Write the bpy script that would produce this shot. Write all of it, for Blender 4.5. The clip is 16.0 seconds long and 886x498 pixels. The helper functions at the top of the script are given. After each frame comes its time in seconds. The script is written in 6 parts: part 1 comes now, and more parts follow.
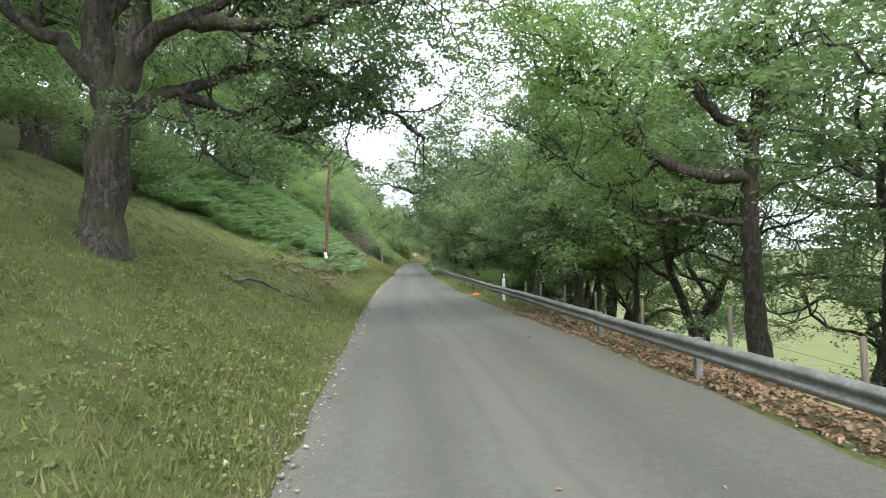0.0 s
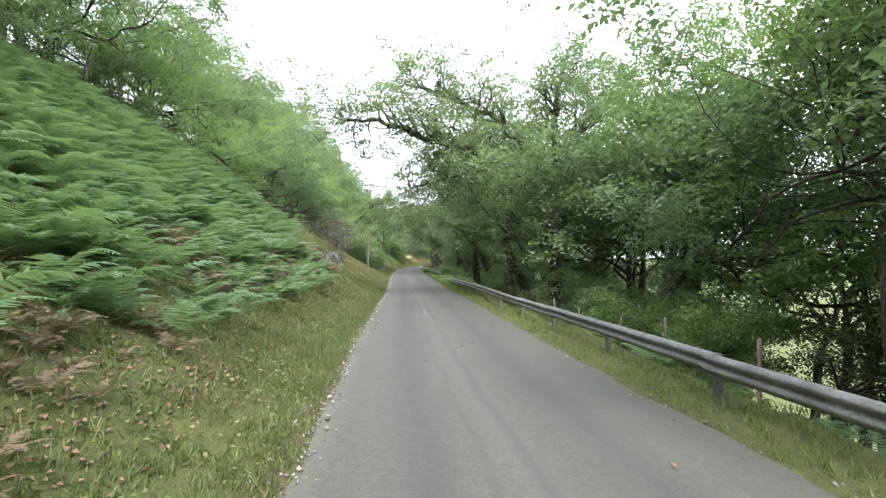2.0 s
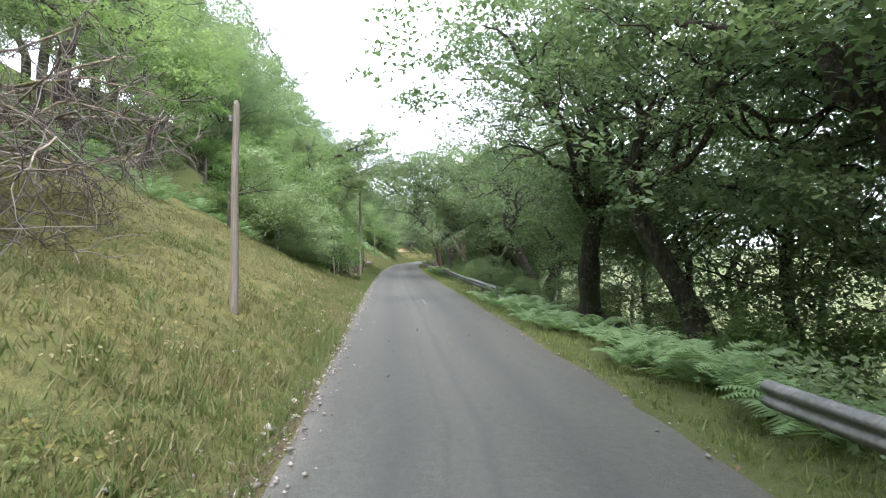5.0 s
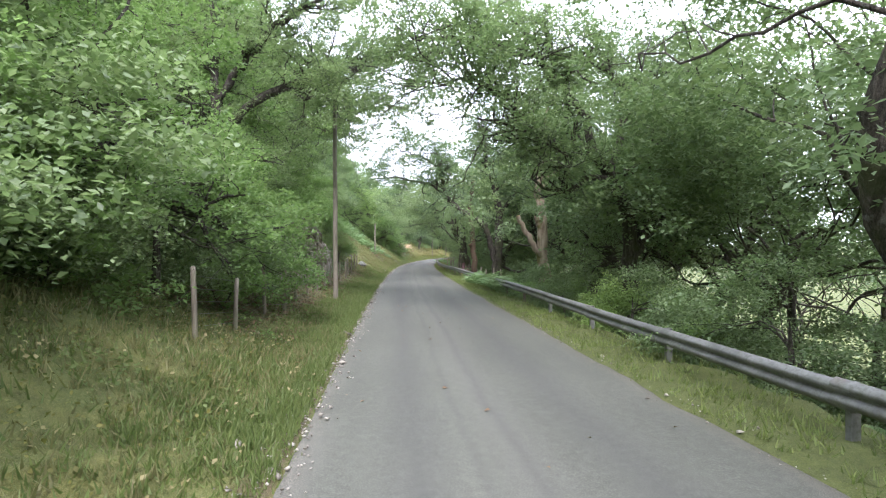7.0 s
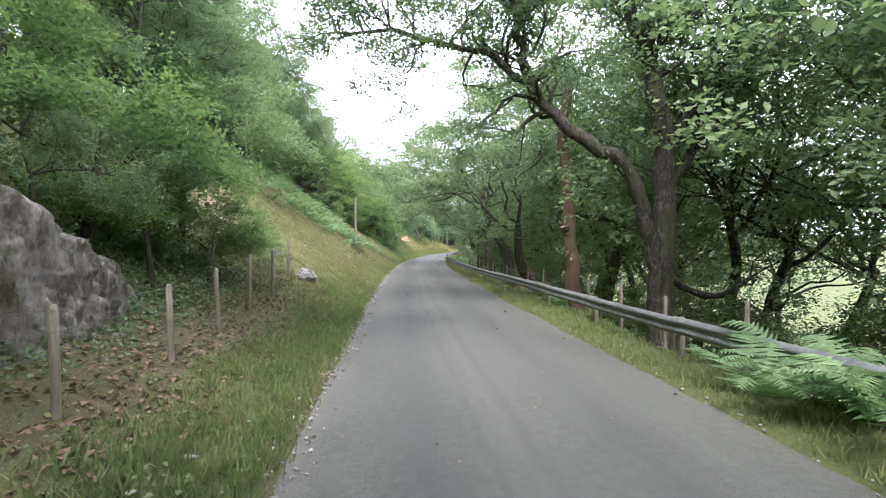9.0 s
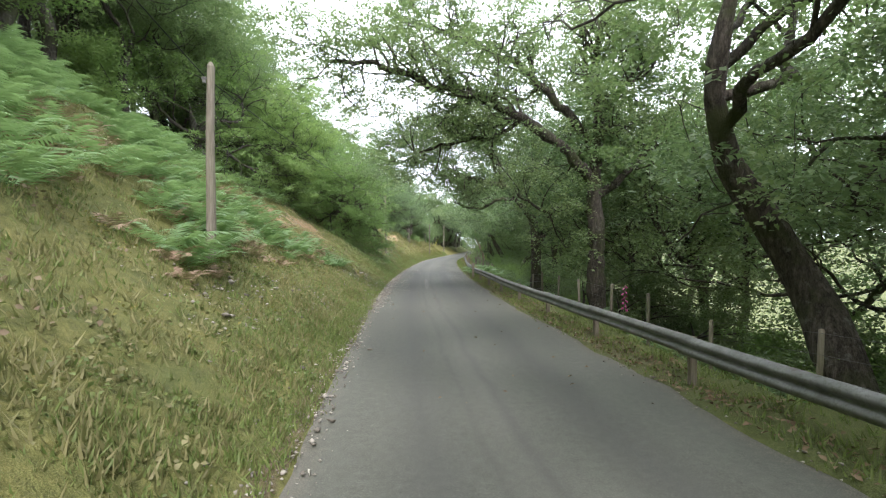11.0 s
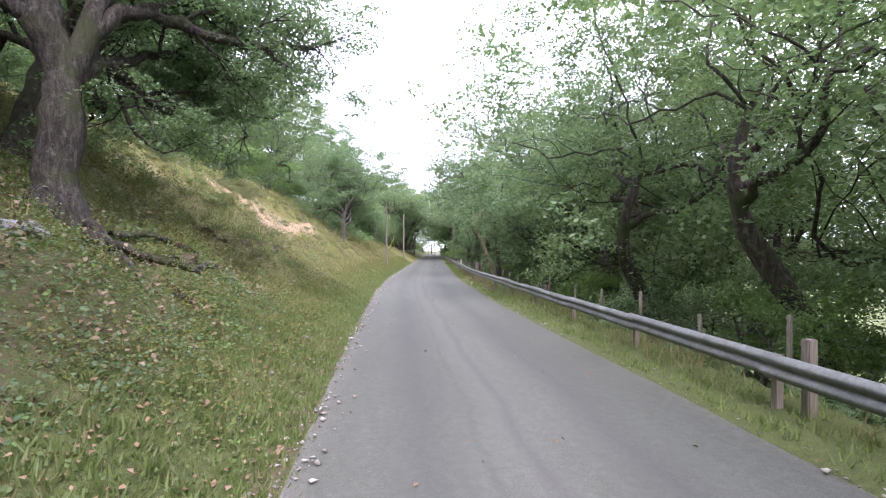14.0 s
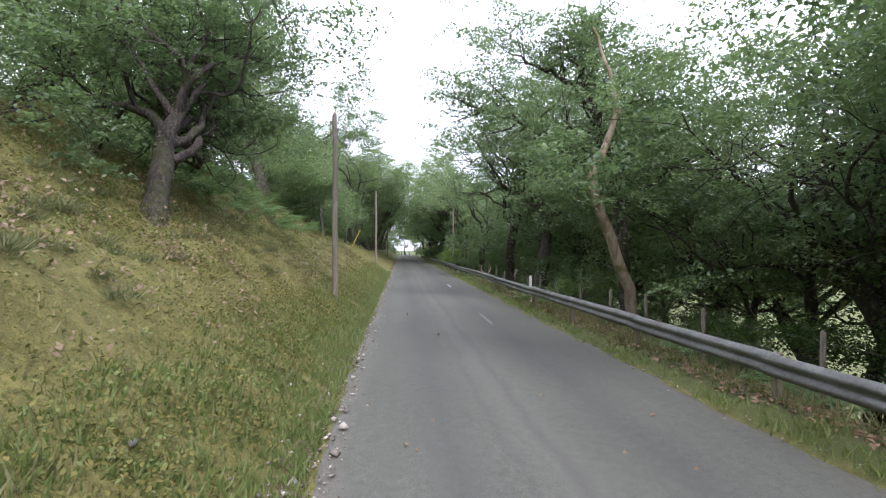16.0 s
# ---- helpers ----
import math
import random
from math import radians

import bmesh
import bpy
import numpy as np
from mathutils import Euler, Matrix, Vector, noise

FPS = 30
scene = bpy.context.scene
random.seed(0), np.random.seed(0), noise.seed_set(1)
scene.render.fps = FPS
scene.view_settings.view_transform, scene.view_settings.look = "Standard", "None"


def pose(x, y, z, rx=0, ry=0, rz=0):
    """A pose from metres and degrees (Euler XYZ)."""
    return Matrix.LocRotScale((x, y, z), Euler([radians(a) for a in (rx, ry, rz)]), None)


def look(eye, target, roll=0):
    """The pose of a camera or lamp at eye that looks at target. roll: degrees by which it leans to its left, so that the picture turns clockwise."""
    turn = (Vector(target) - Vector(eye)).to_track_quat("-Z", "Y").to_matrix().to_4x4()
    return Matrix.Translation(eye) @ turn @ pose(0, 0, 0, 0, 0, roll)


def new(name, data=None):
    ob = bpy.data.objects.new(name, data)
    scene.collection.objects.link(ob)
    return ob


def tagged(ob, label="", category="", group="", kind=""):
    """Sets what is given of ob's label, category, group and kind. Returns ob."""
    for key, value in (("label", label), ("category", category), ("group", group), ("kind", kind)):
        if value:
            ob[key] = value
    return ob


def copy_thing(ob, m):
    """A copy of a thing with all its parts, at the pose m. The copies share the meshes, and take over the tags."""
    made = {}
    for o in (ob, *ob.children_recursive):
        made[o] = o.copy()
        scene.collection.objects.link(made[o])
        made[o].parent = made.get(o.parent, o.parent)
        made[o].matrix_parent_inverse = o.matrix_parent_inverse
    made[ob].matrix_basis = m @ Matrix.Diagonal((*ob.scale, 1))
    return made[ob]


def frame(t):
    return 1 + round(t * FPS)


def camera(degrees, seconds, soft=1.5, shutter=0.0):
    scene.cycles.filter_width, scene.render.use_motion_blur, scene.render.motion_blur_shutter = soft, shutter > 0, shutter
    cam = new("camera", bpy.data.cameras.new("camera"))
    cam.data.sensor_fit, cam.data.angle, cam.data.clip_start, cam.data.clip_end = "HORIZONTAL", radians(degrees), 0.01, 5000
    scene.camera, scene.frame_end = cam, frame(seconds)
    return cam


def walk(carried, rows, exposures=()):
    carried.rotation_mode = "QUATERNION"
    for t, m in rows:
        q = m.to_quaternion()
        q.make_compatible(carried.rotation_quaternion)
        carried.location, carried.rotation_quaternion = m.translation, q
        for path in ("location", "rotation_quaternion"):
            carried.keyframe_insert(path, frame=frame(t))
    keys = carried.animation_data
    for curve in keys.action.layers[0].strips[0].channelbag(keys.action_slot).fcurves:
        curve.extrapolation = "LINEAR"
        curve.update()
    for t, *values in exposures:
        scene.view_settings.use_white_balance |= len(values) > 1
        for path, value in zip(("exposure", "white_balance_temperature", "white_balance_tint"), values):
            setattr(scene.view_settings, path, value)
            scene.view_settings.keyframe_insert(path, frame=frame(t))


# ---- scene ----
cam = camera(82.0, 16.0, 1.15)

# seconds, x, y, z, yaw, pitch, roll of the drive along the lane
ROWS = [
    (0.0, -0.00, 0.00, 1.94, -1.13, 0.97, 0.33),
    (0.5, -0.54, 6.19, 1.96, -1.35, 1.09, 0.09),
    (1.0, -1.10, 12.30, 1.96, -1.60, 1.14, 0.10),
    (1.5, -1.55, 18.07, 2.00, -1.99, 1.06, 0.08),
    (2.0, -1.95, 23.47, 2.02, -2.23, 1.28, -0.10),
    (2.5, -2.30, 28.86, 2.01, -2.95, 1.60, 0.03),
    (3.0, -2.58, 34.36, 2.01, -3.54, 1.58, 0.02),
    (3.5, -2.79, 40.14, 2.02, -3.58, 1.44, 0.00),
    (4.0, -2.97, 46.17, 2.01, -3.78, 1.34, -0.09),
    (4.5, -3.17, 52.11, 1.99, -3.82, 0.95, -0.01),
    (5.0, -3.36, 57.88, 1.97, -3.24, 0.67, -0.02),
    (5.5, -3.64, 63.73, 1.99, -2.55, 0.67, -0.02),
    (6.0, -3.98, 69.62, 2.00, -2.31, 0.60, -0.00),
    (6.5, -4.35, 75.56, 2.00, -2.47, 0.46, -0.01),
    (7.0, -4.70, 81.52, 2.02, -2.80, 0.28, -0.01),
    (7.5, -5.00, 87.51, 2.03, -2.87, 0.06, 0.03),
    (8.0, -5.28, 93.44, 2.01, -2.86, -0.17, 0.06),
    (8.5, -5.59, 99.37, 2.00, -3.20, -0.32, -0.15),
    (9.0, -5.81, 105.89, 1.96, -3.53, -0.41, 0.11),
    (9.5, -6.03, 112.62, 1.98, -3.76, -0.31, 0.16),
    (10.0, -6.23, 119.57, 2.00, -4.23, -0.24, 0.04),
    (10.5, -6.37, 126.73, 2.00, -4.71, -0.24, -0.02),
    (11.0, -6.45, 134.11, 2.01, -5.15, -0.27, -0.07),
    (11.5, -6.47, 141.72, 2.03, -5.60, -0.18, -0.02),
    (12.0, -6.40, 149.59, 2.01, -6.43, -0.05, 0.18),
    (12.5, -6.23, 157.38, 1.95, -7.75, -0.13, 0.18),
    (13.0, -5.87, 164.94, 1.99, -9.41, -0.14, 0.19),
    (13.5, -5.33, 172.31, 1.99, -10.86, -0.08, 0.15),
    (14.0, -4.77, 179.44, 1.94, -11.48, 0.08, 0.01),
    (14.5, -4.08, 186.77, 1.98, -12.12, 0.03, -0.01),
    (15.0, -3.31, 194.34, 1.99, -12.81, 0.18, -0.12),
    (15.5, -2.48, 202.06, 1.99, -13.80, 0.23, -0.13),
    (16.0, -1.50, 209.91, 2.00, -15.18, 0.04, 0.05),
]
walk(cam, [(t, pose(x, y, z, 90 + pitch, roll, yaw)) for t, x, y, z, yaw, pitch, roll in ROWS],
     exposures=[(0.0, 0.65, 6150, 13), (0.5, 0.88, 6150, 13), (1.5, 1.00, 6050, 17), (2.5, 0.52, 6140, 18), (3.0, 0.42, 6190, 15), (3.5, 0.65, 6190, 16), (4.0, 0.85, 6090, 20), (5.0, 0.90, 5900, 22),
                (7.5, 1.05, 5880, 22), (8.5, 1.10, 5720, 29), (9.0, 1.15, 5890, 24), (11.5, 0.73, 6240, 17), (12.5, 0.99, 6460, 22), (13.0, 1.04, 5860, 28), (13.5, 0.92, 5710, 34), (14.5, 0.95, 5920, 27), (15.5, 0.48, 5940, 24), (16.0, 0.33, 5890, 25)])

# ---------------------------------------------------------------- world and light
world = bpy.data.worlds.new("overcast_sky")
scene.world = world
world.use_nodes = True
wn = world.node_tree.nodes
wn.clear()
w_out = wn.new("ShaderNodeOutputWorld")
w_bg = wn.new("ShaderNodeBackground")
w_sky = wn.new("ShaderNodeTexSky")
w_sky.sky_type = "NISHITA"
w_sky.sun_disc = False
w_sky.sun_elevation = radians(46)
w_sky.sun_rotation = radians(184)
w_sky.air_density, w_sky.dust_density = 1.0, 3.0
w_mix = wn.new("ShaderNodeMix")
w_mix.data_type = "RGBA"
w_mix.inputs[0].default_value = 0.88
w_mix.inputs[7].default_value = (18.2, 19.0, 20.0, 1)
world.node_tree.links.new(w_sky.outputs[0], w_mix.inputs[6])
world.node_tree.links.new(w_mix.outputs[2], w_bg.inputs[0])
w_bg.inputs[1].default_value = 0.125
world.node_tree.links.new(w_bg.outputs[0], w_out.inputs[0])

sun = new("sun", bpy.data.lights.new("sun", "SUN"))
sun.data.energy, sun.data.angle, sun.data.color = 2.9, radians(14), (1.0, 0.96, 0.9)
sun.matrix_world = look((0, 0, 50), (2, 48, 0)) @ Matrix.Identity(4)


# ---------------------------------------------------------------- small tools
def hash01(ix, iy, seed):
    h = np.sin(ix * 127.1 + iy * 311.7 + seed * 74.7) * 43758.5453
    return h - np.floor(h)


def vnoise(x, y, seed=0):
    x, y = np.asarray(x, float), np.asarray(y, float)
    ix, iy = np.floor(x), np.floor(y)
    fx, fy = x - ix, y - iy
    fx, fy = fx * fx * (3 - 2 * fx), fy * fy * (3 - 2 * fy)
    a, b = hash01(ix, iy, seed), hash01(ix + 1, iy, seed)
    c, d = hash01(ix, iy + 1, seed), hash01(ix + 1, iy + 1, seed)
    return (a + (b - a) * fx) * (1 - fy) + (c + (d - c) * fx) * fy - 0.5


def fbm(x, y, seed=0, octaves=4):
    total, amp = 0, 1.0
    for o in range(octaves):
        total = total + amp * vnoise(np.asarray(x) * 2 ** o, np.asarray(y) * 2 ** o, seed + o)
        amp *= 0.5
    return total


def smooth(x, a, b):
    t = np.clip((np.asarray(x, float) - a) / (b - a), 0, 1)
    return t * t * (3 - 2 * t)


# the lane's line in plan: y and x
LANE = [(-120, 10.44), (-60, 5.22), (-12, 1.04), (0, -0.00), (12, -1.06), (24, -1.97), (36, -2.63), (48, -3.03), (60, -3.47), (72, -4.13), (84, -4.82), (96, -5.41), (108, -5.88), (120, -6.23), (132, -6.42), (144, -6.44), (156, -6.24), (168, -5.64), (180, -4.70), (192, -3.54), (204, -2.23), (216, -0.37), (260, 7.77), (320, 18.87), (459, 44.58)]
_ly = np.arange(-120, 460, 1.0)
_lx = np.interp(_ly, [p[0] for p in LANE], [p[1] for p in LANE])
_k = np.exp(-0.5 * (np.arange(-12, 13) / 4.5) ** 2)
_lx[12:-12] = np.convolve(_lx, _k / _k.sum(), "valid")


def line_x(y):
    return np.interp(y, _ly, _lx)


LEFT = [(-120, -1.0), (0, -1.0), (60, -1.05), (100, -1.05), (150, -1.0), (200, -.9), (460, -.9)]
RIGHT = [(-120, 4.7), (12, 4.65), (22, 4.1), (30, 3.85), (48, 3.6), (60, 3.3), (70, 3.5), (85, 3.8), (100, 3.9), (150, 3.85), (200, 4.0), (460, 4.0)]


def edge_l(y):
    return np.interp(y, [p[0] for p in LEFT], [p[1] for p in LEFT])


def edge_r(y):
    return np.interp(y, [p[0] for p in RIGHT], [p[1] for p in RIGHT])


# the bank beside the lane: y, verge, lower grade, width of the lower grade, upper grade
BANK = [
    (-120, .4, .50, 12, .35), (0, .4, .50, 12, .35), (20, .5, .50, 11, .38), (27, .7, .60, 10, .4),
    (33, 1.0, .80, 9, .5), (50, 1.0, .82, 8, .5), (53.5, .8, .58, 6, .55), (57, .6, .54, 6, .55), (63, .3, .50, 9, .55),
    (72, .2, .60, 9, .5), (82, .4, .55, 8, .5), (90, 1.0, .40, 5, .55), (97, 1.5, .28, 3, .8),
    (104, 1.5, .30, 2.5, .8), (116, 1.4, .4, 2.5, .8), (121, .8, .6, 6, .7), (128, .3, .74, 9, .55),
    (145, .3, .78, 9, .55), (156, .4, .72, 9, .5), (170, .4, .64, 8, .42), (180, .3, .66, 8, .3),
    (190, .2, .66, 9.6, .18), (215, .2, .66, 9.6, .16), (240, .3, .66, 9.6, .2), (300, .4, .6, 10, .25), (460, .4, .5, 10, .3),
]
_b = np.array(BANK)


def height(y, d, rough=True):
    y, d = np.broadcast_arrays(np.asarray(y, float), np.asarray(d, float))
    verge, g1, u1, g2 = [np.interp(y, _b[:, 0], _b[:, k]) for k in (1, 2, 3, 4)]
    u = edge_l(y) - d
    left = 0.12 * np.clip(u, 0, verge) + g1 * np.clip(u - verge, 0, u1) + g2 * np.clip(u - verge - u1, 0, 14)
    left = left + 0.32 * np.clip(u - verge - u1 - 14, 0, 60) + 0.06 * np.clip(u - 90, 0, 1500)
    v = d - edge_r(y)
    right = -0.03 * np.clip(v, 0, 1.5) - 0.5 * np.clip(v - 1.5, 0, 26) - 0.16 * np.clip(v - 27, 0, 40) + 0.035 * np.clip(v - 300, 0, 2500)
    z = np.where(u > 0, left, np.where(v > 0, right, -0.06))
    if rough:
        off = np.maximum(u, v)
        amp = np.clip(off / 3.0, 0, 1) * 0.36 + np.clip((off - 10) / 20, 0, 1) * 1.2 * (1 - smooth(off, 32, 60))
        z = z + np.where(off > 0, amp * fbm(y * .35, d * .35, 3) + np.clip(off, 0, .6) * .30 * fbm(y * 1.5, d * 1.5, 9, 3), 0)
        # the rise above the rock face
        z = z + 2.5 * smooth(u, 3.5, 4.4) * smooth(y, 110.9, 111.9) * (1 - smooth(y, 112.0, 115.0)) * (u > 0)
        z = z + .95 * smooth(u, 3.3, 4.0) * smooth(y, 102.6, 103.5) * (1 - smooth(y, 105.6, 107)) * (u > 0)
        # the turf over the slate outcrop
        z = z + (1.3 - .5 * smooth(y, 56, 60)) * smooth(u, 3.36, 3.82) * smooth(y, 51, 54.2) * (1 - smooth(y, 60.2, 63)) * (1 - smooth(u, 6, 10)) * (u > 0)
        # soil slipped out below a lip of turf
        z = z - .42 * smooth(bare(y, u), .25, .75) * (u > 0)
        # worn ledges on the mossy bank
        step = smooth(y, 176, 186) * (1 - smooth(y, 240, 260)) * np.clip(u - 1, 0, 1) * (u < 11)
        z = z + step * (.62 * np.abs(fbm(y * .8, u * .8, 25, 3)) - .11)
        z = z + step * 0.40 * np.sin(u * 2.6 + 3.0 * fbm(y * .25, u * .1, 21)) * (0.4 + vnoise(y * .4, u * .3, 22))
    return z


def spot(y, d, dz=0.0):
    return Vector((float(line_x(y)) + d, y, float(height(y, d)) + dz))


def link(name, verts, faces, mat, parent=None, label="", smooth_shade=False):
    """One mesh object from arrays of corners and faces."""
    me = bpy.data.meshes.new(name)
    verts = np.asarray(verts, np.float32)
    if isinstance(faces, np.ndarray):
        n, k = faces.shape
        me.vertices.add(len(verts))
        me.vertices.foreach_set("co", verts.ravel())
        me.loops.add(n * k)
        me.loops.foreach_set("vertex_index", faces.astype(np.int32).ravel())
        me.polygons.add(n)
        me.polygons.foreach_set("loop_start", np.arange(0, n * k, k, dtype=np.int32))
        me.polygons.foreach_set("loop_total", np.full(n, k, np.int32))
        me.update(calc_edges=True)
    else:
        me.from_pydata([tuple(v) for v in verts], [], faces)
    if smooth_shade:
        me.polygons.foreach_set("use_smooth", np.ones(len(me.polygons), bool))
    for m in (mat if isinstance(mat, (list, tuple)) else [mat]):
        me.materials.append(m)
    ob = new(name, me)
    if parent:
        ob.parent = parent
    if label:
        ob["label"] = label
    return ob


def part(name, bm, material, parent, label=""):
    me = bpy.data.meshes.new(name)
    bm.to_mesh(me)
    bm.free()
    me.materials.append(material)
    ob = new(name, me)
    ob.parent = parent
    if label:
        ob["label"] = label
    return ob


class Soup:
    """Gathers corners and faces of many pieces for one mesh."""
    def __init__(self):
        self.v, self.f, self.n = [], [], 0

    def add(self, v, f):
        self.v.append(np.asarray(v, float))
        self.f.append(np.asarray(f, int) + self.n)
        self.n += len(v)

    def get(self):
        return np.concatenate(self.v), np.concatenate(self.f)


def tube(pts, radii, sides):
    """A quad-sided tube along a line of points."""
    pts, radii = np.asarray(pts, float), np.asarray(radii, float)
    n = len(pts)
    tan = np.gradient(pts, axis=0)
    tan /= np.linalg.norm(tan, axis=1)[:, None] + 1e-9
    ref = np.array([0.0, 0.0, 1.0]) if abs(tan[0, 2]) < .8 else np.array([1.0, 0, 0])
    a = np.cross(tan, ref)
    a /= np.linalg.norm(a, axis=1)[:, None] + 1e-9
    b = np.cross(tan, a)
    ang = np.arange(sides) * 2 * np.pi / sides
    ring = np.cos(ang)[None, :, None] * a[:, None, :] + np.sin(ang)[None, :, None] * b[:, None, :]
    v = (pts[:, None, :] + ring * radii[:, None, None]).reshape(-1, 3)
    i = np.arange(n - 1)[:, None] * sides
    j = np.arange(sides)[None, :]
    k = (j + 1) % sides
    f = np.stack([i + j, i + k, i + sides + k, i + sides + j], -1).reshape(-1, 4)
    return v, f


def leaves(rng, centres, size, flat=0.5, slim=0.55, fold=0.12):
    """Folded four-cornered leaf blades round the given centres."""
    n = len(centres)
    nrm = rng.normal(size=(n, 3))
    nrm[:, 2] = np.abs(nrm[:, 2]) + flat
    nrm /= np.linalg.norm(nrm, axis=1)[:, None]
    a = np.cross(nrm, rng.normal(size=(n, 3)))
    a /= np.linalg.norm(a, axis=1)[:, None] + 1e-9
    b = np.cross(nrm, a)
    ln = (size * rng.uniform(.65, 1.3, n))[:, None]
    v = np.empty((n, 4, 3))
    v[:, 0] = centres - a * ln * .5
    v[:, 1] = centres + b * ln * slim * .5 + nrm * ln * fold + a * ln * .08
    v[:, 2] = centres + a * ln * .5
    v[:, 3] = centres - b * ln * slim * .5 + nrm * ln * fold + a * ln * .08
    i = np.arange(n)[:, None] * 4
    f = np.concatenate([i + np.array([[0, 1, 2]]), i + np.array([[0, 2, 3]])], 0)
    return v.reshape(-1, 3), f


# ---------------------------------------------------------------- materials
def material(name, build, rough=0.8):
    m = bpy.data.materials.new(name)
    m.use_nodes = True
    nt = m.node_tree
    bsdf = nt.nodes["Principled BSDF"]
    bsdf.inputs["Roughness"].default_value = rough
    bsdf.inputs["Specular IOR Level"].default_value = 0.3
    build(nt, bsdf)
    return m


def noise_node(nt, scale, detail=6, rough=0.6, vector=None, w=0.0):
    t = nt.nodes.new("ShaderNodeTexNoise")
    t.noise_dimensions = "4D"
    t.inputs["W"].default_value = w
    t.inputs["Scale"].default_value, t.inputs["Detail"].default_value, t.inputs["Roughness"].default_value = scale, detail, rough
    if vector is not None:
        nt.links.new(vector, t.inputs["Vector"])
    return t.outputs[0]


def coords(nt, kind="Object", scale=None):
    c = nt.nodes.new("ShaderNodeTexCoord").outputs[kind]
    if scale:
        mp = nt.nodes.new("ShaderNodeMapping")
        mp.inputs["Scale"].default_value = scale
        nt.links.new(c, mp.inputs[0])
        c = mp.outputs[0]
    return c


def ramp(nt, value, stops):
    r = nt.nodes.new("ShaderNodeValToRGB")
    el = r.color_ramp.elements
    while len(el) < len(stops):
        el.new(0.5)
    for e, (p, c) in zip(el, stops):
        e.position, e.color = p, ((*c, 1) if len(c) == 3 else c)
    nt.links.new(value, r.inputs[0])
    return r.outputs[0]


def blend(nt, fac, a, b, mode="MIX"):
    m = nt.nodes.new("ShaderNodeMix")
    m.data_type, m.blend_type = "RGBA", mode
    for s, v in ((m.inputs[0], fac), (m.inputs[6], a), (m.inputs[7], b)):
        if isinstance(v, (int, float)):
            s.default_value = v
        elif isinstance(v, tuple):
            s.default_value = (*v, 1) if len(v) == 3 else v
        else:
            nt.links.new(v, s)
    return m.outputs[2]


def math_node(nt, op, a, b=0.0):
    m = nt.nodes.new("ShaderNodeMath")
    m.operation = op
    for s, v in zip(m.inputs, (a, b)):
        if isinstance(v, (int, float)):
            s.default_value = v
        else:
            nt.links.new(v, s)
    return m.outputs[0]


def bump(nt, bsdf, value, strength=0.5, distance=0.02):
    b = nt.nodes.new("ShaderNodeBump")
    b.inputs["Strength"].default_value, b.inputs["Distance"].default_value = strength, distance
    nt.links.new(value, b.inputs["Height"])
    nt.links.new(b.outputs[0], bsdf.inputs["Normal"])


def leaf_material(name, dark, mid, light, trans=0.5, gloss=0.38):
    """Thin green blades that let light through, each a little different."""
    def build(nt, bsdf):
        geo = nt.nodes.new("ShaderNodeNewGeometry")
        info = nt.nodes.new("ShaderNodeObjectInfo")
        c = ramp(nt, geo.outputs["Random Per Island"], [(0, dark), (.45, mid), (1, light)])
        big = noise_node(nt, .55, 2, .5, coords(nt))
        c = blend(nt, math_node(nt, "MULTIPLY", big, .7), c, light, "MIX")
        hs = nt.nodes.new("ShaderNodeHueSaturation")
        nt.links.new(c, hs.inputs["Color"])
        nt.links.new(math_node(nt, "ADD", math_node(nt, "MULTIPLY", info.outputs["Random"], .62), .68), hs.inputs["Value"])
        nt.links.new(math_node(nt, "ADD", math_node(nt, "MULTIPLY", info.outputs["Random"], -.025), .512), hs.inputs["Hue"])
        c = hs.outputs[0]
        nt.links.new(c, bsdf.inputs["Base Color"])
        bsdf.inputs["Roughness"].default_value = gloss
        tr = nt.nodes.new("ShaderNodeBsdfTranslucent")
        nt.links.new(blend(nt, .5, c, (.23, .36, .085), "MIX"), tr.inputs[0])
        mx = nt.nodes.new("ShaderNodeMixShader")
        mx.inputs[0].default_value = trans
        nt.links.new(bsdf.outputs[0], mx.inputs[1])
        nt.links.new(tr.outputs[0], mx.inputs[2])
        nt.links.new(mx.outputs[0], nt.nodes["Material Output"].inputs[0])
    return material(name, build)


OAK_LEAF = leaf_material("oak_leaf", (0.069, 0.110, 0.059), (0.134, 0.199, 0.096), (0.249, 0.322, 0.159))
DEEP_LEAF = leaf_material("deep_leaf", (0.061, 0.106, 0.064), (0.118, 0.181, 0.106), (0.220, 0.299, 0.162))
BRIGHT_LEAF = leaf_material("bright_leaf", (0.098, 0.168, 0.051), (0.171, 0.271, 0.084), (0.262, 0.378, 0.135), .6)
BIRCH_LEAF = leaf_material("birch_leaf", (.110, .170, .055), (.160, .240, .078), (.220, .300, .110))
FERN = leaf_material("bracken", (0.105, 0.185, 0.077), (0.165, 0.275, 0.116), (0.250, 0.370, 0.174), .45, .5)
FERN_DEAD = leaf_material("dead_bracken", (.11, .07, .045), (.19, .13, .085), (.30, .22, .15), .2, .7)
GRASS = leaf_material("grass_blade", (0.062, 0.099, 0.026), (0.110, 0.158, 0.042), (0.198, 0.229, 0.079), .35, .55)
DRY_GRASS = leaf_material("dry_grass_blade", (0.115, 0.107, 0.041), (0.189, 0.168, 0.070), (0.295, 0.262, 0.131), .3, .6)
MOSS_LEAF = leaf_material("bilberry_leaf", (.055, .052, .020), (.135, .125, .032), (.225, .195, .050), .3, .6)
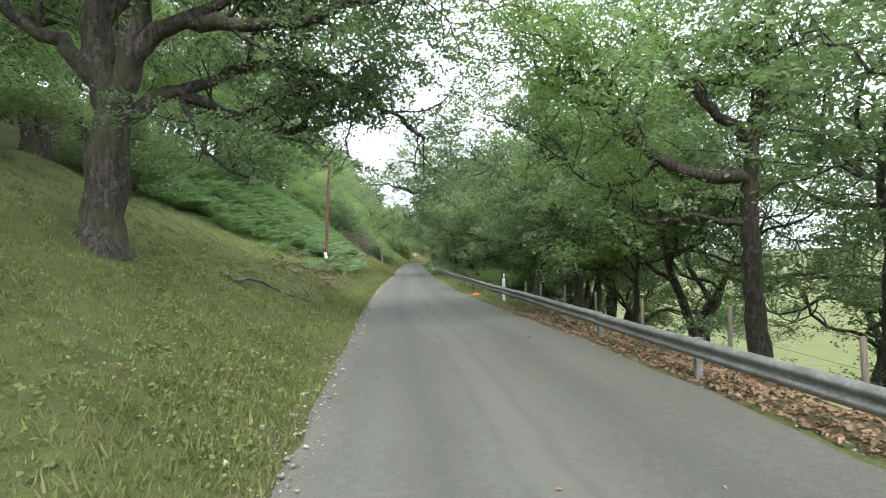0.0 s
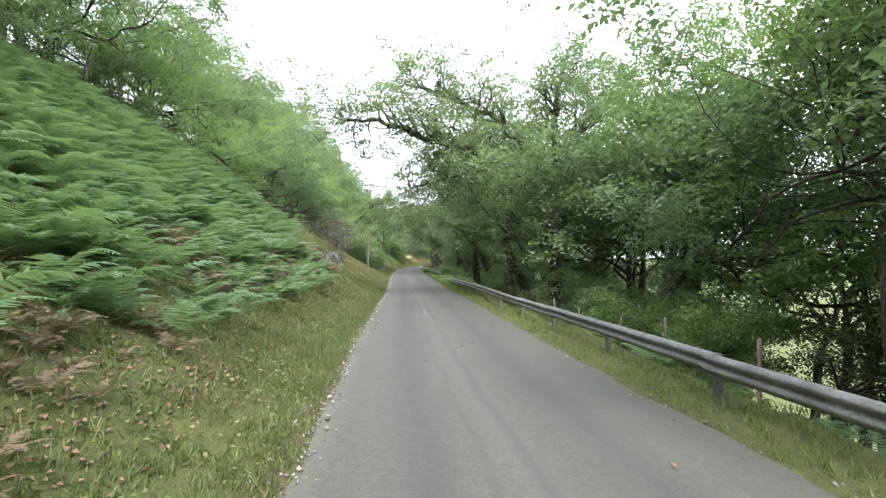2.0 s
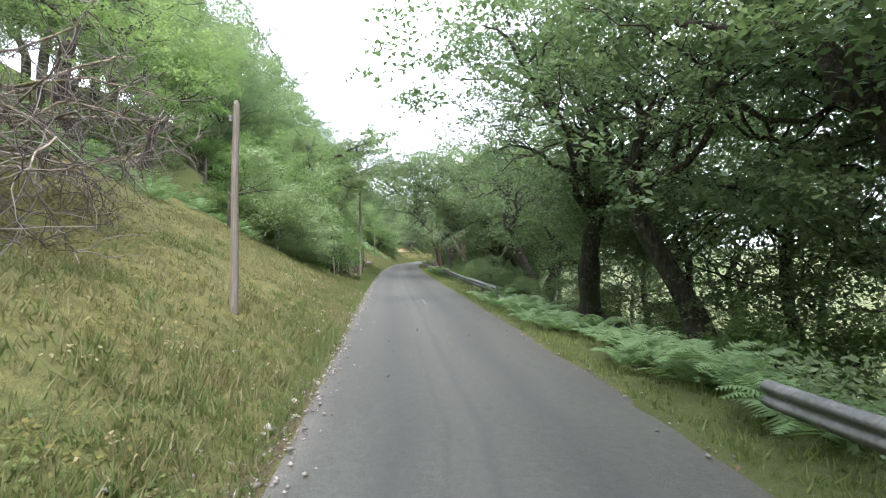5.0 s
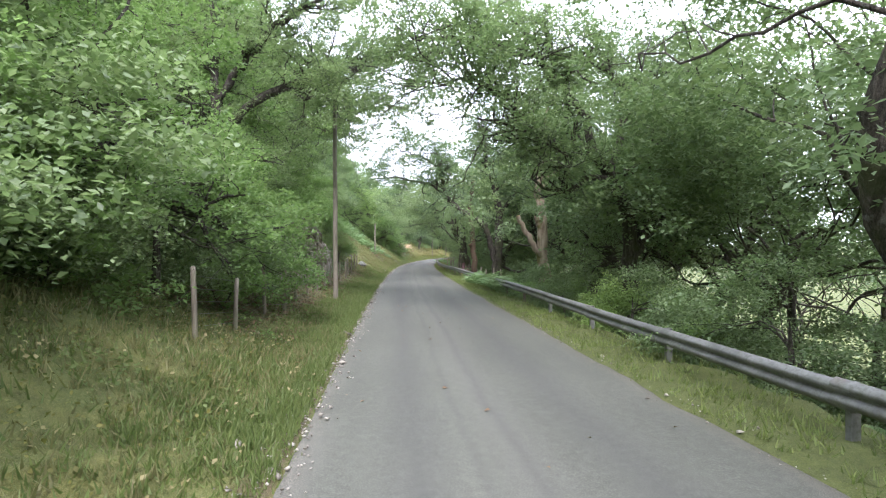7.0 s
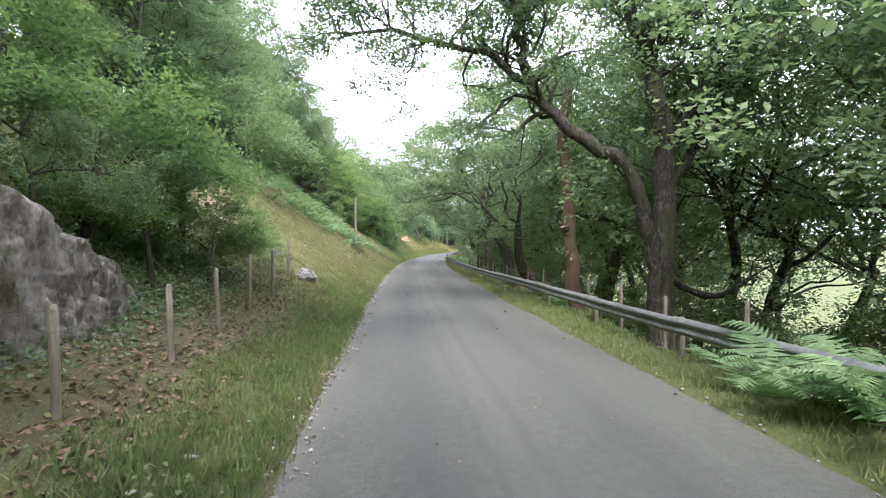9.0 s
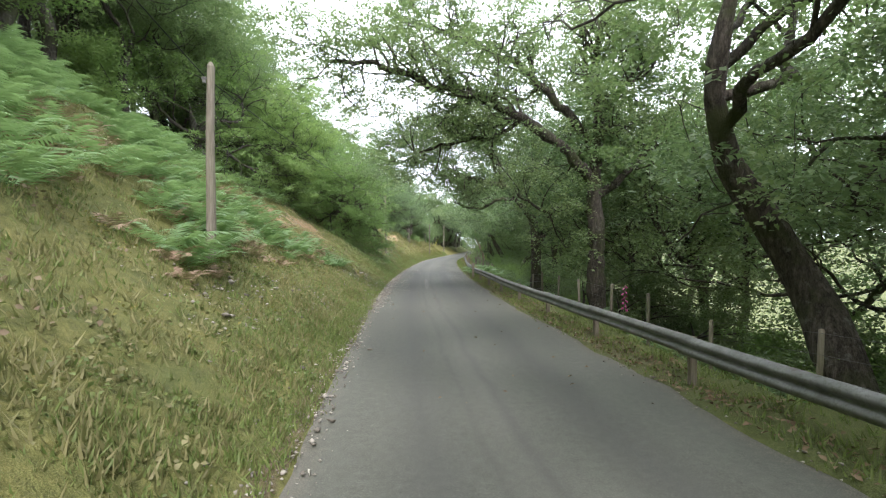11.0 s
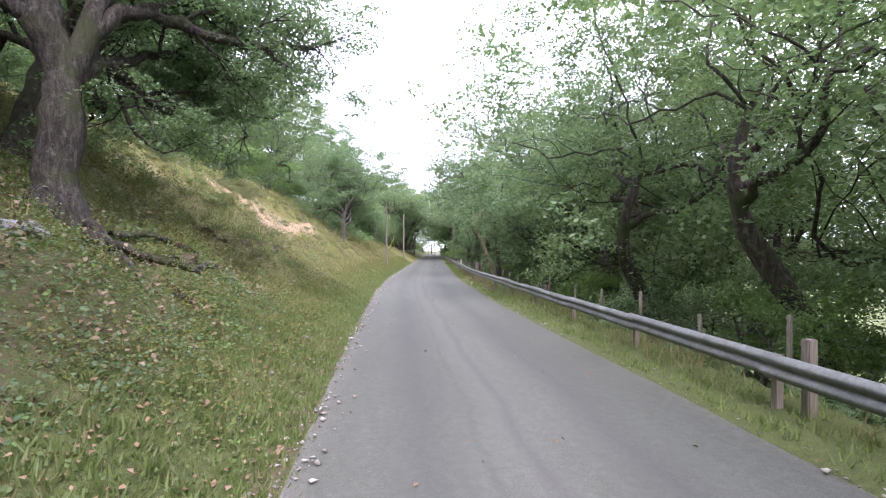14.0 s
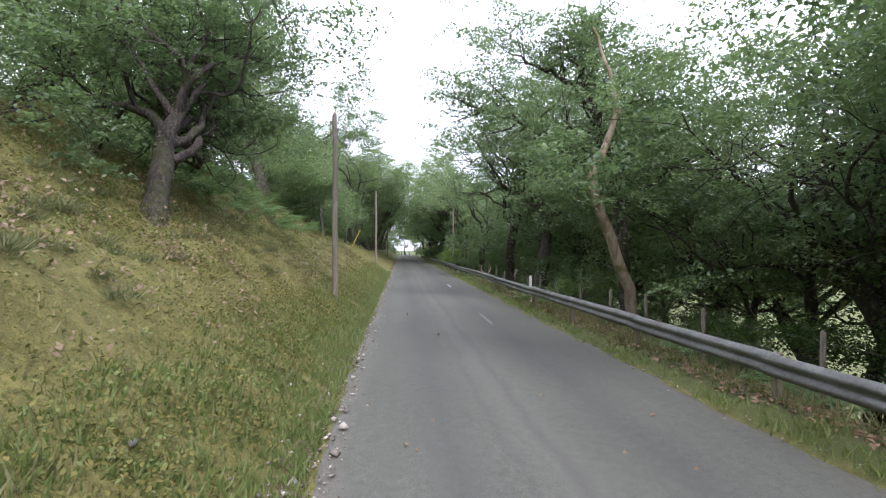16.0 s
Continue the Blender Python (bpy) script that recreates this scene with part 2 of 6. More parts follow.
HEATHER = leaf_material("heather_stem", (.070, .078, .034), (.125, .132, .058), (.205, .200, .100), .3, .6)
LITTER = leaf_material("fallen_leaf", (.09, .045, .026), (.18, .10, .058), (.33, .22, .14), .1, .7)


def _bark(nt, bsdf):
    furrow = noise_node(nt, 13, 5, .65, coords(nt, "Object", (1, 1, .22)))
    fine = noise_node(nt, 45, 4, .7, coords(nt, "Object", (1, 1, .4)), 4)
    n2 = noise_node(nt, 1.3, 4, .6, coords(nt), 3)
    n3 = noise_node(nt, 6, 5, .65, coords(nt), 6)
    c = ramp(nt, furrow, [(.38, (.012, .010, .008)), (.50, (.048, .040, .031)), (.64, (.135, .118, .096))])
    c = blend(nt, .35, c, ramp(nt, fine, [(.38, (.016, .013, .010)), (.62, (.15, .13, .108))]))
    c = blend(nt, ramp(nt, n3, [(.56, (0, 0, 0)), (.66, (.55, .55, .55))]), c, (.20, .205, .17))
    c = blend(nt, ramp(nt, n2, [(.5, (0, 0, 0)), (.64, (.75, .75, .75))]), c, (.058, .070, .024))
    nt.links.new(c, bsdf.inputs["Base Color"])
    bump(nt, bsdf, math_node(nt, "ADD", furrow, math_node(nt, "MULTIPLY", fine, .35)), 1.0, .09)


BARK = material("oak_bark", _bark, .9)


def _pale(nt, bsdf):
    o = coords(nt, "Object", (1, 1, .2))
    n1 = noise_node(nt, 7, 7, .7, o)
    c = ramp(nt, n1, [(.3, (.12, .085, .055)), (.5, (.30, .24, .17)), (.75, (.50, .43, .33))])
    moss = ramp(nt, noise_node(nt, 1.6, 3, .5, coords(nt), 5), [(.56, (0, 0, 0)), (.66, (.8, .8, .8))])
    c = blend(nt, moss, c, (.13, .13, .03))
    nt.links.new(c, bsdf.inputs["Base Color"])
    bump(nt, bsdf, n1, .8, .02)


DEADWOOD = material("bleached_deadwood", _pale, .85)


def _twig(nt, bsdf):
    geo = nt.nodes.new("ShaderNodeNewGeometry")
    c = ramp(nt, geo.outputs["Random Per Island"], [(0, (.07, .058, .046)), (.6, (.16, .138, .112)), (1, (.32, .29, .25))])
    nt.links.new(c, bsdf.inputs["Base Color"])


TWIG = material("dead_twig", _twig, .85)


def wood(name, dark, light, green=.0):
    def build(nt, bsdf):
        o = coords(nt, "Object", (6, 6, .35))
        n1 = noise_node(nt, 8, 8, .65, o)
        c = ramp(nt, n1, [(.3, dark), (.7, light)])
        n2 = noise_node(nt, 1.7, 4, .6, coords(nt), 2)
        c = blend(nt, ramp(nt, n2, [(.45, (0, 0, 0)), (.75, (green,) * 3)]), c, (.16, .17, .09))
        nt.links.new(c, bsdf.inputs["Base Color"])
        bump(nt, bsdf, n1, .5, .01)
    return material(name, build, .85)


FALLEN = wood("fallen_bough", (.050, .044, .034), (.20, .175, .135), .6)
POLE_BROWN = wood("creosoted_pole", (.055, .030, .022), (.17, .095, .07))
POLE_GREY = wood("weathered_pole", (.10, .085, .065), (.27, .24, .19), .4)
POST_WOOD = wood("fence_timber", (.11, .09, .07), (.29, .25, .20), .7)
SAWN = wood("sawn_wood", (.35, .22, .10), (.55, .38, .19))


def _road(nt, bsdf):
    uv = coords(nt, "UV")
    flat = coords(nt, "Object")
    sep = nt.nodes.new("ShaderNodeSeparateXYZ")
    nt.links.new(uv, sep.inputs[0])
    across = sep.outputs[0]
    streak = nt.nodes.new("ShaderNodeMapping")
    streak.inputs["Scale"].default_value = (1, .04, 1)
    nt.links.new(uv, streak.inputs[0])
    n_str = noise_node(nt, 2.2, 5, .6, streak.outputs[0])
    n_patch = noise_node(nt, .45, 5, .6, flat, 1)
    n_grain = noise_node(nt, 85, 3, .7, flat, 2)
    n_mid = noise_node(nt, 9, 5, .65, flat, 4)
    c = ramp(nt, n_str, [(.38, (0.035, 0.037, 0.029)), (.5, (0.073, 0.077, 0.061)), (.64, (0.136, 0.138, 0.111))])
    c = blend(nt, ramp(nt, n_patch, [(.35, (0, 0, 0)), (.65, (.55, .55, .55))]), c, (0.092, 0.092, 0.072))
    c = blend(nt, .36, c, ramp(nt, n_mid, [(.32, (0.048, 0.051, 0.041)), (.5, (0.100, 0.103, 0.083)), (.68, (0.188, 0.190, 0.155))]))
    c = blend(nt, .5, c, ramp(nt, n_grain, [(.35, (0.048, 0.050, 0.040)), (.55, (0.123, 0.124, 0.100)), (.72, (0.262, 0.263, 0.212))]))
    # grit and mud gathered along both edges
    e = math_node(nt, "ABSOLUTE", math_node(nt, "SUBTRACT", across, .5))
    e = math_node(nt, "ADD", e, math_node(nt, "MULTIPLY", math_node(nt, "SUBTRACT", n_mid, .5), .16))
    c = blend(nt, ramp(nt, e, [(.43, (0, 0, 0)), (.50, (.65, .65, .65))]), c, ramp(nt, n_grain, [(.4, (0.074, 0.064, 0.047)), (.65, (0.201, 0.181, 0.143))]))
    # grit dusting along the crown between the wheel tracks
    k = math_node(nt, "ABSOLUTE", math_node(nt, "SUBTRACT", across, .46))
    k = math_node(nt, "ADD", k, math_node(nt, "MULTIPLY", math_node(nt, "SUBTRACT", n_str, .5), .25))
    c = blend(nt, ramp(nt, k, [(.0, (.35, .35, .35)), (.09, (0, 0, 0))]), c, (0.136, 0.132, 0.112))
    # darker polished wheel tracks and a tarred seam
    for at_, wide, deep in ((0.270, 0.100, 0.52), (.68, .11, .52), (0.475, 0.026, 0.40), (.385, .016, .30)):
        q = math_node(nt, "ABSOLUTE", math_node(nt, "SUBTRACT", math_node(nt, "ADD", across, math_node(nt, "MULTIPLY", math_node(nt, "SUBTRACT", n_str, .5), .05)), at_))
        c = blend(nt, ramp(nt, q, [(.0, (deep,) * 3), (wide, (0, 0, 0))]), c, (0.066, 0.066, 0.059))
    # a strip of pale grit on the uphill edge
    g = math_node(nt, "ADD", across, math_node(nt, "MULTIPLY", math_node(nt, "SUBTRACT", n_patch, .5), .22))
    c = blend(nt, ramp(nt, g, [(.0, (.55, .55, .55)), (.08, (0, 0, 0))]), c, ramp(nt, n_grain, [(.38, (0.079, 0.076, 0.064)), (.65, (0.262, 0.251, 0.211))]))
    nt.links.new(c, bsdf.inputs["Base Color"])
    bump(nt, bsdf, math_node(nt, "ADD", n_grain, math_node(nt, "MULTIPLY", n_mid, .6)), .45, .008)


ASPHALT = material("worn_asphalt", _road, .85)


def _ground(nt, bsdf):
    pos = coords(nt, "Object")
    at = nt.nodes.new("ShaderNodeAttribute")
    at.attribute_name = "cover"
    sep = nt.nodes.new("ShaderNodeSeparateColor")
    nt.links.new(at.outputs["Color"], sep.inputs[0])
    n_a = noise_node(nt, .9, 6, .65, pos)
    n_b = noise_node(nt, 6, 6, .7, pos, 2)
    n_c = noise_node(nt, 30, 4, .7, pos, 5)
    n_d = noise_node(nt, 110, 2, .7, pos, 6)
    grass = ramp(nt, n_b, [(.3, (0.028, 0.045, 0.010)), (.5, (0.069, 0.099, 0.019)), (.7, (0.133, 0.155, 0.036))])
    grass = blend(nt, .3, grass, ramp(nt, n_c, [(.35, (0.043, 0.052, 0.013)), (.65, (0.181, 0.189, 0.060))]))
    dry = ramp(nt, n_b, [(.3, (0.077, 0.071, 0.022)), (.46, (0.176, 0.159, 0.040)), (.68, (0.318, 0.271, 0.086))])
    f = math_node(nt, "ADD", sep.outputs[0], math_node(nt, "MULTIPLY", math_node(nt, "SUBTRACT", n_a, .5), 1.2))
    c = blend(nt, ramp(nt, f, [(.3, (0, 0, 0)), (.7, (.9, .9, .9))]), grass, dry)
    earth = ramp(nt, n_c, [(.3, (0.047, 0.033, 0.021)), (.5, (0.103, 0.069, 0.043)), (.7, (0.198, 0.138, 0.086))])
    g = math_node(nt, "ADD", sep.outputs[1], math_node(nt, "MULTIPLY", math_node(nt, "SUBTRACT", n_b, .5), 1.1))
    c = blend(nt, ramp(nt, g, [(.42, (0, 0, 0)), (.62, (1, 1, 1))]), c, earth)
    sand = ramp(nt, n_c, [(.3, (0.112, 0.067, 0.034)), (.44, (0.267, 0.176, 0.090)), (.58, (0.361, 0.271, 0.163)), (.74, (0.533, 0.456, 0.353))])
    c = blend(nt, .38, c, ramp(nt, n_d, [(.36, (0.015, 0.019, 0.007)), (.5, (0.086, 0.099, 0.030)), (.62, (0.258, 0.249, 0.120))]))
    h = math_node(nt, "ADD", sep.outputs[2], math_node(nt, "MULTIPLY", math_node(nt, "SUBTRACT", n_b, .5), .9))
    c = blend(nt, ramp(nt, h, [(.45, (0, 0, 0)), (.58, (1, 1, 1))]), c, sand)
    nt.links.new(c, bsdf.inputs["Base Color"])
    bump(nt, bsdf, math_node(nt, "ADD", n_b, math_node(nt, "MULTIPLY", n_c, .6)), .8, .08)


GROUND = material("bank_ground", _ground, .95)


def _steel(nt, bsdf):
    pos = coords(nt, "Object")
    n1 = noise_node(nt, 3, 6, .65, pos)
    n2 = noise_node(nt, 22, 5, .7, pos, 3)
    c = ramp(nt, n1, [(.3, (0.120, 0.124, 0.114)), (.55, (0.216, 0.220, 0.204)), (.8, (0.320, 0.324, 0.304))])
    c = blend(nt, ramp(nt, n2, [(.48, (0, 0, 0)), (.68, (.75, .75, .75))]), c, (0.092, 0.100, 0.064))
    c = blend(nt, ramp(nt, noise_node(nt, 1.1, 4, .6, pos, 7), [(.62, (0, 0, 0)), (.74, (.6, .6, .6))]), c, (0.136, 0.080, 0.048))
    nt.links.new(c, bsdf.inputs["Base Color"])
    bsdf.inputs["Metallic"].default_value = .25
    bump(nt, bsdf, n2, .25, .004)


STEEL = material("galvanised_steel", _steel, .62)


def _rock(nt, bsdf):
    pos = coords(nt, "Object", (2.4, 2.4, .9))
    n1 = noise_node(nt, 2.4, 9, .7, pos)
    n2 = noise_node(nt, 5, 6, .7, coords(nt), 4)
    c = ramp(nt, n1, [(.3, (.03, .028, .025)), (.42, (.11, .105, .098)), (.54, (.33, .33, .32)), (.68, (.66, .66, .66))])
    c = blend(nt, ramp(nt, n2, [(.52, (0, 0, 0)), (.66, (.8, .8, .8))]), c, (.15, .125, .06))
    c = blend(nt, ramp(nt, noise_node(nt, 1.1, 5, .6, coords(nt), 8), [(.52, (0, 0, 0)), (.64, (.75, .75, .75))]), c, (.07, .085, .025))
    nt.links.new(c, bsdf.inputs["Base Color"])
    bump(nt, bsdf, n1, 1.0, .12)


ROCK = material("lichened_rock", _rock, .9)


def _cliff(nt, bsdf):
    pos = coords(nt, "Object", (1.7, 1.7, .45))
    n1 = noise_node(nt, 4.2, 9, .74, pos)
    n2 = noise_node(nt, 1.5, 6, .65, coords(nt), 4)
    c = ramp(nt, n1, [(.30, (.045, .036, .028)), (.40, (.16, .13, .10)), (.52, (.36, .32, .27)), (.66, (.60, .57, .52))])
    c = blend(nt, ramp(nt, n2, [(.50, (0, 0, 0)), (.64, (.8, .8, .8))]), c, ramp(nt, n1, [(.35, (.04, .045, .016)), (.65, (.14, .125, .05))]))
    nt.links.new(c, bsdf.inputs["Base Color"])
    bump(nt, bsdf, n1, 1.0, .15)


CLIFF = material("mossy_cliff", _cliff, .95)


def _stones(nt, bsdf):
    geo = nt.nodes.new("ShaderNodeNewGeometry")
    c = ramp(nt, geo.outputs["Random Per Island"], [(0, (.12, .105, .085)), (.5, (.26, .235, .195)), (1, (.46, .43, .365))])
    nt.links.new(c, bsdf.inputs["Base Color"])


STONES = material("loose_stone", _stones, .9)


def plain(name, colour, rough=.6, wear=.25, metal=0.0):
    def build(nt, bsdf):
        n1 = noise_node(nt, 9, 6, .65, coords(nt))
        dk = tuple(x * (1 - wear) for x in colour)
        nt.links.new(ramp(nt, n1, [(.35, dk), (.65, colour)]), bsdf.inputs["Base Color"])
        bsdf.inputs["Metallic"].default_value = metal
    return material(name, build, rough)


WHITE = plain("white_paint", (.75, .75, .72), .6, .2)
BLACK = plain("black_plastic", (.02, .02, .022), .5)
ORANGE = plain("orange_plastic", (.75, .13, .03), .5, .1)
ROAD_PAINT = plain("worn_road_paint", (.52, .51, .48), .8, .45)
FADED_PAINT = plain("faded_road_paint", (.21, .205, .195), .85, .4)
SCRAPE = plain("scraped_asphalt", (.19, .18, .158), .9, .45)
CABLE = plain("black_cable", (.02, .02, .02), .5)
WIRE = plain("fence_wire", (.16, .155, .145), .5, .3, .6)
CERAMIC = plain("grey_insulator", (.25, .24, .23), .4)

# ---------------------------------------------------------------- ground and lane
def bare(y, u):
    """Where the bank has slipped and shows sandy soil."""
    def patch(yc, yw, uc, uw):
        return np.exp(-((np.asarray(y) - yc) / yw) ** 2 - ((np.asarray(u) - uc - .25 * np.sin(np.asarray(y) * 1.3)) / uw) ** 2)
    slip = (1.5 * patch(207.5, 4.0, 6.9, 1.8) + 1.3 * patch(212.5, 2.6, 5.8, 1.4) + .75 * patch(203.5, 2.2, 4.6, 1.2) + .5 * patch(199, 2.5, 6.5, 1.3) + .8 * patch(126, 2.0, 5.5, 1.4)
            + .5 * patch(155, 3.0, 7.2, .9) + 1.1 * patch(163, 2.6, 6.7, .75) + 1.1 * patch(167, 2.6, 6.0, 1.0) + .6 * patch(166, 1.2, 4.2, 1.0) + .6 * patch(160, 1.2, 1.3, .5)
            + 1.2 * patch(161.3, 1.9, 5.2, .9) + 1.1 * patch(164.6, 1.6, 4.6, .8) + .75 * patch(161.8, 1.0, 3.5, .6))
    return slip * (1 + 1.5 * fbm(np.asarray(y) * .75, np.asarray(u) * .95, 95, 4))


def build_ground():
    ys = np.concatenate([[-2600, -1200, -600, -300, -180, -120], np.arange(-90, -10, 4.0), np.arange(-10, 250, .5), np.arange(250, 400, 3.0),
                         [420, 460, 560, 760, 1200, 2600]])
    ds = np.concatenate([[-2600, -1400, -700, -350, -200, -130, -95, -70, -52], np.arange(-40, -14, 2.0), np.arange(-14, -1.7, .3), [-1.6, -1.45, -1.3, -1.18, -1.06, -.96, -.86, -.7, 1, 2.4, 3.1],
                         np.arange(3.4, 9, .3), np.arange(9, 34, 1.6), [36, 42, 50, 60, 75, 100, 150, 230, 300, 450, 700, 1200, 2600]])
    yy, dd = np.meshgrid(ys, ds, indexing="ij")
    zz = height(yy, dd)
    far = np.maximum(np.abs(dd) - 100, 0) + np.maximum(np.maximum(-yy - 100, yy - 440), 0)
    zz = zz + np.minimum(far, 900) / 900 * 26 * (fbm(yy * .0021, dd * .0021, 40) + .2)
    xx = line_x(yy) + dd
    v = np.stack([xx, yy, zz], -1).reshape(-1, 3)
    m, n = len(ys), len(ds)
    i = (np.arange(m - 1)[:, None] * n + np.arange(n - 1)[None, :]).ravel()
    f = np.stack([i, i + 1, i + n + 1, i + n], -1)
    ob = link("ground", v, f, GROUND, smooth_shade=True)
    u = edge_l(yy) - dd
    w = dd - edge_r(yy)

    def stretch(a, b, soft=4):
        return smooth(yy, a - soft, a + soft) * (1 - smooth(yy, b - soft, b + soft))
    dry = np.clip(.22 + .12 * stretch(28, 90) + .30 * stretch(62, 84) + .28 * stretch(120, 170) + .55 * stretch(192, 290) - .30 * stretch(-100, 22), 0, 1)
    dry = np.where(w > 0, .12, dry)
    earth = np.where(u > 0, .10 + .55 * (1 - smooth(u, .1, .6)), .25)
    earth += stretch(26, 48, 2) * (smooth(u, 1.5, 2.2) * (1 - smooth(u, 3.5, 4.5))) * .35
    earth += stretch(49, 54, 1) * smooth(u, 2.9, 3.2) * (1 - smooth(u, 3.8, 4.3)) * .6
    earth += stretch(92, 121, 3) * smooth(u, 1.3, 1.9) * (1 - smooth(u, 3.2, 4.2)) * .45
    earth += stretch(148, 162, 3) * smooth(u, 4, 5) * (1 - smooth(u, 7, 8)) * .35
    earth += stretch(170, 188, 3) * smooth(u, .8, 1.8) * .42
    earth += (u > 14) * .05
    earth += np.where(w > 0, stretch(-60, 22, 3) * (1 - smooth(w, 1.2, 1.8)) * .55 + stretch(140, 172, 4) * (1 - smooth(w, .6, 1.4)) * .3
                      + stretch(203, 240, 3) * smooth(w, .4, .8) * .3, 0)
    earth += np.where((w > 2) & (w < 14), .3, 0) - np.where(w > 14, .2, 0)
    sand = np.clip(bare(yy, u), 0, 1) * (u > 0)
    cover = np.stack([dry, np.clip(earth, 0, 1), np.clip(sand, 0, 1), np.ones_like(dry)], -1).reshape(-1, 4)
    at = ob.data.attributes.new("cover", "FLOAT_COLOR", "POINT")
    at.data.foreach_set("color", cover.astype(np.float32).ravel())
    return tagged(ob, "grassy wooded hillside sloping down past the lane to the valley", "ground", kind="structure")


ground = build_ground()


def build_road():
    ys = np.concatenate([np.arange(-110, -8, 4.0), np.arange(-8, 260, .4), np.arange(260, 455, 4.0)])
    us = np.concatenate([[0, .012, .03], np.linspace(.08, .92, 13), [.97, .988, 1]])
    yy, uu = np.meshgrid(ys, us, indexing="ij")
    l = edge_l(yy) + .16 * fbm(yy * .9, yy * 0 + 1, 60) - .05
    r = edge_r(yy) + .18 * fbm(yy * .8, yy * 0 + 5, 61) + .05
    dd = l + (r - l) * uu
    zz = .05 * (1 - (2 * uu - 1) ** 2) - .035 + .012 * fbm(yy * .5, dd * .8, 62)
    zz = np.where((uu < .005) | (uu > .995), -.10, zz)
    v = np.stack([line_x(yy) + dd, yy, zz], -1).reshape(-1, 3)
    m, n = len(ys), len(us)
    i = (np.arange(m - 1)[:, None] * n + np.arange(n - 1)[None, :]).ravel()
    f = np.stack([i, i + 1, i + n + 1, i + n], -1)
    ob = link("road", v, f, ASPHALT, smooth_shade=True)
    uv = ob.data.uv_layers.new(name="lane")
    per = np.stack([uu, yy], -1).reshape(-1, 2)
    uv.data.foreach_set("uv", per[f.ravel()].astype(np.float32).ravel())
    return tagged(ob, "narrow worn grey asphalt lane with gritty edges", "road", kind="structure")


road = build_road()


def build_dash(y, d, length=1.1, width=.09, mat=ROAD_PAINT):
    n = 12
    s = np.linspace(0, length, n)
    wob = (.018 + .30 * max(width - .1, 0)) * fbm(s * (9 if width < .1 else 2.2), s * 0 + y, 70) - width * .5 * (2 * s / length - 1) ** 8
    v = []
    for k, side in ((0, -1), (1, 1)):
        for q, o in zip(s, wob):
            v.append((line_x(y + q) + d + side * (width / 2 + o * (k + .4)), y + q, .021))
    f = [(k, k + 1, n + k + 1, n + k) for k in range(n - 1)]
    ob = link("centre_line_dash", v, [tuple(reversed(x)) for x in f], mat)
    return tagged(ob, "faded white centre line dash on the asphalt", "road marking", "centre line dashes", "structure")


for y, d, paint in ((42.0, 1.0, FADED_PAINT), (78.0, 1.6, FADED_PAINT), (222.5, 2.45, FADED_PAINT), (235.5, 2.65, ROAD_PAINT)):
    build_dash(y, d, 2.4, .085, paint)


for y, d, long, wide in ((157.6, 1.08, 8.0, .17),):
    tagged(build_dash(y, d, long, wide, SCRAPE), "pale scraped strip of worn asphalt", "road patch", "scraped patches", "structure").name = "worn_patch"


# ---------------------------------------------------------------- trees
def grow(rng, start, way, length, radius, level, top, gnarl, lift, lines, tips, spread, reach=1.0, low=-99, bias=(0, 0, 0), parent=-1, first=.42):
    """Adds one limb and its side limbs to lines; the last level's points go to tips."""
    seg = (.5, .40, .34, .30)[min(level, 3)]
    n = max(3, int(length / seg))
    pts, w = [np.array(start, float)], np.array(way, float)
    for k in range(n):
        w = w + rng.normal(size=3) * gnarl * (1.1 if level else .5)
        if level and rng.uniform() < .15:
            w = w + rng.normal(size=3) * np.array([.45, .45, .3])
        w[2] += lift * (.35 if level else .1)
        w /= np.linalg.norm(w)
        pts.append(pts[-1] + w * length / n)
    if level and min(p[2] for p in pts) < low + (0, .7, .2, 0)[min(level, 3)]:
        return
    taper = np.linspace(1, (.32, .22, .25, .3)[min(level, 3)], n + 1)
    rad = radius * (taper if level else 1 - .88 * np.linspace(0, 1, n + 1) ** 2.2)
    if level < 2:
        rad = rad * (1 + .09 * rng.normal(size=len(rad)))
    if level == 0:
        rad[0] *= 1.35
        rad[1] *= 1.12
    me_at = len(lines)
    lines.append((np.array(pts), rad, level, parent))
    if level == top:
        tips.append((np.array(pts), me_at))
        return
    count = spread[level]
    for k in range(count):
        at = (first if level == 0 else .3) + ((1 - first) if level == 0 else .7) * (k + rng.uniform(.2, .8)) / count
        q = min(int(at * n), n)
        base = pts[q]
        fwd = pts[min(q + 1, n)] - pts[max(q - 1, 0)]
        fwd /= np.linalg.norm(fwd)
        side = np.cross(fwd, rng.normal(size=3))
        side /= np.linalg.norm(side)
        if level == 0:
            a = 2 * math.pi * (k / count + rng.uniform(-.08, .08))
            side = np.array([math.cos(a), math.sin(a), rng.uniform(-.05, .35)])
        open_ = rng.uniform(.7, 1.25) if level else rng.uniform(.9, 1.5)
        go = fwd * (1 if level else .7) + side * open_
        if level < 2:
            go = go + np.array(bias) * (1 if level == 0 else .5)
        go /= np.linalg.norm(go)
        grow(rng, base, go, length * rng.uniform(.5, .72) if level else length * reach * rng.uniform(.8, 1.12), rad[q] * rng.uniform(.5, .68), level + 1, top, gnarl, lift, lines, tips, spread, reach, low, bias, me_at, first)


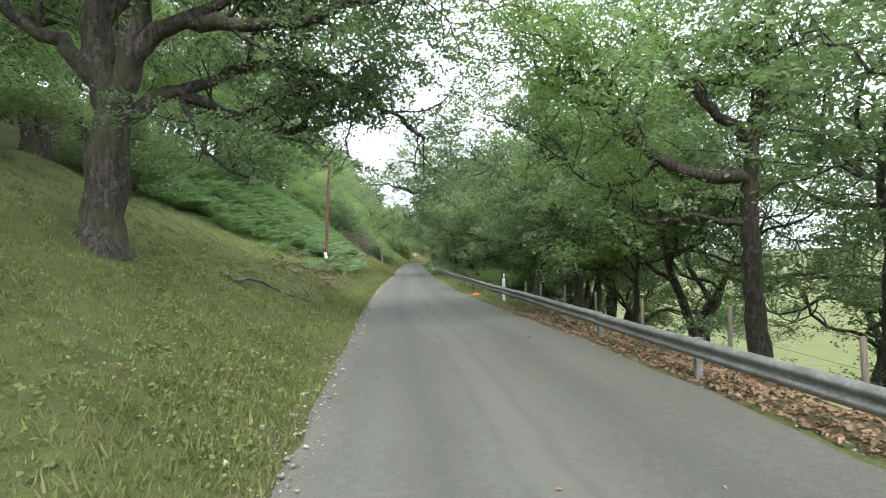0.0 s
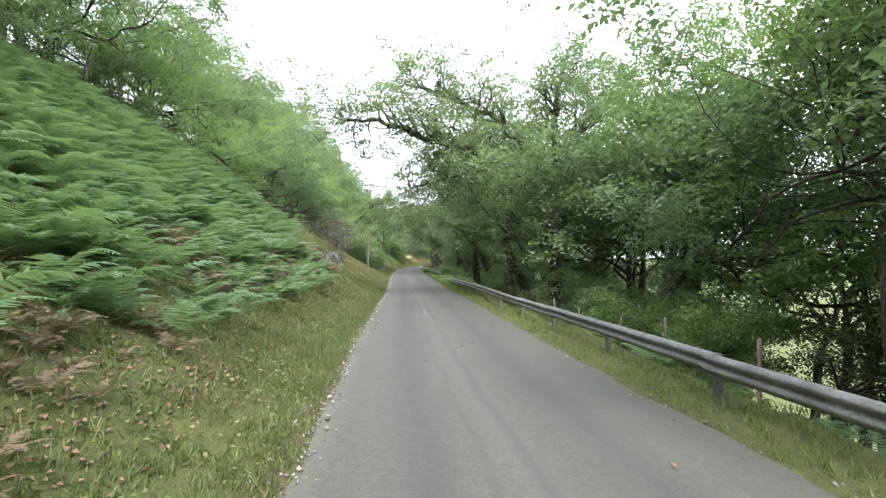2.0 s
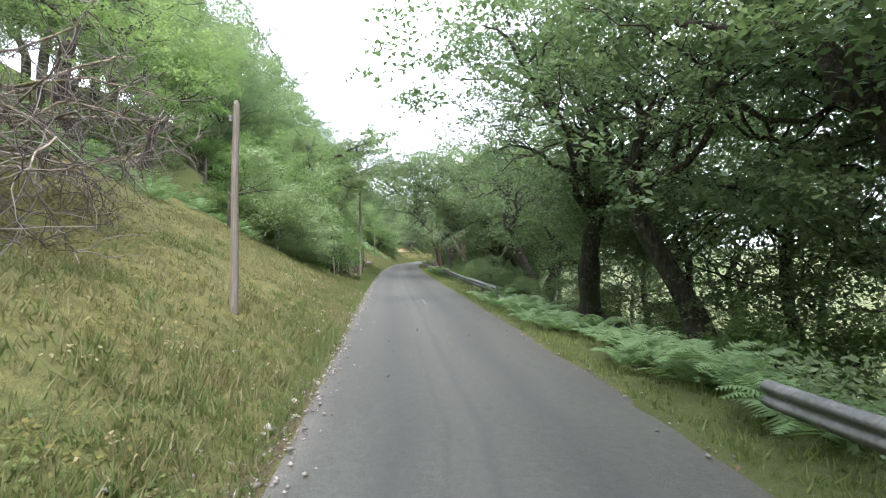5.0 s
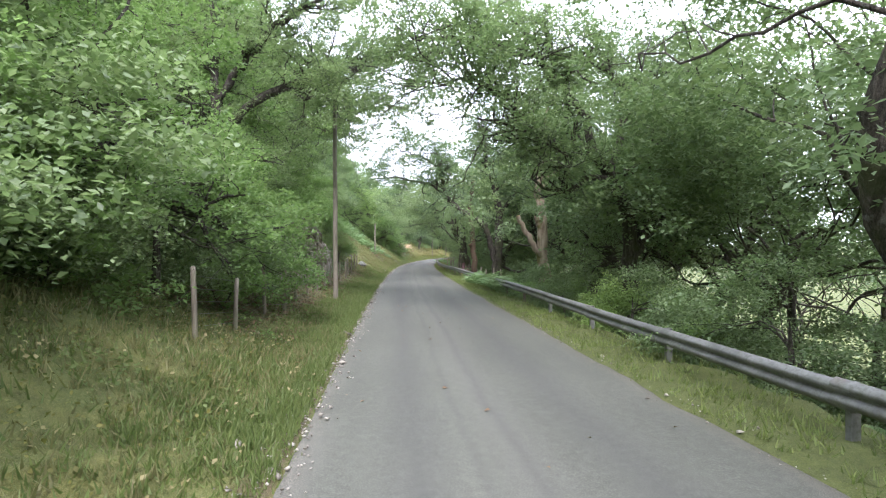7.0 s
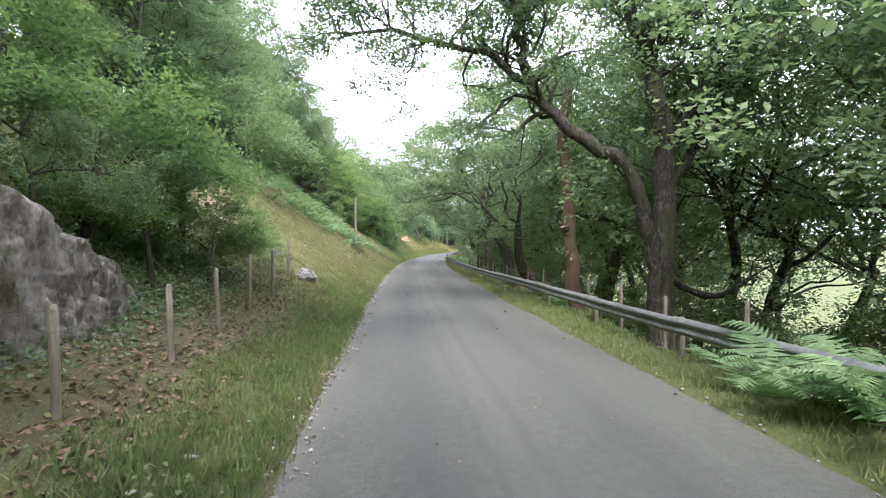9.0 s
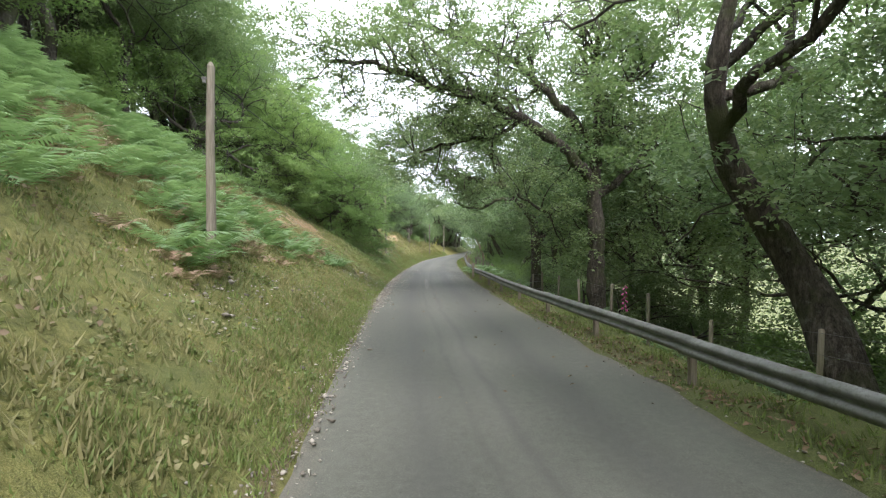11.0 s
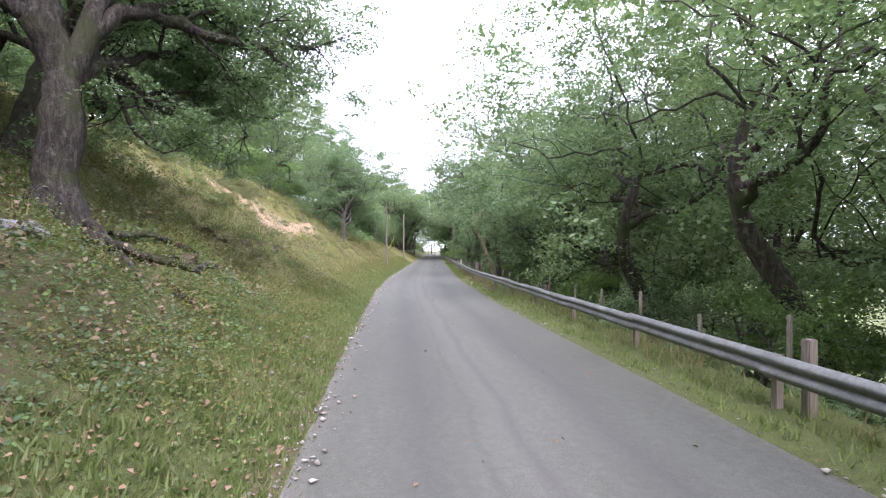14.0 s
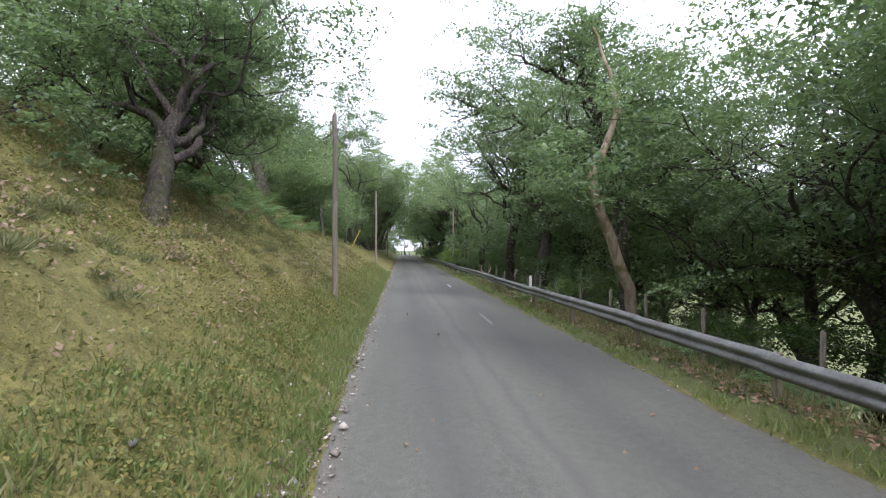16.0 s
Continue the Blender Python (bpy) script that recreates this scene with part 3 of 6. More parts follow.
def bend(rng, pts, rough):
    """A crooked line through the given places, with a point about every third of a metre."""
    pts = np.array(pts, float)
    run = np.concatenate([[0], np.cumsum(np.linalg.norm(np.diff(pts, axis=0), axis=1))])
    n = max(4, int(run[-1] / .3))
    fine = np.stack([np.interp(np.linspace(0, run[-1], n), run, pts[:, c]) for c in range(3)], -1)
    fine[1:-1] = (fine[:-2] + 2 * fine[1:-1] + fine[2:]) / 4
    fine[1:-1] += rng.normal(size=(n - 2, 3)) * rough
    return fine


def frame_limbs(rng, skeleton, lines, tips, top, gnarl, lift, spread, low):
    """The main stems of a tree that is known by its shape, and the boughs that grow from them."""
    for k, (pts, r0, r1, up, clear) in enumerate(skeleton):
        pts = np.array(pts, float)
        if k:
            # starts on the limb that carries it
            host = lines[up][0]
            near = host[np.argmin((host[:, 0] - pts[0, 0]) ** 2 + (host[:, 2] - pts[0, 2]) ** 2)]
            pts = pts + (near - pts[0])
        fine = bend(rng, pts, .05 if k else .03)
        n = len(fine)
        rad = np.linspace(1, 0, n) ** .8 * (r0 - r1) + r1
        rad = rad * (1 + .07 * rng.normal(size=n))
        if k == 0:
            rad[:3] *= (1.5, 1.25, 1.1)
        lines.append((fine, rad, 0 if k == 0 else 1, up))
    for k, (pts, r0, r1, up, clear) in enumerate(skeleton):
        fine, rad = lines[k][0], lines[k][1]
        n = len(fine)
        for q in range(int(clear * n), n):
            for again in range(3 if q == n - 1 else 1 + (rng.uniform() < .4)):
                fwd = fine[min(q + 1, n - 1)] - fine[max(q - 1, 0)]
                fwd /= np.linalg.norm(fwd)
                side = np.cross(fwd, rng.normal(size=3))
                side /= np.linalg.norm(side)
                go = fwd * .6 + side + np.array([0, 0, .45])
                grow(rng, fine[q], go / np.linalg.norm(go), rng.uniform(1.2, 2.7) * (1.25 if q == n - 1 else 1), min(max(rad[q] * .5, .025), .07), 2, top, gnarl, lift, lines, tips, spread, 1.0, low, (0, 0, 0), k)


def tree_meshes(seed, trunk_len, radius, leaf_n, leaf_size, spread=(6, 4, 4), gnarl=.24, lift=.12, top=3, puff=.4, lean=(0, 0), low=0.0, reach=1.0, bias=(0, 0, 0), first=.42, skeleton=None):
    rng = np.random.default_rng(seed)
    lines, tips = [], []
    if skeleton:
        frame_limbs(rng, skeleton, lines, tips, top, gnarl, lift, spread, low)
    else:
        grow(rng, (0, 0, -.5), (lean[0], lean[1], 1), trunk_len, radius, 0, top, gnarl, lift, lines, tips, spread, reach, low, bias, -1, first)
    wood_soup, owner = Soup(), []
    for k, (pts, rad, level, up) in enumerate(lines):
        v, f = tube(pts, rad, (10, 7, 4, 3)[min(level, 3)])
        wood_soup.add(v, f)
        owner.append(np.full(len(f), k))
    # flat sprays of leaves round the outer twigs
    each = leaf_n / len(tips)
    sprays = max(2, int(round(each / 38)))
    per = max(1, int(round(each / sprays)))
    centres, stem = [], []
    for pts, k_line in tips:
        k = (.25 + .75 * rng.uniform(0, 1, sprays) ** .6) * (len(pts) - 1)
        i = np.minimum(k.astype(int), len(pts) - 2)
        c = pts[i] + (pts[i + 1] - pts[i]) * (k - i)[:, None] + rng.normal(size=(sprays, 3)) * np.array([puff, puff, puff * .45]) * .62
        tilt = rng.normal(size=(sprays, 2)) * .32
        c, tilt = np.repeat(c, per, 0), np.repeat(tilt, per, 0)
        off = rng.normal(size=c.shape) * np.array([puff, puff, puff * .26]) * .56
        off[:, 2] += off[:, 0] * tilt[:, 0] + off[:, 1] * tilt[:, 1] - .25 * (off[:, 0] ** 2 + off[:, 1] ** 2) / puff
        centres.append(c + off)
        stem.append(np.full(len(c), k_line))
    centres, stem = np.concatenate(centres), np.concatenate(stem)
    cv, cf = leaves(rng, centres, leaf_size, .8, .58, .10)
    wv, wf = wood_soup.get()
    return dict(wv=wv, wf=wf, owner=np.concatenate(owner), up=np.array([l[3] for l in lines]), cv=cv, cf=cf, stem=stem, centres=centres)


PLANS = {}


def make_tree(name, seed, leaf, bark=BARK, **kw):
    p = tree_meshes(seed, **kw)
    PLANS[name, seed] = p
    root = new(name)
    link("trunk", p["wv"], p["wf"], bark, root, smooth_shade=True)
    link("crown", p["cv"], p["cf"], leaf, root)
    root["seed"] = seed
    return root


def cut_back(kind, ob, m, scale):
    """Trims the boughs that would hang in the traffic's way."""
    p = PLANS[TREES_NAME[kind]]
    mm = np.array(m) * np.array([scale, scale, scale, 1])

    def hit(v, top):
        w = v @ mm[:3, :3].T + mm[:3, 3]
        off = w[:, 0] - line_x(w[:, 1])
        return (off > -1.7) & (off < 4.5) & (w[:, 2] < top)
    bad = np.zeros(len(p["up"]), bool)
    hv = hit(p["wv"], 3.6)
    fb = hv[p["wf"]].any(1)
    bad[p["owner"][fb]] = True
    bad[0] = False
    for k in range(1, len(bad)):
        if p["up"][k] > 0 and bad[p["up"][k]]:
            bad[k] = True
    leaf_bad = hit(p["centres"], 3.9) | bad[p["stem"]]
    if not leaf_bad.any() and not bad.any():
        return
    keep_w = ~bad[p["owner"]]
    keep_l = ~leaf_bad
    n = len(keep_l)
    for c in ob.children:
        if c.name.startswith("trunk"):
            v, f = p["wv"], p["wf"][keep_w]
        else:
            v, f = p["cv"], p["cf"][np.concatenate([keep_l, keep_l])]
        used = np.zeros(len(v), bool)
        used[f.ravel()] = True
        index = np.cumsum(used) - 1
        tmp = link("trimmed", v[used], index[f], c.data.materials[0], smooth_shade=c.name.startswith("trunk"))
        c.data = tmp.data
        bpy.data.objects.remove(tmp)


# main limbs of the oaks that are known by their shape: places beside and above the lane from the tree's foot, thick and thin end,
# the limb that each one leaves, its bare share and how far it swings along the lane
def limbs(foot, *rows):
    out = []
    for pts, r0, r1, up, clear, drift in rows:
        out.append(([(x, drift * k / max(len(pts) - 1, 1), z - foot) for k, (x, z) in enumerate(pts)], r0, r1, up, clear))
    return out


OAK_AT_START = limbs(
    -1.7,
    ([(.3, -2.3), (.1, .6), (.0, 2.3), (.05, 4.5), (.2, 5.6), (.7, 7.4), (.6, 9.6)], .29, .10, -1, .62, .0),
    ([(.05, 4.0), (-1.6, 4.1), (-2.6, 4.5), (-3.4, 5.0), (-4.0, 5.9), (-4.7, 6.3), (-5.8, 6.2)], .20, .05, 0, .45, -1.2),
    ([(.1, 4.9), (-1.3, 6.4), (-2.2, 7.8), (-2.8, 9.2)], .15, .05, 0, .35, .8),
    ([(.3, 5.6), (1.8, 6.6), (3.0, 7.6)], .14, .04, 0, .3, .6),
    ([(.0, 2.6), (-1.4, 3.0), (-2.3, 2.7), (-3.2, 3.0)], .10, .03, 0, .5, 1.2),
    ([(-2.4, 4.4), (-2.9, 3.8), (-3.9, 3.7), (-4.6, 4.2)], .07, .03, 1, .3, .5),
    ([(-3.8, 5.6), (-4.2, 7.2), (-5.4, 8.4), (-6.4, 8.8)], .09, .03, 1, .2, .9))
OAK_TWIN = limbs(
    -1.04,
    ([(.1, -1.6), (.1, .4), (.25, 2.6), (.35, 4.7), (-.05, 6.9), (-.7, 9.0), (-.9, 11.2)], .40, .12, -1, .65, .4),
    ([(-.05, .2), (-.4, 2.0), (-.9, 3.8), (-1.5, 4.4), (-2.4, 4.7), (-3.3, 5.4), (-4.0, 6.2), (-4.4, 7.6), (-4.6, 9.0)], .26, .08, 0, .6, -.9),
    ([(-4.0, 6.2), (-5.2, 6.9), (-6.4, 7.0), (-7.6, 7.4), (-9.0, 7.2)], .10, .03, 1, .15, -.4),
    ([(.3, 3.5), (1.0, 4.2), (1.8, 5.2), (3.0, 6.4)], .19, .06, 0, .4, .6),
    ([(.3, 1.3), (1.2, .8), (2.3, .6), (3.2, 1.2)], .13, .05, 0, .7, .3),
    ([(.3, 5.0), (1.4, 6.6), (1.9, 8.6)], .15, .05, 0, .3, -.8),
    ([(-4.5, 8.2), (-5.8, 9.2), (-7.4, 9.6)], .08, .03, 1, .2, .5))
OAK_CROOKED = limbs(
    -1.38,
    ([(.15, -2.0), (.08, .5), (.09, 2.2), (-.1, 3.5), (-.7, 4.4), (-1.35, 5.1), (-2.0, 5.8), (-3.0, 5.9), (-3.9, 6.15), (-5.0, 6.2), (-6.4, 6.3)], .37, .06, -1, .68, -.8),
    ([(.05, 2.2), (.9, 3.0), (2.3, 3.8), (3.7, 4.1), (4.5, 4.9), (5.0, 5.6), (4.9, 6.6), (5.3, 7.8)], .27, .07, 0, .62, .5),
    ([(-1.5, 4.95), (-2.8, 4.85), (-3.5, 4.3), (-4.6, 4.35), (-5.4, 4.6)], .12, .035, 0, .5, -.6),
    ([(-1.15, 5.2), (-.7, 6.4), (-.3, 7.3), (.4, 7.9), (.7, 9.4)], .17, .05, 0, .35, .4),
    ([(-.87, 4.8), (.1, 5.5), (.9, 6.1), (.9, 7.4), (1.8, 8.8)], .16, .05, 0, .4, -.5),
    ([(.9, 6.1), (1.0, 4.8), (1.2, 3.9)], .06, .03, 4, .6, .2),
    ([(-2.0, 5.8), (-2.2, 7.2), (-3.4, 8.4), (-4.6, 9.0), (-6.0, 9.2)], .15, .04, 0, .25, .6),
    ([(2.3, 3.8), (3.4, 5.6), (3.2, 7.4)], .10, .04, 1, .4, -.6),
    ([(.5, 8.2), (-1.5, 9.0), (-3.6, 8.9), (-5.6, 8.5), (-7.4, 8.6), (-9.0, 8.2)], .13, .04, 3, .15, -.8),
    ([(-5.0, 6.2), (-6.2, 7.0), (-7.6, 7.3), (-8.8, 6.9)], .07, .03, 0, .1, -.6),
    ([(1.0, 8.0), (2.6, 9.4), (4.6, 9.8)], .10, .03, 4, .2, .6))
OAK_OPEN = limbs(
    -1.43,
    ([(.5, -2.0), (.3, .6), (.2, 2.9), (-.3, 5.0), (-.9, 6.8), (-1.6, 8.8), (-1.4, 10.4)], .26, .07, -1, .5, .0),
    ([(-.2, 4.6), (-1.8, 5.4), (-3.0, 5.9), (-4.4, 6.8), (-6.2, 7.0)], .15, .04, 0, .35, -.6),
    ([(-.6, 6.0), (.8, 7.4), (1.4, 9.2)], .13, .04, 0, .3, .7),
    ([(-1.1, 7.4), (-2.6, 8.6), (-4.2, 9.2)], .10, .03, 0, .25, .5),
    ([(.1, 3.4), (1.6, 4.6), (3.0, 5.4)], .12, .04, 0, .4, -.5))
OAK_LEFT = limbs(
    0.0,
    ([(.0, -.6), (.15, 1.6), (.25, 2.7), (-.2, 3.9), (-.1, 5.2), (.2, 6.8), (.1, 8.6)], .48, .12, -1, .6, .3),
    ([(.25, 2.4), (.75, 3.6), (1.05, 5.1), (1.5, 6.8)], .28, .08, 0, .5, -.4),
    ([(.35, 2.6), (1.4, 3.6), (2.4, 3.1), (3.5, 2.9), (4.6, 3.3)], .19, .05, 0, .4, 2.4),
    ([(.75, 3.5), (1.5, 4.4), (2.6, 4.4), (3.7, 4.3), (4.9, 4.5), (6.4, 5.0)], .19, .05, 1, .35, -.5),
    ([(1.4, 3.6), (1.65, 3.0), (1.9, 2.2), (2.8, 1.75)], .07, .03, 2, .35, .4),
    ([(-.1, 3.6), (-1.6, 4.6), (-2.8, 5.6)], .2, .06, 0, .4, .4),
    ([(.0, 4.6), (1.4, 6.2), (2.8, 7.2), (4.2, 7.4)], .15, .05, 0, .35, 1.4),
    ([(1.4, 3.6), (3.2, 4.6), (4.8, 4.4), (6.0, 3.8), (6.8, 3.3)], .13, .04, 2, .25, 3.2),
    ([(1.5, 4.4), (2.8, 5.4), (4.4, 5.9), (6.2, 6.0), (7.6, 6.2)], .13, .04, 3, .2, 2.0))
OAK_OVERHANGING = limbs(
    -1.3,
    ([(.1, -1.9), (.0, .6), (.05, 2.6), (-.1, 4.4), (.2, 6.4), (.0, 8.4), (.3, 10.4)], .38, .10, -1, .62, .2),
    ([(-.1, 4.2), (-1.6, 5.6), (-3.2, 6.4), (-5.0, 7.1), (-6.8, 7.3), (-8.4, 7.9), (-10, 7.7)], .24, .05, 0, .35, -1.0),
    ([(.1, 5.6), (-1.4, 7.4), (-3.0, 8.9), (-5.0, 9.8), (-7.0, 10.4)], .19, .05, 0, .3, 1.2),
    ([(-3.2, 6.4), (-4.2, 5.7), (-5.6, 5.6), (-7.0, 5.2)], .09, .03, 1, .35, 1.0),
    ([(.1, 3.8), (1.4, 4.6), (2.6, 5.8), (4.0, 6.4)], .18, .05, 0, .4, .6),
    ([(.1, 7.0), (1.6, 8.6), (2.6, 10.0)], .14, .04, 0, .3, -.6),
    ([(-.05, 3.2), (-1.2, 3.6), (-2.2, 3.2), (-3.4, 3.7)], .11, .03, 0, .5, -.8))

TREES = {
    "oak_a": make_tree("oak_tree", 11, OAK_LEAF, trunk_len=7.0, radius=.34, leaf_n=50000, leaf_size=0.097, spread=(10, 6, 5), lift=.17, low=3.0, first=.58, reach=.9, puff=.34),
    "oak_b": make_tree("oak_tree", 23, DEEP_LEAF, trunk_len=7.4, radius=.38, leaf_n=50000, leaf_size=0.097, spread=(10, 6, 5), gnarl=.27, lift=.18, low=3.0, first=.58, reach=.9, puff=.34),
    "oak_c": make_tree("oak_tree", 37, BRIGHT_LEAF, trunk_len=5.2, radius=.30, leaf_n=32500, leaf_size=0.116, spread=(10, 6, 5), lift=.13, low=1.4, puff=.34),
    "oak_d": make_tree("oak_tree", 41, OAK_LEAF, trunk_len=7.6, radius=.30, leaf_n=30000, leaf_size=0.099, spread=(8, 5, 4), gnarl=.3, lift=.2, low=3.0, first=.58, reach=.9, puff=.34),
    "oak_e": make_tree("oak_tree", 59, OAK_LEAF, trunk_len=6.4, radius=.30, leaf_n=30000, leaf_size=0.13, spread=(9, 5, 3), gnarl=.25, lift=.17, low=2.6, puff=.5),
    "tall_a": make_tree("tall_tree", 67, OAK_LEAF, trunk_len=8.0, radius=.20, leaf_n=21000, leaf_size=0.15, spread=(10, 4, 3), gnarl=.2, lift=.2, low=3.0, first=.58, reach=.9, puff=.5),
    "tall_b": make_tree("tall_tree", 71, DEEP_LEAF, trunk_len=7.6, radius=.18, leaf_n=21000, leaf_size=0.15, spread=(10, 4, 3), gnarl=.24, lift=.17, low=3.0, first=.58, reach=.9, puff=.5),
    "oak_f": make_tree("oak_tree", 101, BRIGHT_LEAF, trunk_len=4.6, radius=.36, leaf_n=42500, leaf_size=0.119, spread=(9, 6, 5), gnarl=.24, lift=.03, low=-2.5, puff=.42, reach=1.55),
    "oak_g": make_tree("oak_tree", 113, OAK_LEAF, trunk_len=5.0, radius=.42, leaf_n=42500, leaf_size=0.119, spread=(9, 6, 5), gnarl=.27, lift=.04, low=.4, puff=.42, reach=1.5),
    "oak_h": make_tree("oak_tree", 127, DEEP_LEAF, trunk_len=4.0, radius=.44, leaf_n=65000, leaf_size=0.105, spread=(11, 7, 5), gnarl=.27, lift=.05, low=.4, puff=.34, reach=1.3, bias=(.42, -.05, .05), lean=(.10, 0)),
    "oak_i": make_tree("oak_tree", 131, DEEP_LEAF, trunk_len=5.2, radius=.31, leaf_n=77500, leaf_size=0.118, spread=(12, 7, 5), gnarl=.25, lift=.06, low=.4, puff=.38, reach=1.15, bias=(.42, .10, .04), lean=(.12, 0)),
    "oak_j": make_tree("oak_tree", 137, BRIGHT_LEAF, trunk_len=4.6, radius=.36, leaf_n=77500, leaf_size=0.122, spread=(12, 7, 5), gnarl=.25, lift=.02, low=-4.5, puff=.38, reach=1.42, bias=(.52, -.25, -.08)),
    "oak_k": make_tree("oak_tree", 139, OAK_LEAF, trunk_len=6.6, radius=.27, leaf_n=65000, leaf_size=0.097, spread=(10, 6, 5), gnarl=.30, lift=.07, low=2.6, puff=.34, reach=1.4, first=.5, bias=(-1.25, -.05, .05), lean=(-.10, 0)),
    "oak_l": make_tree("oak_tree", 149, DEEP_LEAF, trunk_len=7.0, radius=.29, leaf_n=65000, leaf_size=0.097, spread=(10, 6, 5), gnarl=.32, lift=.06, low=2.6, puff=.34, reach=1.4, first=.5, bias=(-1.25, -.15, .05), lean=(-.08, 0)),
    "bush_a": make_tree("hazel_bush", 83, BRIGHT_LEAF, trunk_len=1.9, radius=.07, leaf_n=12500, leaf_size=0.082, spread=(10, 4, 3), gnarl=.26, lift=.06, puff=.36, low=-.15, first=.06),
    "bush_b": make_tree("hazel_bush", 89, OAK_LEAF, trunk_len=2.1, radius=.08, leaf_n=12500, leaf_size=0.082, spread=(10, 4, 3), gnarl=.26, lift=.06, puff=.38, low=-.15, first=.06),
    "birch": make_tree("birch_tree", 97, BIRCH_LEAF, bark=DEADWOOD, trunk_len=4.4, radius=.08, leaf_n=8000, leaf_size=0.085, spread=(11, 4, 3), gnarl=.12, lift=.24, puff=.28, low=.8),
    "oak_m": make_tree("oak_tree", 151, BRIGHT_LEAF, trunk_len=6, radius=.3, leaf_n=52000, leaf_size=.105, spread=(10, 6, 5), gnarl=.3, lift=.12, low=.2, puff=.36, skeleton=OAK_AT_START),
    "oak_n": make_tree("oak_tree", 157, DEEP_LEAF, trunk_len=6, radius=.3, leaf_n=56000, leaf_size=.105, spread=(10, 6, 5), gnarl=.3, lift=.14, low=1.6, puff=.36, skeleton=OAK_TWIN),
    "oak_o": make_tree("oak_tree", 163, OAK_LEAF, trunk_len=6, radius=.3, leaf_n=84000, leaf_size=.105, spread=(10, 6, 5), gnarl=.3, lift=.14, low=1.2, puff=.36, skeleton=OAK_CROOKED),
    "oak_p": make_tree("oak_tree", 167, DEEP_LEAF, trunk_len=6, radius=.3, leaf_n=52000, leaf_size=.105, spread=(10, 6, 5), gnarl=.3, lift=.14, low=1.6, puff=.34, skeleton=OAK_OPEN),
    "oak_r": make_tree("oak_tree", 179, OAK_LEAF, trunk_len=6, radius=.3, leaf_n=92000, leaf_size=.108, spread=(10, 6, 5), gnarl=.3, lift=.14, low=1.4, puff=.36, skeleton=OAK_OVERHANGING),
    "oak_q": make_tree("oak_tree", 173, DEEP_LEAF, trunk_len=6, radius=.3, leaf_n=84000, leaf_size=.105, spread=(10, 6, 5), gnarl=.3, lift=.08, low=1.2, puff=.36, skeleton=OAK_LEFT),
}
TREES_NAME = {k: (o.name.split('.')[0], o['seed']) for k, o in TREES.items()}
LABEL = {
    "oak_a": "gnarled oak with spreading mossy limbs and green leaves", "oak_b": "dark-leaved old oak with twisted limbs",
    "oak_c": "spreading young oak with fresh bright green leaves", "oak_d": "tall gnarled oak with an open thin crown",
    "oak_e": "dense dark oak of the roadside wood", "tall_a": "slender tall oak with a high crown", "tall_b": "slender shaded tree with dark foliage",
    "oak_f": "broad low-limbed oak with fresh bright green leaves", "oak_g": "broad old oak with drooping dark green boughs",
    "oak_k": "tall oak stretching gnarled boughs over the lane", "oak_l": "old leaning oak with twisted dark boughs",
    "oak_m": "oak with a long crooked bough and fresh green leaves", "oak_n": "large twin-stemmed oak with dark bark and leaves", "oak_o": "thick crooked oak with heavy twisting boughs",
    "oak_r": "large oak with boughs arching high over the lane", "oak_p": "tall oak with an open airy crown", "oak_q": "massive old oak with pendant boughs over the bank",
    "oak_h": "thick-stemmed old oak with dark boughs reaching over the lane", "oak_i": "large dark-leaved oak leaning out over the lane", "oak_j": "broad low-limbed oak with a full bright green crown",
    "bush_a": "leafy bright green hazel bush", "bush_b": "dense green roadside bush", "birch": "slim young birch with pale fresh leaves",
}
_used = set()
_hull = {}
for _kind, _root in TREES.items():
    _me = next(c for c in _root.children if c.name.startswith("crown")).data
    _v = np.empty(len(_me.vertices) * 3, np.float32)
    _me.vertices.foreach_get("co", _v)
    _hull[_kind] = _v.reshape(-1, 3)[::40]


def clear_turn(kind, y, d, scale, turn):
    """The turn, near the wished one, that keeps the boughs off the lane."""
    p, best = _hull[kind] * scale, None
    x0, z0 = float(line_x(y)) + d, float(height(y, d))
    for k in (0, 1, -1, 2, -2, 3, -3, 4):
        a = radians(turn + 40 * k)
        x, yy = x0 + p[:, 0] * math.cos(a) - p[:, 1] * math.sin(a), y + p[:, 0] * math.sin(a) + p[:, 1] * math.cos(a)
        off = x - line_x(yy)
        n = int(((off > -2.2) & (off < 3.9) & (z0 + p[:, 2] < 4.4)).sum())
        if best is None or n < best[0]:
            best = (n, turn + 40 * k)
    return best[1]



def plant(kind, y, d, scale=1.0, turn=0.0, sink=0.0, lean=(0, 0)):
    at = spot(y, d, -sink)
    turn = clear_turn(kind, y, d, scale, turn) if abs(d) < 12 and sink == 0 and kind not in ('oak_h', 'oak_i', 'oak_j', 'oak_k', 'oak_l', 'oak_m', 'oak_n', 'oak_o', 'oak_p', 'oak_q', 'oak_r') else turn
    m = Matrix.Translation(at) @ Euler((radians(lean[0]), radians(lean[1]), radians(turn))).to_matrix().to_4x4()
    if kind in _used:
        ob = copy_thing(TREES[kind], m)
    else:
        ob = TREES[kind]
        _used.add(kind)
    ob.matrix_basis = m @ Matrix.Diagonal((scale, scale, scale, 1))
    if abs(d) < 18 and sink == 0 and "bush" not in kind:
        cut_back(kind, ob, m, scale)
    cat = "bush" if "bush" in kind else "tree"
    return tagged(ob, LABEL[kind], cat, "roadside bushes" if cat == "bush" else "roadside trees")


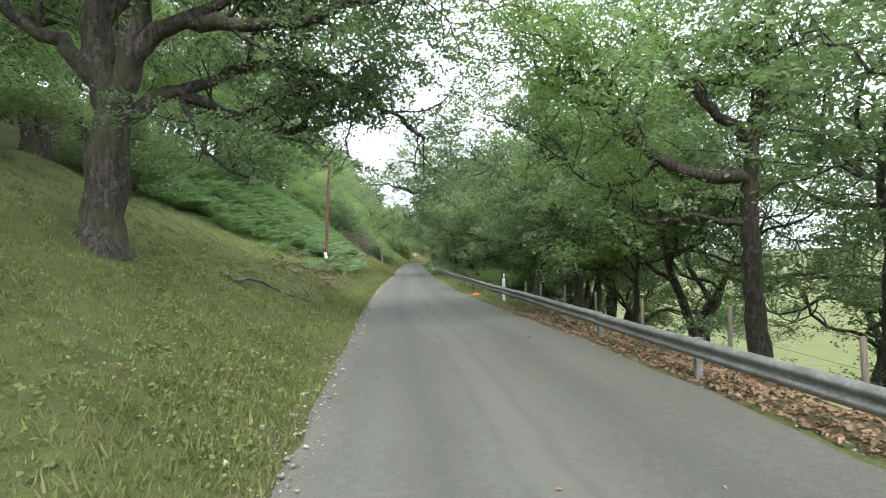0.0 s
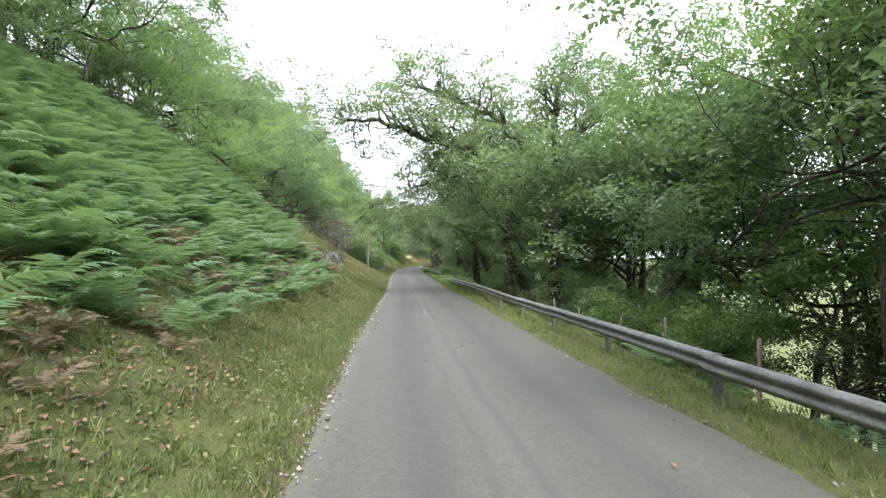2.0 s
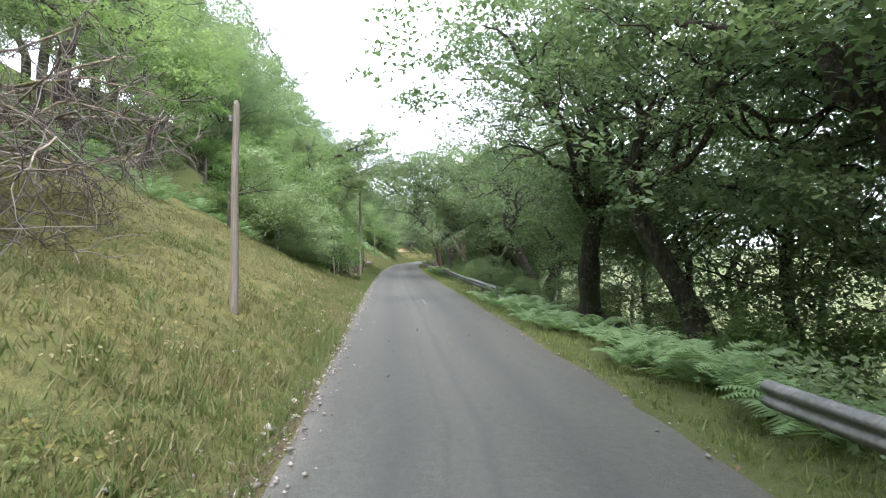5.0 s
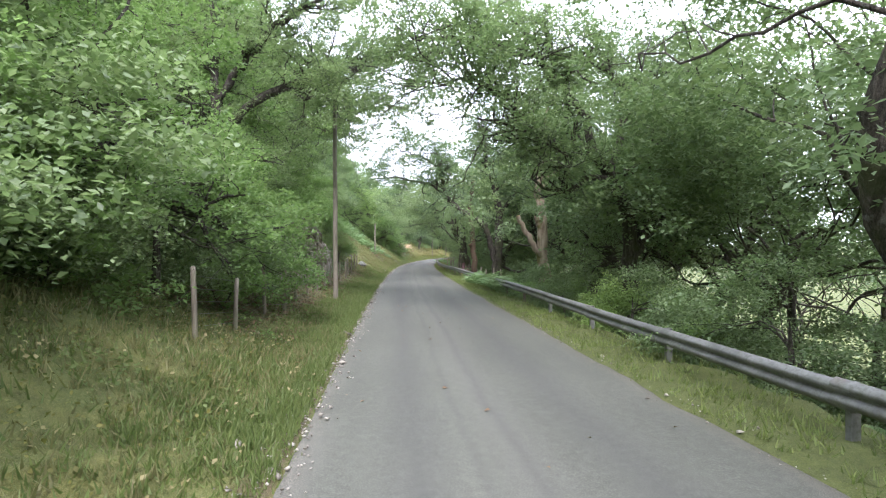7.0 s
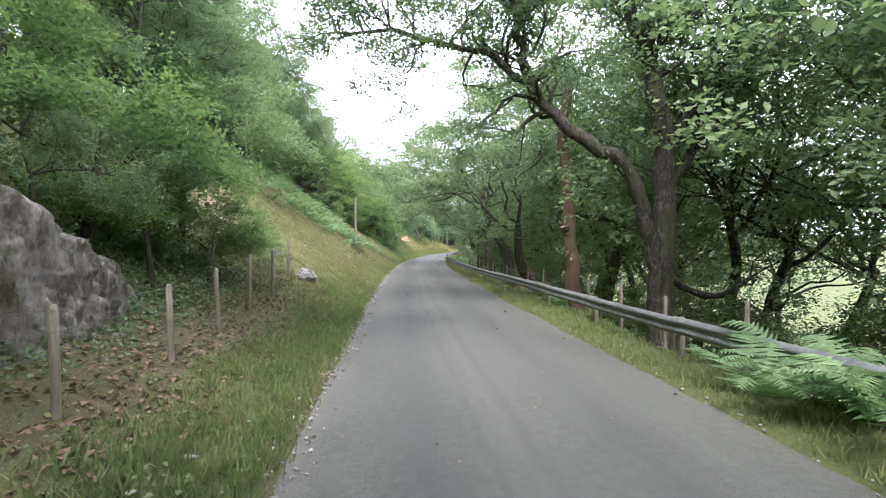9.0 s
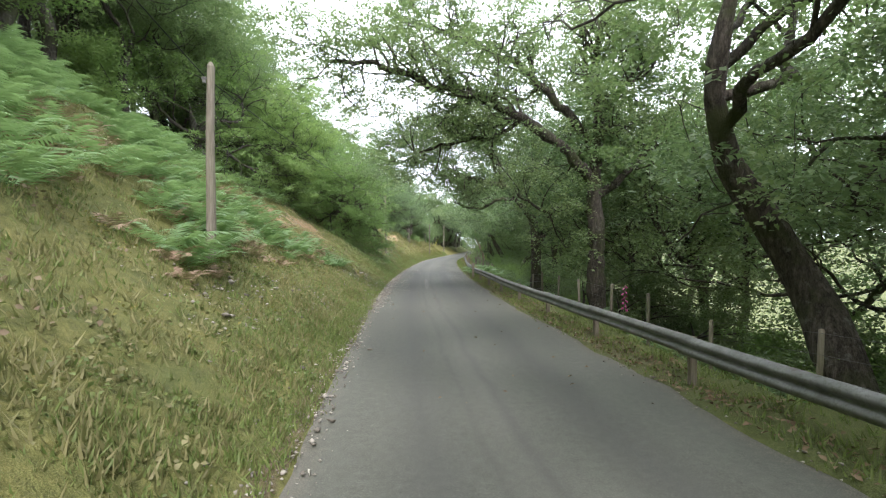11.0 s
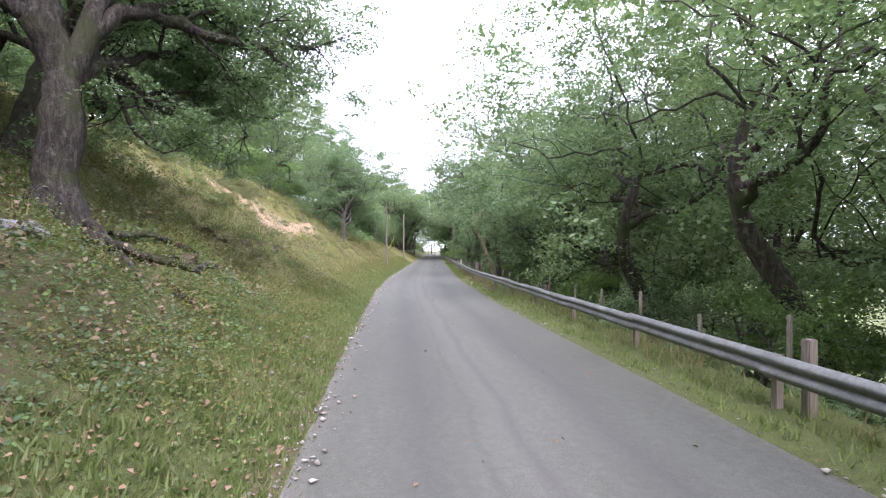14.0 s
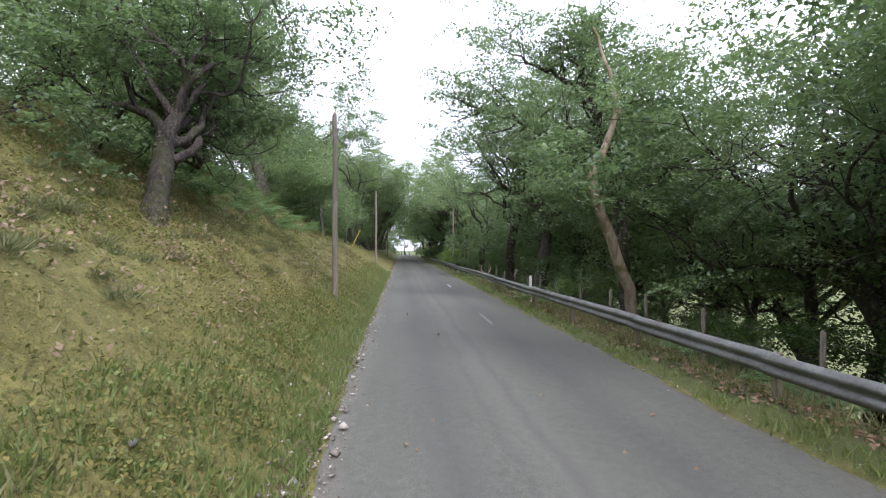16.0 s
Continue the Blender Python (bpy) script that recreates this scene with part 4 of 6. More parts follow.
# trees that stand out along the drive
KEY_TREES = [
    # the uphill side
    ("oak_q", 10.6, -5.95, 1.0, 0), ("oak_b", 12.5, -11.5, .95, 30), ("oak_b", 6.0, -10.0, .9, 200), ("oak_c", 19, -13, 1.1, 80), ("oak_a", 3, -12, 1.1, 140), ("oak_d", 25, -13.5, 1.2, 10), ("oak_f", 33, -16.5, .9, 60),
    ("oak_a", 41, -14.5, 1.0, 200), ("oak_f", 45, -15, .85, 120), ("oak_j", 52, -13.0, .8, 0), ("oak_h", 61.5, -9.4, .85, 0), ("oak_f", 69, -11.5, .85, 45),
    ("oak_d", 77, -11, 1.0, 10), ("bush_b", 81.5, -7.0, 1.4, 40), ("oak_c", 83, -11.5, .85, 140), ("bush_a", 86, -6.0, 1.4, 220), ("oak_j", 92.0, -6.4, .8, 10),
    ("bush_b", 90.5, -6.0, 1.6, 20), ("bush_a", 94.5, -6.0, 1.6, 160), ("oak_f", 99.5, -8.2, .85, -10), ("oak_r", 100.5, -6.4, .78, 172), ("oak_r", 109.0, -7.4, .8, 182), ("bush_b", 98.5, -6.2, 1.7, 70), ("bush_a", 102.0, -6.8, 1.4, 260),
    ("oak_c", 104, -9, .8, 190), ("bush_b", 106.5, -8.2, 1.4, 310), ("oak_c", 110, -10, .9, 100), ("bush_a", 109, -7.2, 1.2, 10), ("bush_a", 115.5, -5.8, 1.6, 130), ("bush_b", 118.5, -5.2, 1.3, 210),
    ("oak_c", 119.5, -9.2, .9, 310), ("bush_a", 113, -6.6, 1.2, 60), ("bush_a", 111.6, -5.5, .65, 20), ("bush_b", 113.6, -5.2, .6, 100), ("bush_a", 115.0, -5.6, .7, 200), ("bush_b", 104.3, -5.2, .55, 310), ("bush_a", 107.6, -7.4, 1.5, 140), ("bush_b", 104.8, -6.4, 1.0, 250), ("bush_a", 110.0, -7.6, 1.6, 320), ("oak_f", 106, -9.5, .75, 100), ("bush_b", 116.2, -4.8, .9, 45), ("bush_a", 117.4, -4.2, .9, 130),
    ("oak_d", 126, -13.0, 1.0, 40), ("tall_b", 130, -11.5, .9, 90), ("bush_b", 134, -9.5, 1.7, 10), ("oak_a", 138, -12.5, .9, 130), ("oak_g", 145, -14.0, .9, 220), ("tall_a", 150, -13, .9, 20), ("tall_b", 147, -16.5, 1.1, 70), ("oak_e", 160, -13.5, .95, 110), ("oak_f", 164, -11.5, .9, 250),
    ("oak_a", 155, -15.5, 1.0, 320), ("oak_g", 167, -14.5, .95, 190), ("oak_j", 179.5, -9.2, 1.0, 0), ("oak_f", 173, -13.5, 1.05, 200), ("oak_j", 174.5, -9.5, .85, 20), ("oak_j", 174.3, -5.2, .74, 20), ("oak_i", 183.5, -9.8, .85, 15), ("oak_e", 172, -17, 1.1, 230), ("oak_q", 187.8, -4.9, .70, 40), ("oak_i", 189.6, -6.6, .8, 0),
    ("oak_e", 184, -15, 1.0, 350), ("oak_i", 221.5, -5.2, .84, 0), ("oak_e", 214, -16.5, .95, 280), ("oak_g", 226, -12, .8, 140), ("oak_g", 236, -9.5, .75, 260), ("oak_b", 245, -9, 1.0, 20),
    ("oak_e", 257, -8.0, 1.1, 200), ("birch", 199, -15.5, .85, 0), ("birch", 204, -16.0, 1.0, 90), ("birch", 208, -15, .8, 200), ("birch", 195, -16.5, .9, 30), ("birch", 211, -17, 1.1, 140),
    # the valley side
    ("oak_d", 4, 9.5, 1.2, 90), ("oak_m", 13.4, 9.6, 1.0, 0), ("oak_p", 26, 9.2, 1.05, 10), ("oak_c", 32, 9.0, 1.25, 120), ("oak_c", 40.5, 9.2, 1.3, 80),
    ("oak_r", 51.0, 8.4, 1.15, 8), ("oak_d", 56, 8.6, 1.25, 20), ("oak_b", 63.5, 8.6, 1.25, 330), ("oak_d", 71.5, 9.0, 1.3, 60), ("oak_b", 79, 8.4, 1.25, 140), ("oak_d", 88, 9.0, 1.25, 210), ("oak_o", 101, 9.0, 1.05, 25),
    ("oak_l", 109.5, 9.8, 1.1, 0), ("oak_n", 120.0, 7.4, 1.0, 0), ("oak_l", 127, 8.0, 1.1, 15), ("oak_k", 135, 8.0, 1.1, -15), ("oak_d", 142, 7.6, 1.3, 170), ("oak_r", 153.8, 7.7, 1.05, 6), ("tall_b", 160, 11.5, 1.0, 210),
    ("oak_o", 165.4, 7.85, 1.0, 0), ("oak_p", 176, 11.5, 1.2, 0), ("oak_a", 181, 9.4, 1.05, 300), ("oak_d", 188, 9.0, 1.1, 160), ("oak_d", 195, 9.6, 1.15, 250), ("oak_b", 202.5, 10.4, 1.0, 300), ("oak_p", 213, 9.8, 1.1, -8),
    ("oak_d", 219, 12.2, 1.2, 140), ("oak_p", 227.0, 8.4, 1.0, 0), ("oak_b", 237, 8.2, 1.15, 10), ("oak_b", 246, 8.2, 1.2, 100), ("oak_e", 256, 8.0, 1.2, 60), ("bush_a", 268, 5.4, 1.0, 0), ("bush_a", 273, 5.6, .9, 90),
]
for row in KEY_TREES:
    plant(*row)
# the wood on the slope below the first bend
for k, (y, d) in enumerate(((9, 14.5), (18.5, 16.5), (25, 12.0), (29, 14.5), (35, 12.5), (12, 18.5), (30, 19), (37, 16.5))):
    plant(("tall_a", "oak_d", "tall_b", "oak_c")[k % 4], y, d, .85 + .06 * (k % 4), k * 67.0)
# leafy growth along the valley-side fence
for k, y in enumerate(np.concatenate([np.arange(37, 64, 3.1), np.arange(171, 200, 2.7)])):
    plant("bush_b" if k % 3 else "bush_a", float(y), 8.4 + 1.1 * (k % 4), 1.0 + .16 * (k % 3), k * 71.0)
# growth hanging over the fence
for k, y in enumerate(np.arange(84, 106, 1.9)):
    plant(("bush_b", "bush_a")[k % 3 == 1], float(y), 6.6 + .4 * (k % 3), .62 + .1 * (k % 4), k * 53.0)
for k, y in enumerate(np.arange(85.5, 100.5, 2.1)):
    plant("bush_b", float(y), -4.7 - .35 * (k % 3), .85 + .12 * (k % 4), k * 77.0)

# the woods behind them
_r = np.random.default_rng(5)
for y in np.arange(1, 330, 6.5):
    yy = float(y + _r.uniform(-1.5, 1.5))
    if yy > 27 or int(y) % 2:
        plant(("oak_e", "tall_a", "tall_b")[_r.integers(3)], yy, float(_r.uniform(12.5, 16)), float(_r.uniform(1.1, 1.4)), float(_r.uniform(0, 360)))
    if yy > 34 and int(y) % 3 == 0:
        plant(("oak_e", "tall_b")[_r.integers(2)], yy, float(_r.uniform(19, 25)), float(_r.uniform(1.2, 1.5)), float(_r.uniform(0, 360)))
for y in np.arange(4, 330, 5.5):
    yy = float(y + _r.uniform(-2, 2))
    if not 190 < yy < 216:
        plant(("tall_a", "oak_e", "tall_b")[_r.integers(3)], yy, float(-_r.uniform(16.5, 23)), float(_r.uniform(1.0, 1.3)), float(_r.uniform(0, 360)))
for y in np.arange(266, 372, 9.0):
    plant("oak_e", float(y), -5.6, 1.15, float(y * 37 % 360))
    plant("oak_e", float(y + 3), 8.0, 1.25, float(y * 53 % 360))
for y in np.arange(100, 130, 3.6):
    plant(("tall_a", "tall_b")[_r.integers(2)], float(y + _r.uniform(-1, 1)), float(_r.uniform(12, 18)), float(_r.uniform(1.0, 1.25)), float(_r.uniform(0, 360)))
    plant("bush_b", float(y + _r.uniform(-1, 1)), float(_r.uniform(8, 12)), float(_r.uniform(1.0, 1.5)), float(_r.uniform(0, 360)))
for y in np.concatenate([np.arange(36, 84, 4.2), np.arange(131, 172, 4.6)]):
    plant(("tall_a", "tall_b")[_r.integers(2)], float(y + _r.uniform(-1, 1)), float(_r.uniform(12, 18)), float(_r.uniform(1.0, 1.25)), float(_r.uniform(0, 360)))
    plant("bush_b", float(y + _r.uniform(-1, 1)), float(_r.uniform(8.5, 12)), float(_r.uniform(.9, 1.4)), float(_r.uniform(0, 360)))
for k, y in enumerate(np.arange(244, 345, 4.4)):
    plant("bush_b", float(y), -5.2 - 1.2 * (k % 3), 1.5 + .2 * (k % 3), k * 67.0)
    plant("bush_b", float(y + 2), -9.5 - 1.2 * (k % 3), 1.8, k * 41.0)
    if y > 262:
        plant("bush_b", float(y), 7.0 + 1.1 * (k % 3), 1.3 + .2 * (k % 2), k * 59.0)
for k, y in enumerate(np.arange(276, 350, 8.0)):
    plant("oak_b", float(y), -4.6, 1.0, k * 113.0)
    plant("oak_b", float(y + 4), 7.2, 1.15, k * 87.0)
for k, y in enumerate(np.arange(192, 244, 2.3)):
    plant(("bush_a", "bush_b", "bush_a")[k % 3], float(y), -13.6 - .9 * (k % 4), 1.2 + .2 * (k % 4), k * 61.0)
    if k % 2:
        plant("birch", float(y), -14.5 - 1.1 * (k % 3), .9 + .12 * (k % 3), k * 97.0)
for y in np.arange(5, 36, 6.2):
    plant(("tall_a", "tall_b")[_r.integers(2)], float(y + _r.uniform(-1, 1)), float(_r.uniform(11, 18)), float(_r.uniform(1.0, 1.25)), float(_r.uniform(0, 360)))
for y in np.arange(196, 265, 6.2):
    plant(("oak_e", "tall_b")[_r.integers(2)], float(y + _r.uniform(-1, 1)), float(_r.uniform(13.5, 16)), float(_r.uniform(1.0, 1.25)), float(_r.uniform(0, 360)))
    plant(("oak_e", "tall_b")[_r.integers(2)], float(y + _r.uniform(-1, 1)), float(_r.uniform(19, 23)), float(_r.uniform(1.2, 1.5)), float(_r.uniform(0, 360)))
    plant("bush_b", float(y + _r.uniform(-1, 1)), float(_r.uniform(11, 15)), float(_r.uniform(1.1, 1.6)), float(_r.uniform(0, 360)))
for y in np.arange(14, 50, 4.0):
    plant(("oak_c", "tall_a")[_r.integers(2)], float(y + _r.uniform(-1, 1)), float(-_r.uniform(13, 15.5)), float(_r.uniform(.8, 1.0)), float(_r.uniform(0, 360)))
    plant("bush_b", float(y + _r.uniform(-1, 1)), float(-_r.uniform(11, 14)), float(_r.uniform(1.1, 1.6)), float(_r.uniform(0, 360)))
for y in np.arange(92, 196, 4.0):
    plant(("oak_e", "tall_b", "oak_e")[_r.integers(3)], float(y + _r.uniform(-1.5, 1.5)), float(-_r.uniform(14, 17)), float(_r.uniform(.8, 1.1)), float(_r.uniform(0, 360)))
    plant(("bush_b", "bush_a")[_r.integers(2)], float(y + _r.uniform(-1.5, 1.5)), float(-_r.uniform(13, 17)), float(_r.uniform(1.4, 2.0)), float(_r.uniform(0, 360)))
    plant(("tall_a", "oak_e")[_r.integers(2)], float(y + _r.uniform(-1.5, 1.5)), float(-_r.uniform(25, 31)), float(_r.uniform(1.1, 1.4)), float(_r.uniform(0, 360)))
for k in range(6):
    plant("bush_b", 378.0, -5.0 + 2.6 * k, 2.0, k * 47.0)
for d in (-3, 1.5, 5.5):
    plant("oak_e", 385.0, d, 1.3, d * 71 % 360, 3.0)
for y, d in ((-6, -9), (-9, 9.5)):
    plant("oak_e", y, d, 1.2, y * 31 % 360)
# low growth under the valley-side trees
for y in np.arange(34, 262, 5.0):
    plant(("bush_b", "bush_a", "bush_b")[int(y / 5) % 3], float(y + _r.uniform(-1.5, 1.5)), float(_r.uniform(7.6, 12)), float(_r.uniform(.8, 1.35)), float(_r.uniform(0, 360)))


# ---------------------------------------------------------------- guard rail
def build_rail(y0, y1, d_at):
    root = new("guard_rail")
    ym = (y0 + y1) / 2
    root.location = (float(line_x(ym)) + d_at(ym), ym, 0)
    o = np.array(root.location)
    prof = [(.00, .31), (-.012, .30), (-.075, .255), (-.080, .215), (-.030, .175), (-.012, .155), (-.030, .135), (-.080, .095), (-.075, .055), (-.012, .01), (0, 0)]
    prof = np.array([(a, b + .36) for a, b in prof])
    back = prof[::-1] + np.array([.006, 0])
    ring = np.concatenate([prof, back])
    n = len(ring)
    step, k = 3.8, 0
    y = y0
    while y < y1 - .3:
        e = min(y + step + .25, y1)
        ss = np.linspace(y, e, 7)
        dz = .02 * math.sin(y * 1.3)
        tilt = .05 * math.sin(y * .7)
        v = np.array([(line_x(s) + d_at(s) + a + tilt * (b - .5) - (.007 if k % 2 else 0), s, float(b) + dz - .02) for s in ss for a, b in ring]) - o
        i = (np.arange(6)[:, None] * n + np.arange(n)[None, :])
        j = (np.arange(6)[:, None] * n + (np.arange(n)[None, :] + 1) % n)
        f = np.stack([i, j, j + n, i + n], -1).reshape(-1, 4)
        beam = link("beam", v, f, STEEL, root)
        # post behind the joint
        py = y + .12
        px, gz = float(line_x(py)) + d_at(py), float(height(py, d_at(py) + .12))
        bm = bmesh.new()
        bmesh.ops.create_cube(bm, size=1, matrix=Matrix.Translation((px + .075 - o[0], py - o[1], (gz - .3 + .64) / 2 - o[2])) @ Matrix.Diagonal((.11, .09, .94 - gz, 1)))
        bmesh.ops.bevel(bm, geom=bm.edges[:], offset=.008, segments=1, affect="EDGES")
        part("post", bm, POST_WOOD if 100 < y else STEEL, root)
        for bz in (.49, .55):
            bm = bmesh.new()
            bmesh.ops.create_uvsphere(bm, u_segments=7, v_segments=4, radius=.016, matrix=Matrix.Translation((px - .016 - o[0], py - o[1], bz - o[2])))
            part("bolt", bm, STEEL, beam)
        y, k = y + step, k + 1
    return tagged(root, "weathered galvanised steel guard rail spotted with lichen", "guard rail", "guard rails")


def rail_d(y):
    return float(np.interp(y, [-80, 0, 23, 63, 79, 108, 112, 140, 167, 196, 225, 330], [4.9, 4.9, 4.85, 4.1, 4.6, 5.3, 5.2, 4.4, 4.25, 5.0, 4.8, 4.8]))


for a, b in ((-30, 63.2), (79, 108.5), (111, 166.8), (169.5, 330)):
    build_rail(a, b, rail_d)


# ---------------------------------------------------------------- poles, wires, fences
def build_pole(y, d, top, r=.11, mat=POLE_GREY, tag_z=None, lean=(0, 0), name="utility_pole", label="weathered grey wooden utility pole on the grassy bank"):
    at = spot(y, d)
    root = new(name)
    root.location = at
    h = top - at.z
    z = np.linspace(-.4, h, 14)
    pts = np.stack([lean[0] * z / h + .01 * np.sin(z * 2), lean[1] * z / h, z], -1)
    v, f = tube(pts, np.linspace(r * 1.08, r * .8, 14), 12)
    shaft = link("shaft", v, f, mat, root, smooth_shade=True)
    bm = bmesh.new()
    bmesh.ops.create_cone(bm, cap_ends=True, segments=12, radius1=r * .84, radius2=r * .3, depth=.09, matrix=Matrix.Translation((lean[0], lean[1], h + .04)))
    part("cap", bm, mat, root)
    bm = bmesh.new()
    bmesh.ops.create_cone(bm, cap_ends=True, segments=10, radius1=.035, radius2=.028, depth=.11, matrix=Matrix.Translation((lean[0] - r - .03, lean[1], h - .25)))
    bmesh.ops.create_cone(bm, cap_ends=True, segments=10, radius1=.045, radius2=.045, depth=.03, matrix=Matrix.Translation((lean[0] - r - .03, lean[1], h - .22)))
    part("insulator", bm, CERAMIC, shaft)
    if tag_z:
        zz = tag_z - at.z
        x = lean[0] * zz / h
        v, f = tube([(x, 0, zz - .16), (x, 0, zz - .15), (x, 0, zz + .15), (x, 0, zz + .16)], [r * 1.02, r * 1.09, r * 1.09, r * 1.02], 12)
        link("band", v, f, WHITE, root, "white marker band wrapped round the pole")
    return tagged(root, label, "utility pole", "utility poles"), at + Vector((lean[0] - r - .03, lean[1], h - .18))


heads = []
for y, d, top, r, mat, tg, lean, lab in (
    (-24, -4.2, 7.4, .13, POLE_BROWN, None, (0, 0), "dark brown wooden utility pole beside the lane"),
    (27.4, -3.6, 7.0, .092, POLE_BROWN, 2.1, (.22, 0), "dark brown utility pole with a white band in bracken"),
    (67.5, -2.8, 4.75, .075, POLE_GREY, None, (.03, 0), "thin weathered grey pole on the mossy bank"),
    (101.7, -2.3, 8.6, .092, POLE_GREY, None, (-.05, 0), "tall grey utility pole beside the wire fence"),
    (144.1, -3.55, 5.4, .09, POLE_GREY, None, (0, 0), "grey wooden utility pole above a scree patch"),
    (182.4, -3.0, 6.9, .08, POLE_GREY, None, (-.12, 0), "weathered grey utility pole below the big oak"),
    (225.0, -1.95, 5.9, .085, POLE_GREY, None, (0, 0), "brown-grey utility pole at the foot of the bank"),
    (256.0, -2.3, 7.2, .11, POLE_GREY, None, (0, 0), "pale grey utility pole further along the lane"),
    (300.0, -2.4, 7.0, .11, POLE_GREY, None, (0, 0), "distant grey utility pole by the lane"),
):
    ob, head = build_pole(y, d, top, r, mat, tg, lean, label=lab)
    heads.append(head)


YELLOW = plain("yellow_plastic", (.62, .52, .10), .5, .2)


def build_stay():
    root = new("pole_stay")
    foot, head = spot(256.2, -4.6, -.1), Vector((float(line_x(256)) - 2.3, 256.0, 6.6))
    root.location = foot
    way = head - foot
    v, f = tube([(0, 0, 0), tuple(way * .5), tuple(way)], [.009, .009, .009], 5)
    link("stay_wire", v, f, CABLE, root)
    v, f = tube([tuple(way * .02), tuple(way * .2), tuple(way * .38)], [.035, .035, .035], 8)
    link("guard_sleeve", v, f, YELLOW, root, "bright yellow plastic sleeve")
    return tagged(root, "wire stay with a yellow sleeve bracing the pole", "pole stay")


build_stay()
build_pole(262, 5.6, 6.2, .09, POLE_GREY, label="thin pale grey pole behind the far hazel bush")


def build_wire(a, b, sag, radius=.011, name="overhead_wire"):
    t = np.linspace(0, 1, 24)[:, None]
    pts = np.array(a)[None] * (1 - t) + np.array(b)[None] * t
    pts[:, 2] -= sag * 4 * (t * (1 - t))[:, 0]
    v, f = tube(pts, np.full(24, radius), 4)
    return tagged(link(name, v, f, CABLE), "thin black overhead cable strung between poles", "cable", "overhead cables")


tall_heads = [h for i, h in enumerate(heads) if i not in (2,)]
for a, b in zip(tall_heads[:-1], tall_heads[1:]):
    build_wire(a, b, .45)


def fence_post(root, o, p, h, r, lean=0.0):
    pts = [(p[0] - o[0], p[1] - o[1], p[2] - .3 - o[2]), (p[0] - o[0] + lean * .5, p[1] - o[1], p[2] + h * .5 - o[2]), (p[0] - o[0] + lean, p[1] - o[1], p[2] + h - o[2]), (p[0] - o[0] + lean, p[1] - o[1], p[2] + h + .02 - o[2])]
    v, f = tube(pts, [r, r, r * .96, r * .4], 7)
    link("post", v, f, POST_WOOD, root)


def build_fence(y0, y1, d_at, gap, h, label, wires=4):
    rng = np.random.default_rng(int(y0 * 7) % 1000 + 3)
    root = new("wire_fence")
    o = spot(y0, d_at(y0))
    root.location = o
    pts = []
    y = y0
    while y <= y1:
        p = spot(y, d_at(y) + float(rng.uniform(-.06, .06)))
        fence_post(root, o, p, h * float(rng.uniform(.93, 1.08)), .045, float(rng.uniform(-.06, .06)))
        pts.append(p)
        y += gap * float(rng.uniform(.9, 1.1))
    for k in range(wires):
        z = h * (.18 + .74 * k / (wires - 1))
        line = np.array([(p.x - o.x, p.y - o.y, p.z + z - o.z) for p in pts])
        v, f = tube(line, np.full(len(line), .004), 3)
        link("wire", v, f, WIRE, root)
    return tagged(root, label, "fence", "wire fences")


build_fence(90, 122.5, lambda y: -3.15, 2.1, 1.12, "post and wire fence along the foot of the rocks", 5)
build_fence(189, 262, lambda y: -12.8, 2.8, 1.15, "post and wire fence along the top of the bank")
build_fence(112, 160, lambda y: 6.3, 2.6, 1.3, "old post and wire fence behind the guard rail")
build_fence(176, 250, lambda y: 6.6, 2.7, 1.25, "post and wire fence between guard rail and wood")
build_fence(4, 60, lambda y: 6.8, 3.2, 1.25, "post and wire fence below the roadside wood", 3)


def build_rails_gate():
    root = new("timber_rails")
    o = spot(186, -12.0)
    root.location = o
    for y in (185.5, 187.6, 189.7):
        p = spot(y, -12.0)
        fence_post(root, o, p, 1.2, .06)
    for z in (.45, .75, 1.05):
        bm = bmesh.new()
        a, b = spot(185.4, -12.0), spot(189.8, -12.0)
        mid = (a + b) / 2 - o
        ang = math.atan2(b.z - a.z, b.y - a.y)
        bmesh.ops.create_cube(bm, size=1, matrix=Matrix.Translation((mid.x + .06, mid.y, mid.z + z)) @ Euler((ang, 0, -.08)).to_matrix().to_4x4() @ Matrix.Diagonal((.04, 4.5, .12, 1)))
        part("rail", bm, POLE_GREY, root)
    return tagged(root, "short pale timber rail fence on the bank top", "fence")


build_rails_gate()


def build_square_post(y, d, h, w, mat, label, lean=0.0, black_top=False):
    root = new("marker_post" if black_top else "wooden_post")
    at = spot(y, d)
    root.location = at
    bm = bmesh.new()
    bmesh.ops.create_cube(bm, size=1, matrix=Matrix.Translation((0, 0, h / 2 - .15)) @ Matrix.Diagonal((w, w * .8, h + .3, 1)))
    for v in bm.verts:
        v.co.x += lean * max(v.co.z, 0)
    bmesh.ops.bevel(bm, geom=bm.edges[:], offset=.012, segments=2, affect="EDGES")
    part("shaft", bm, mat, root)
    if black_top:
        bm = bmesh.new()
        bmesh.ops.create_cube(bm, size=1, matrix=Matrix.Translation((0, 0, h - .12)) @ Matrix.Diagonal((w + .012, w * .8 + .012, .25, 1)))
        bmesh.ops.bevel(bm, geom=bm.edges[:], offset=.01, segments=1, affect="EDGES")
        part("cap", bm, BLACK, root, "black top of the marker post")
        bm = bmesh.new()
        bmesh.ops.create_cube(bm, size=1, matrix=Matrix.Translation((0, -w * .4 - .008, h - .12)) @ Matrix.Diagonal((w * .6, .01, .16, 1)))
        part("reflector", bm, WHITE, root)
    return tagged(root, label, "post")


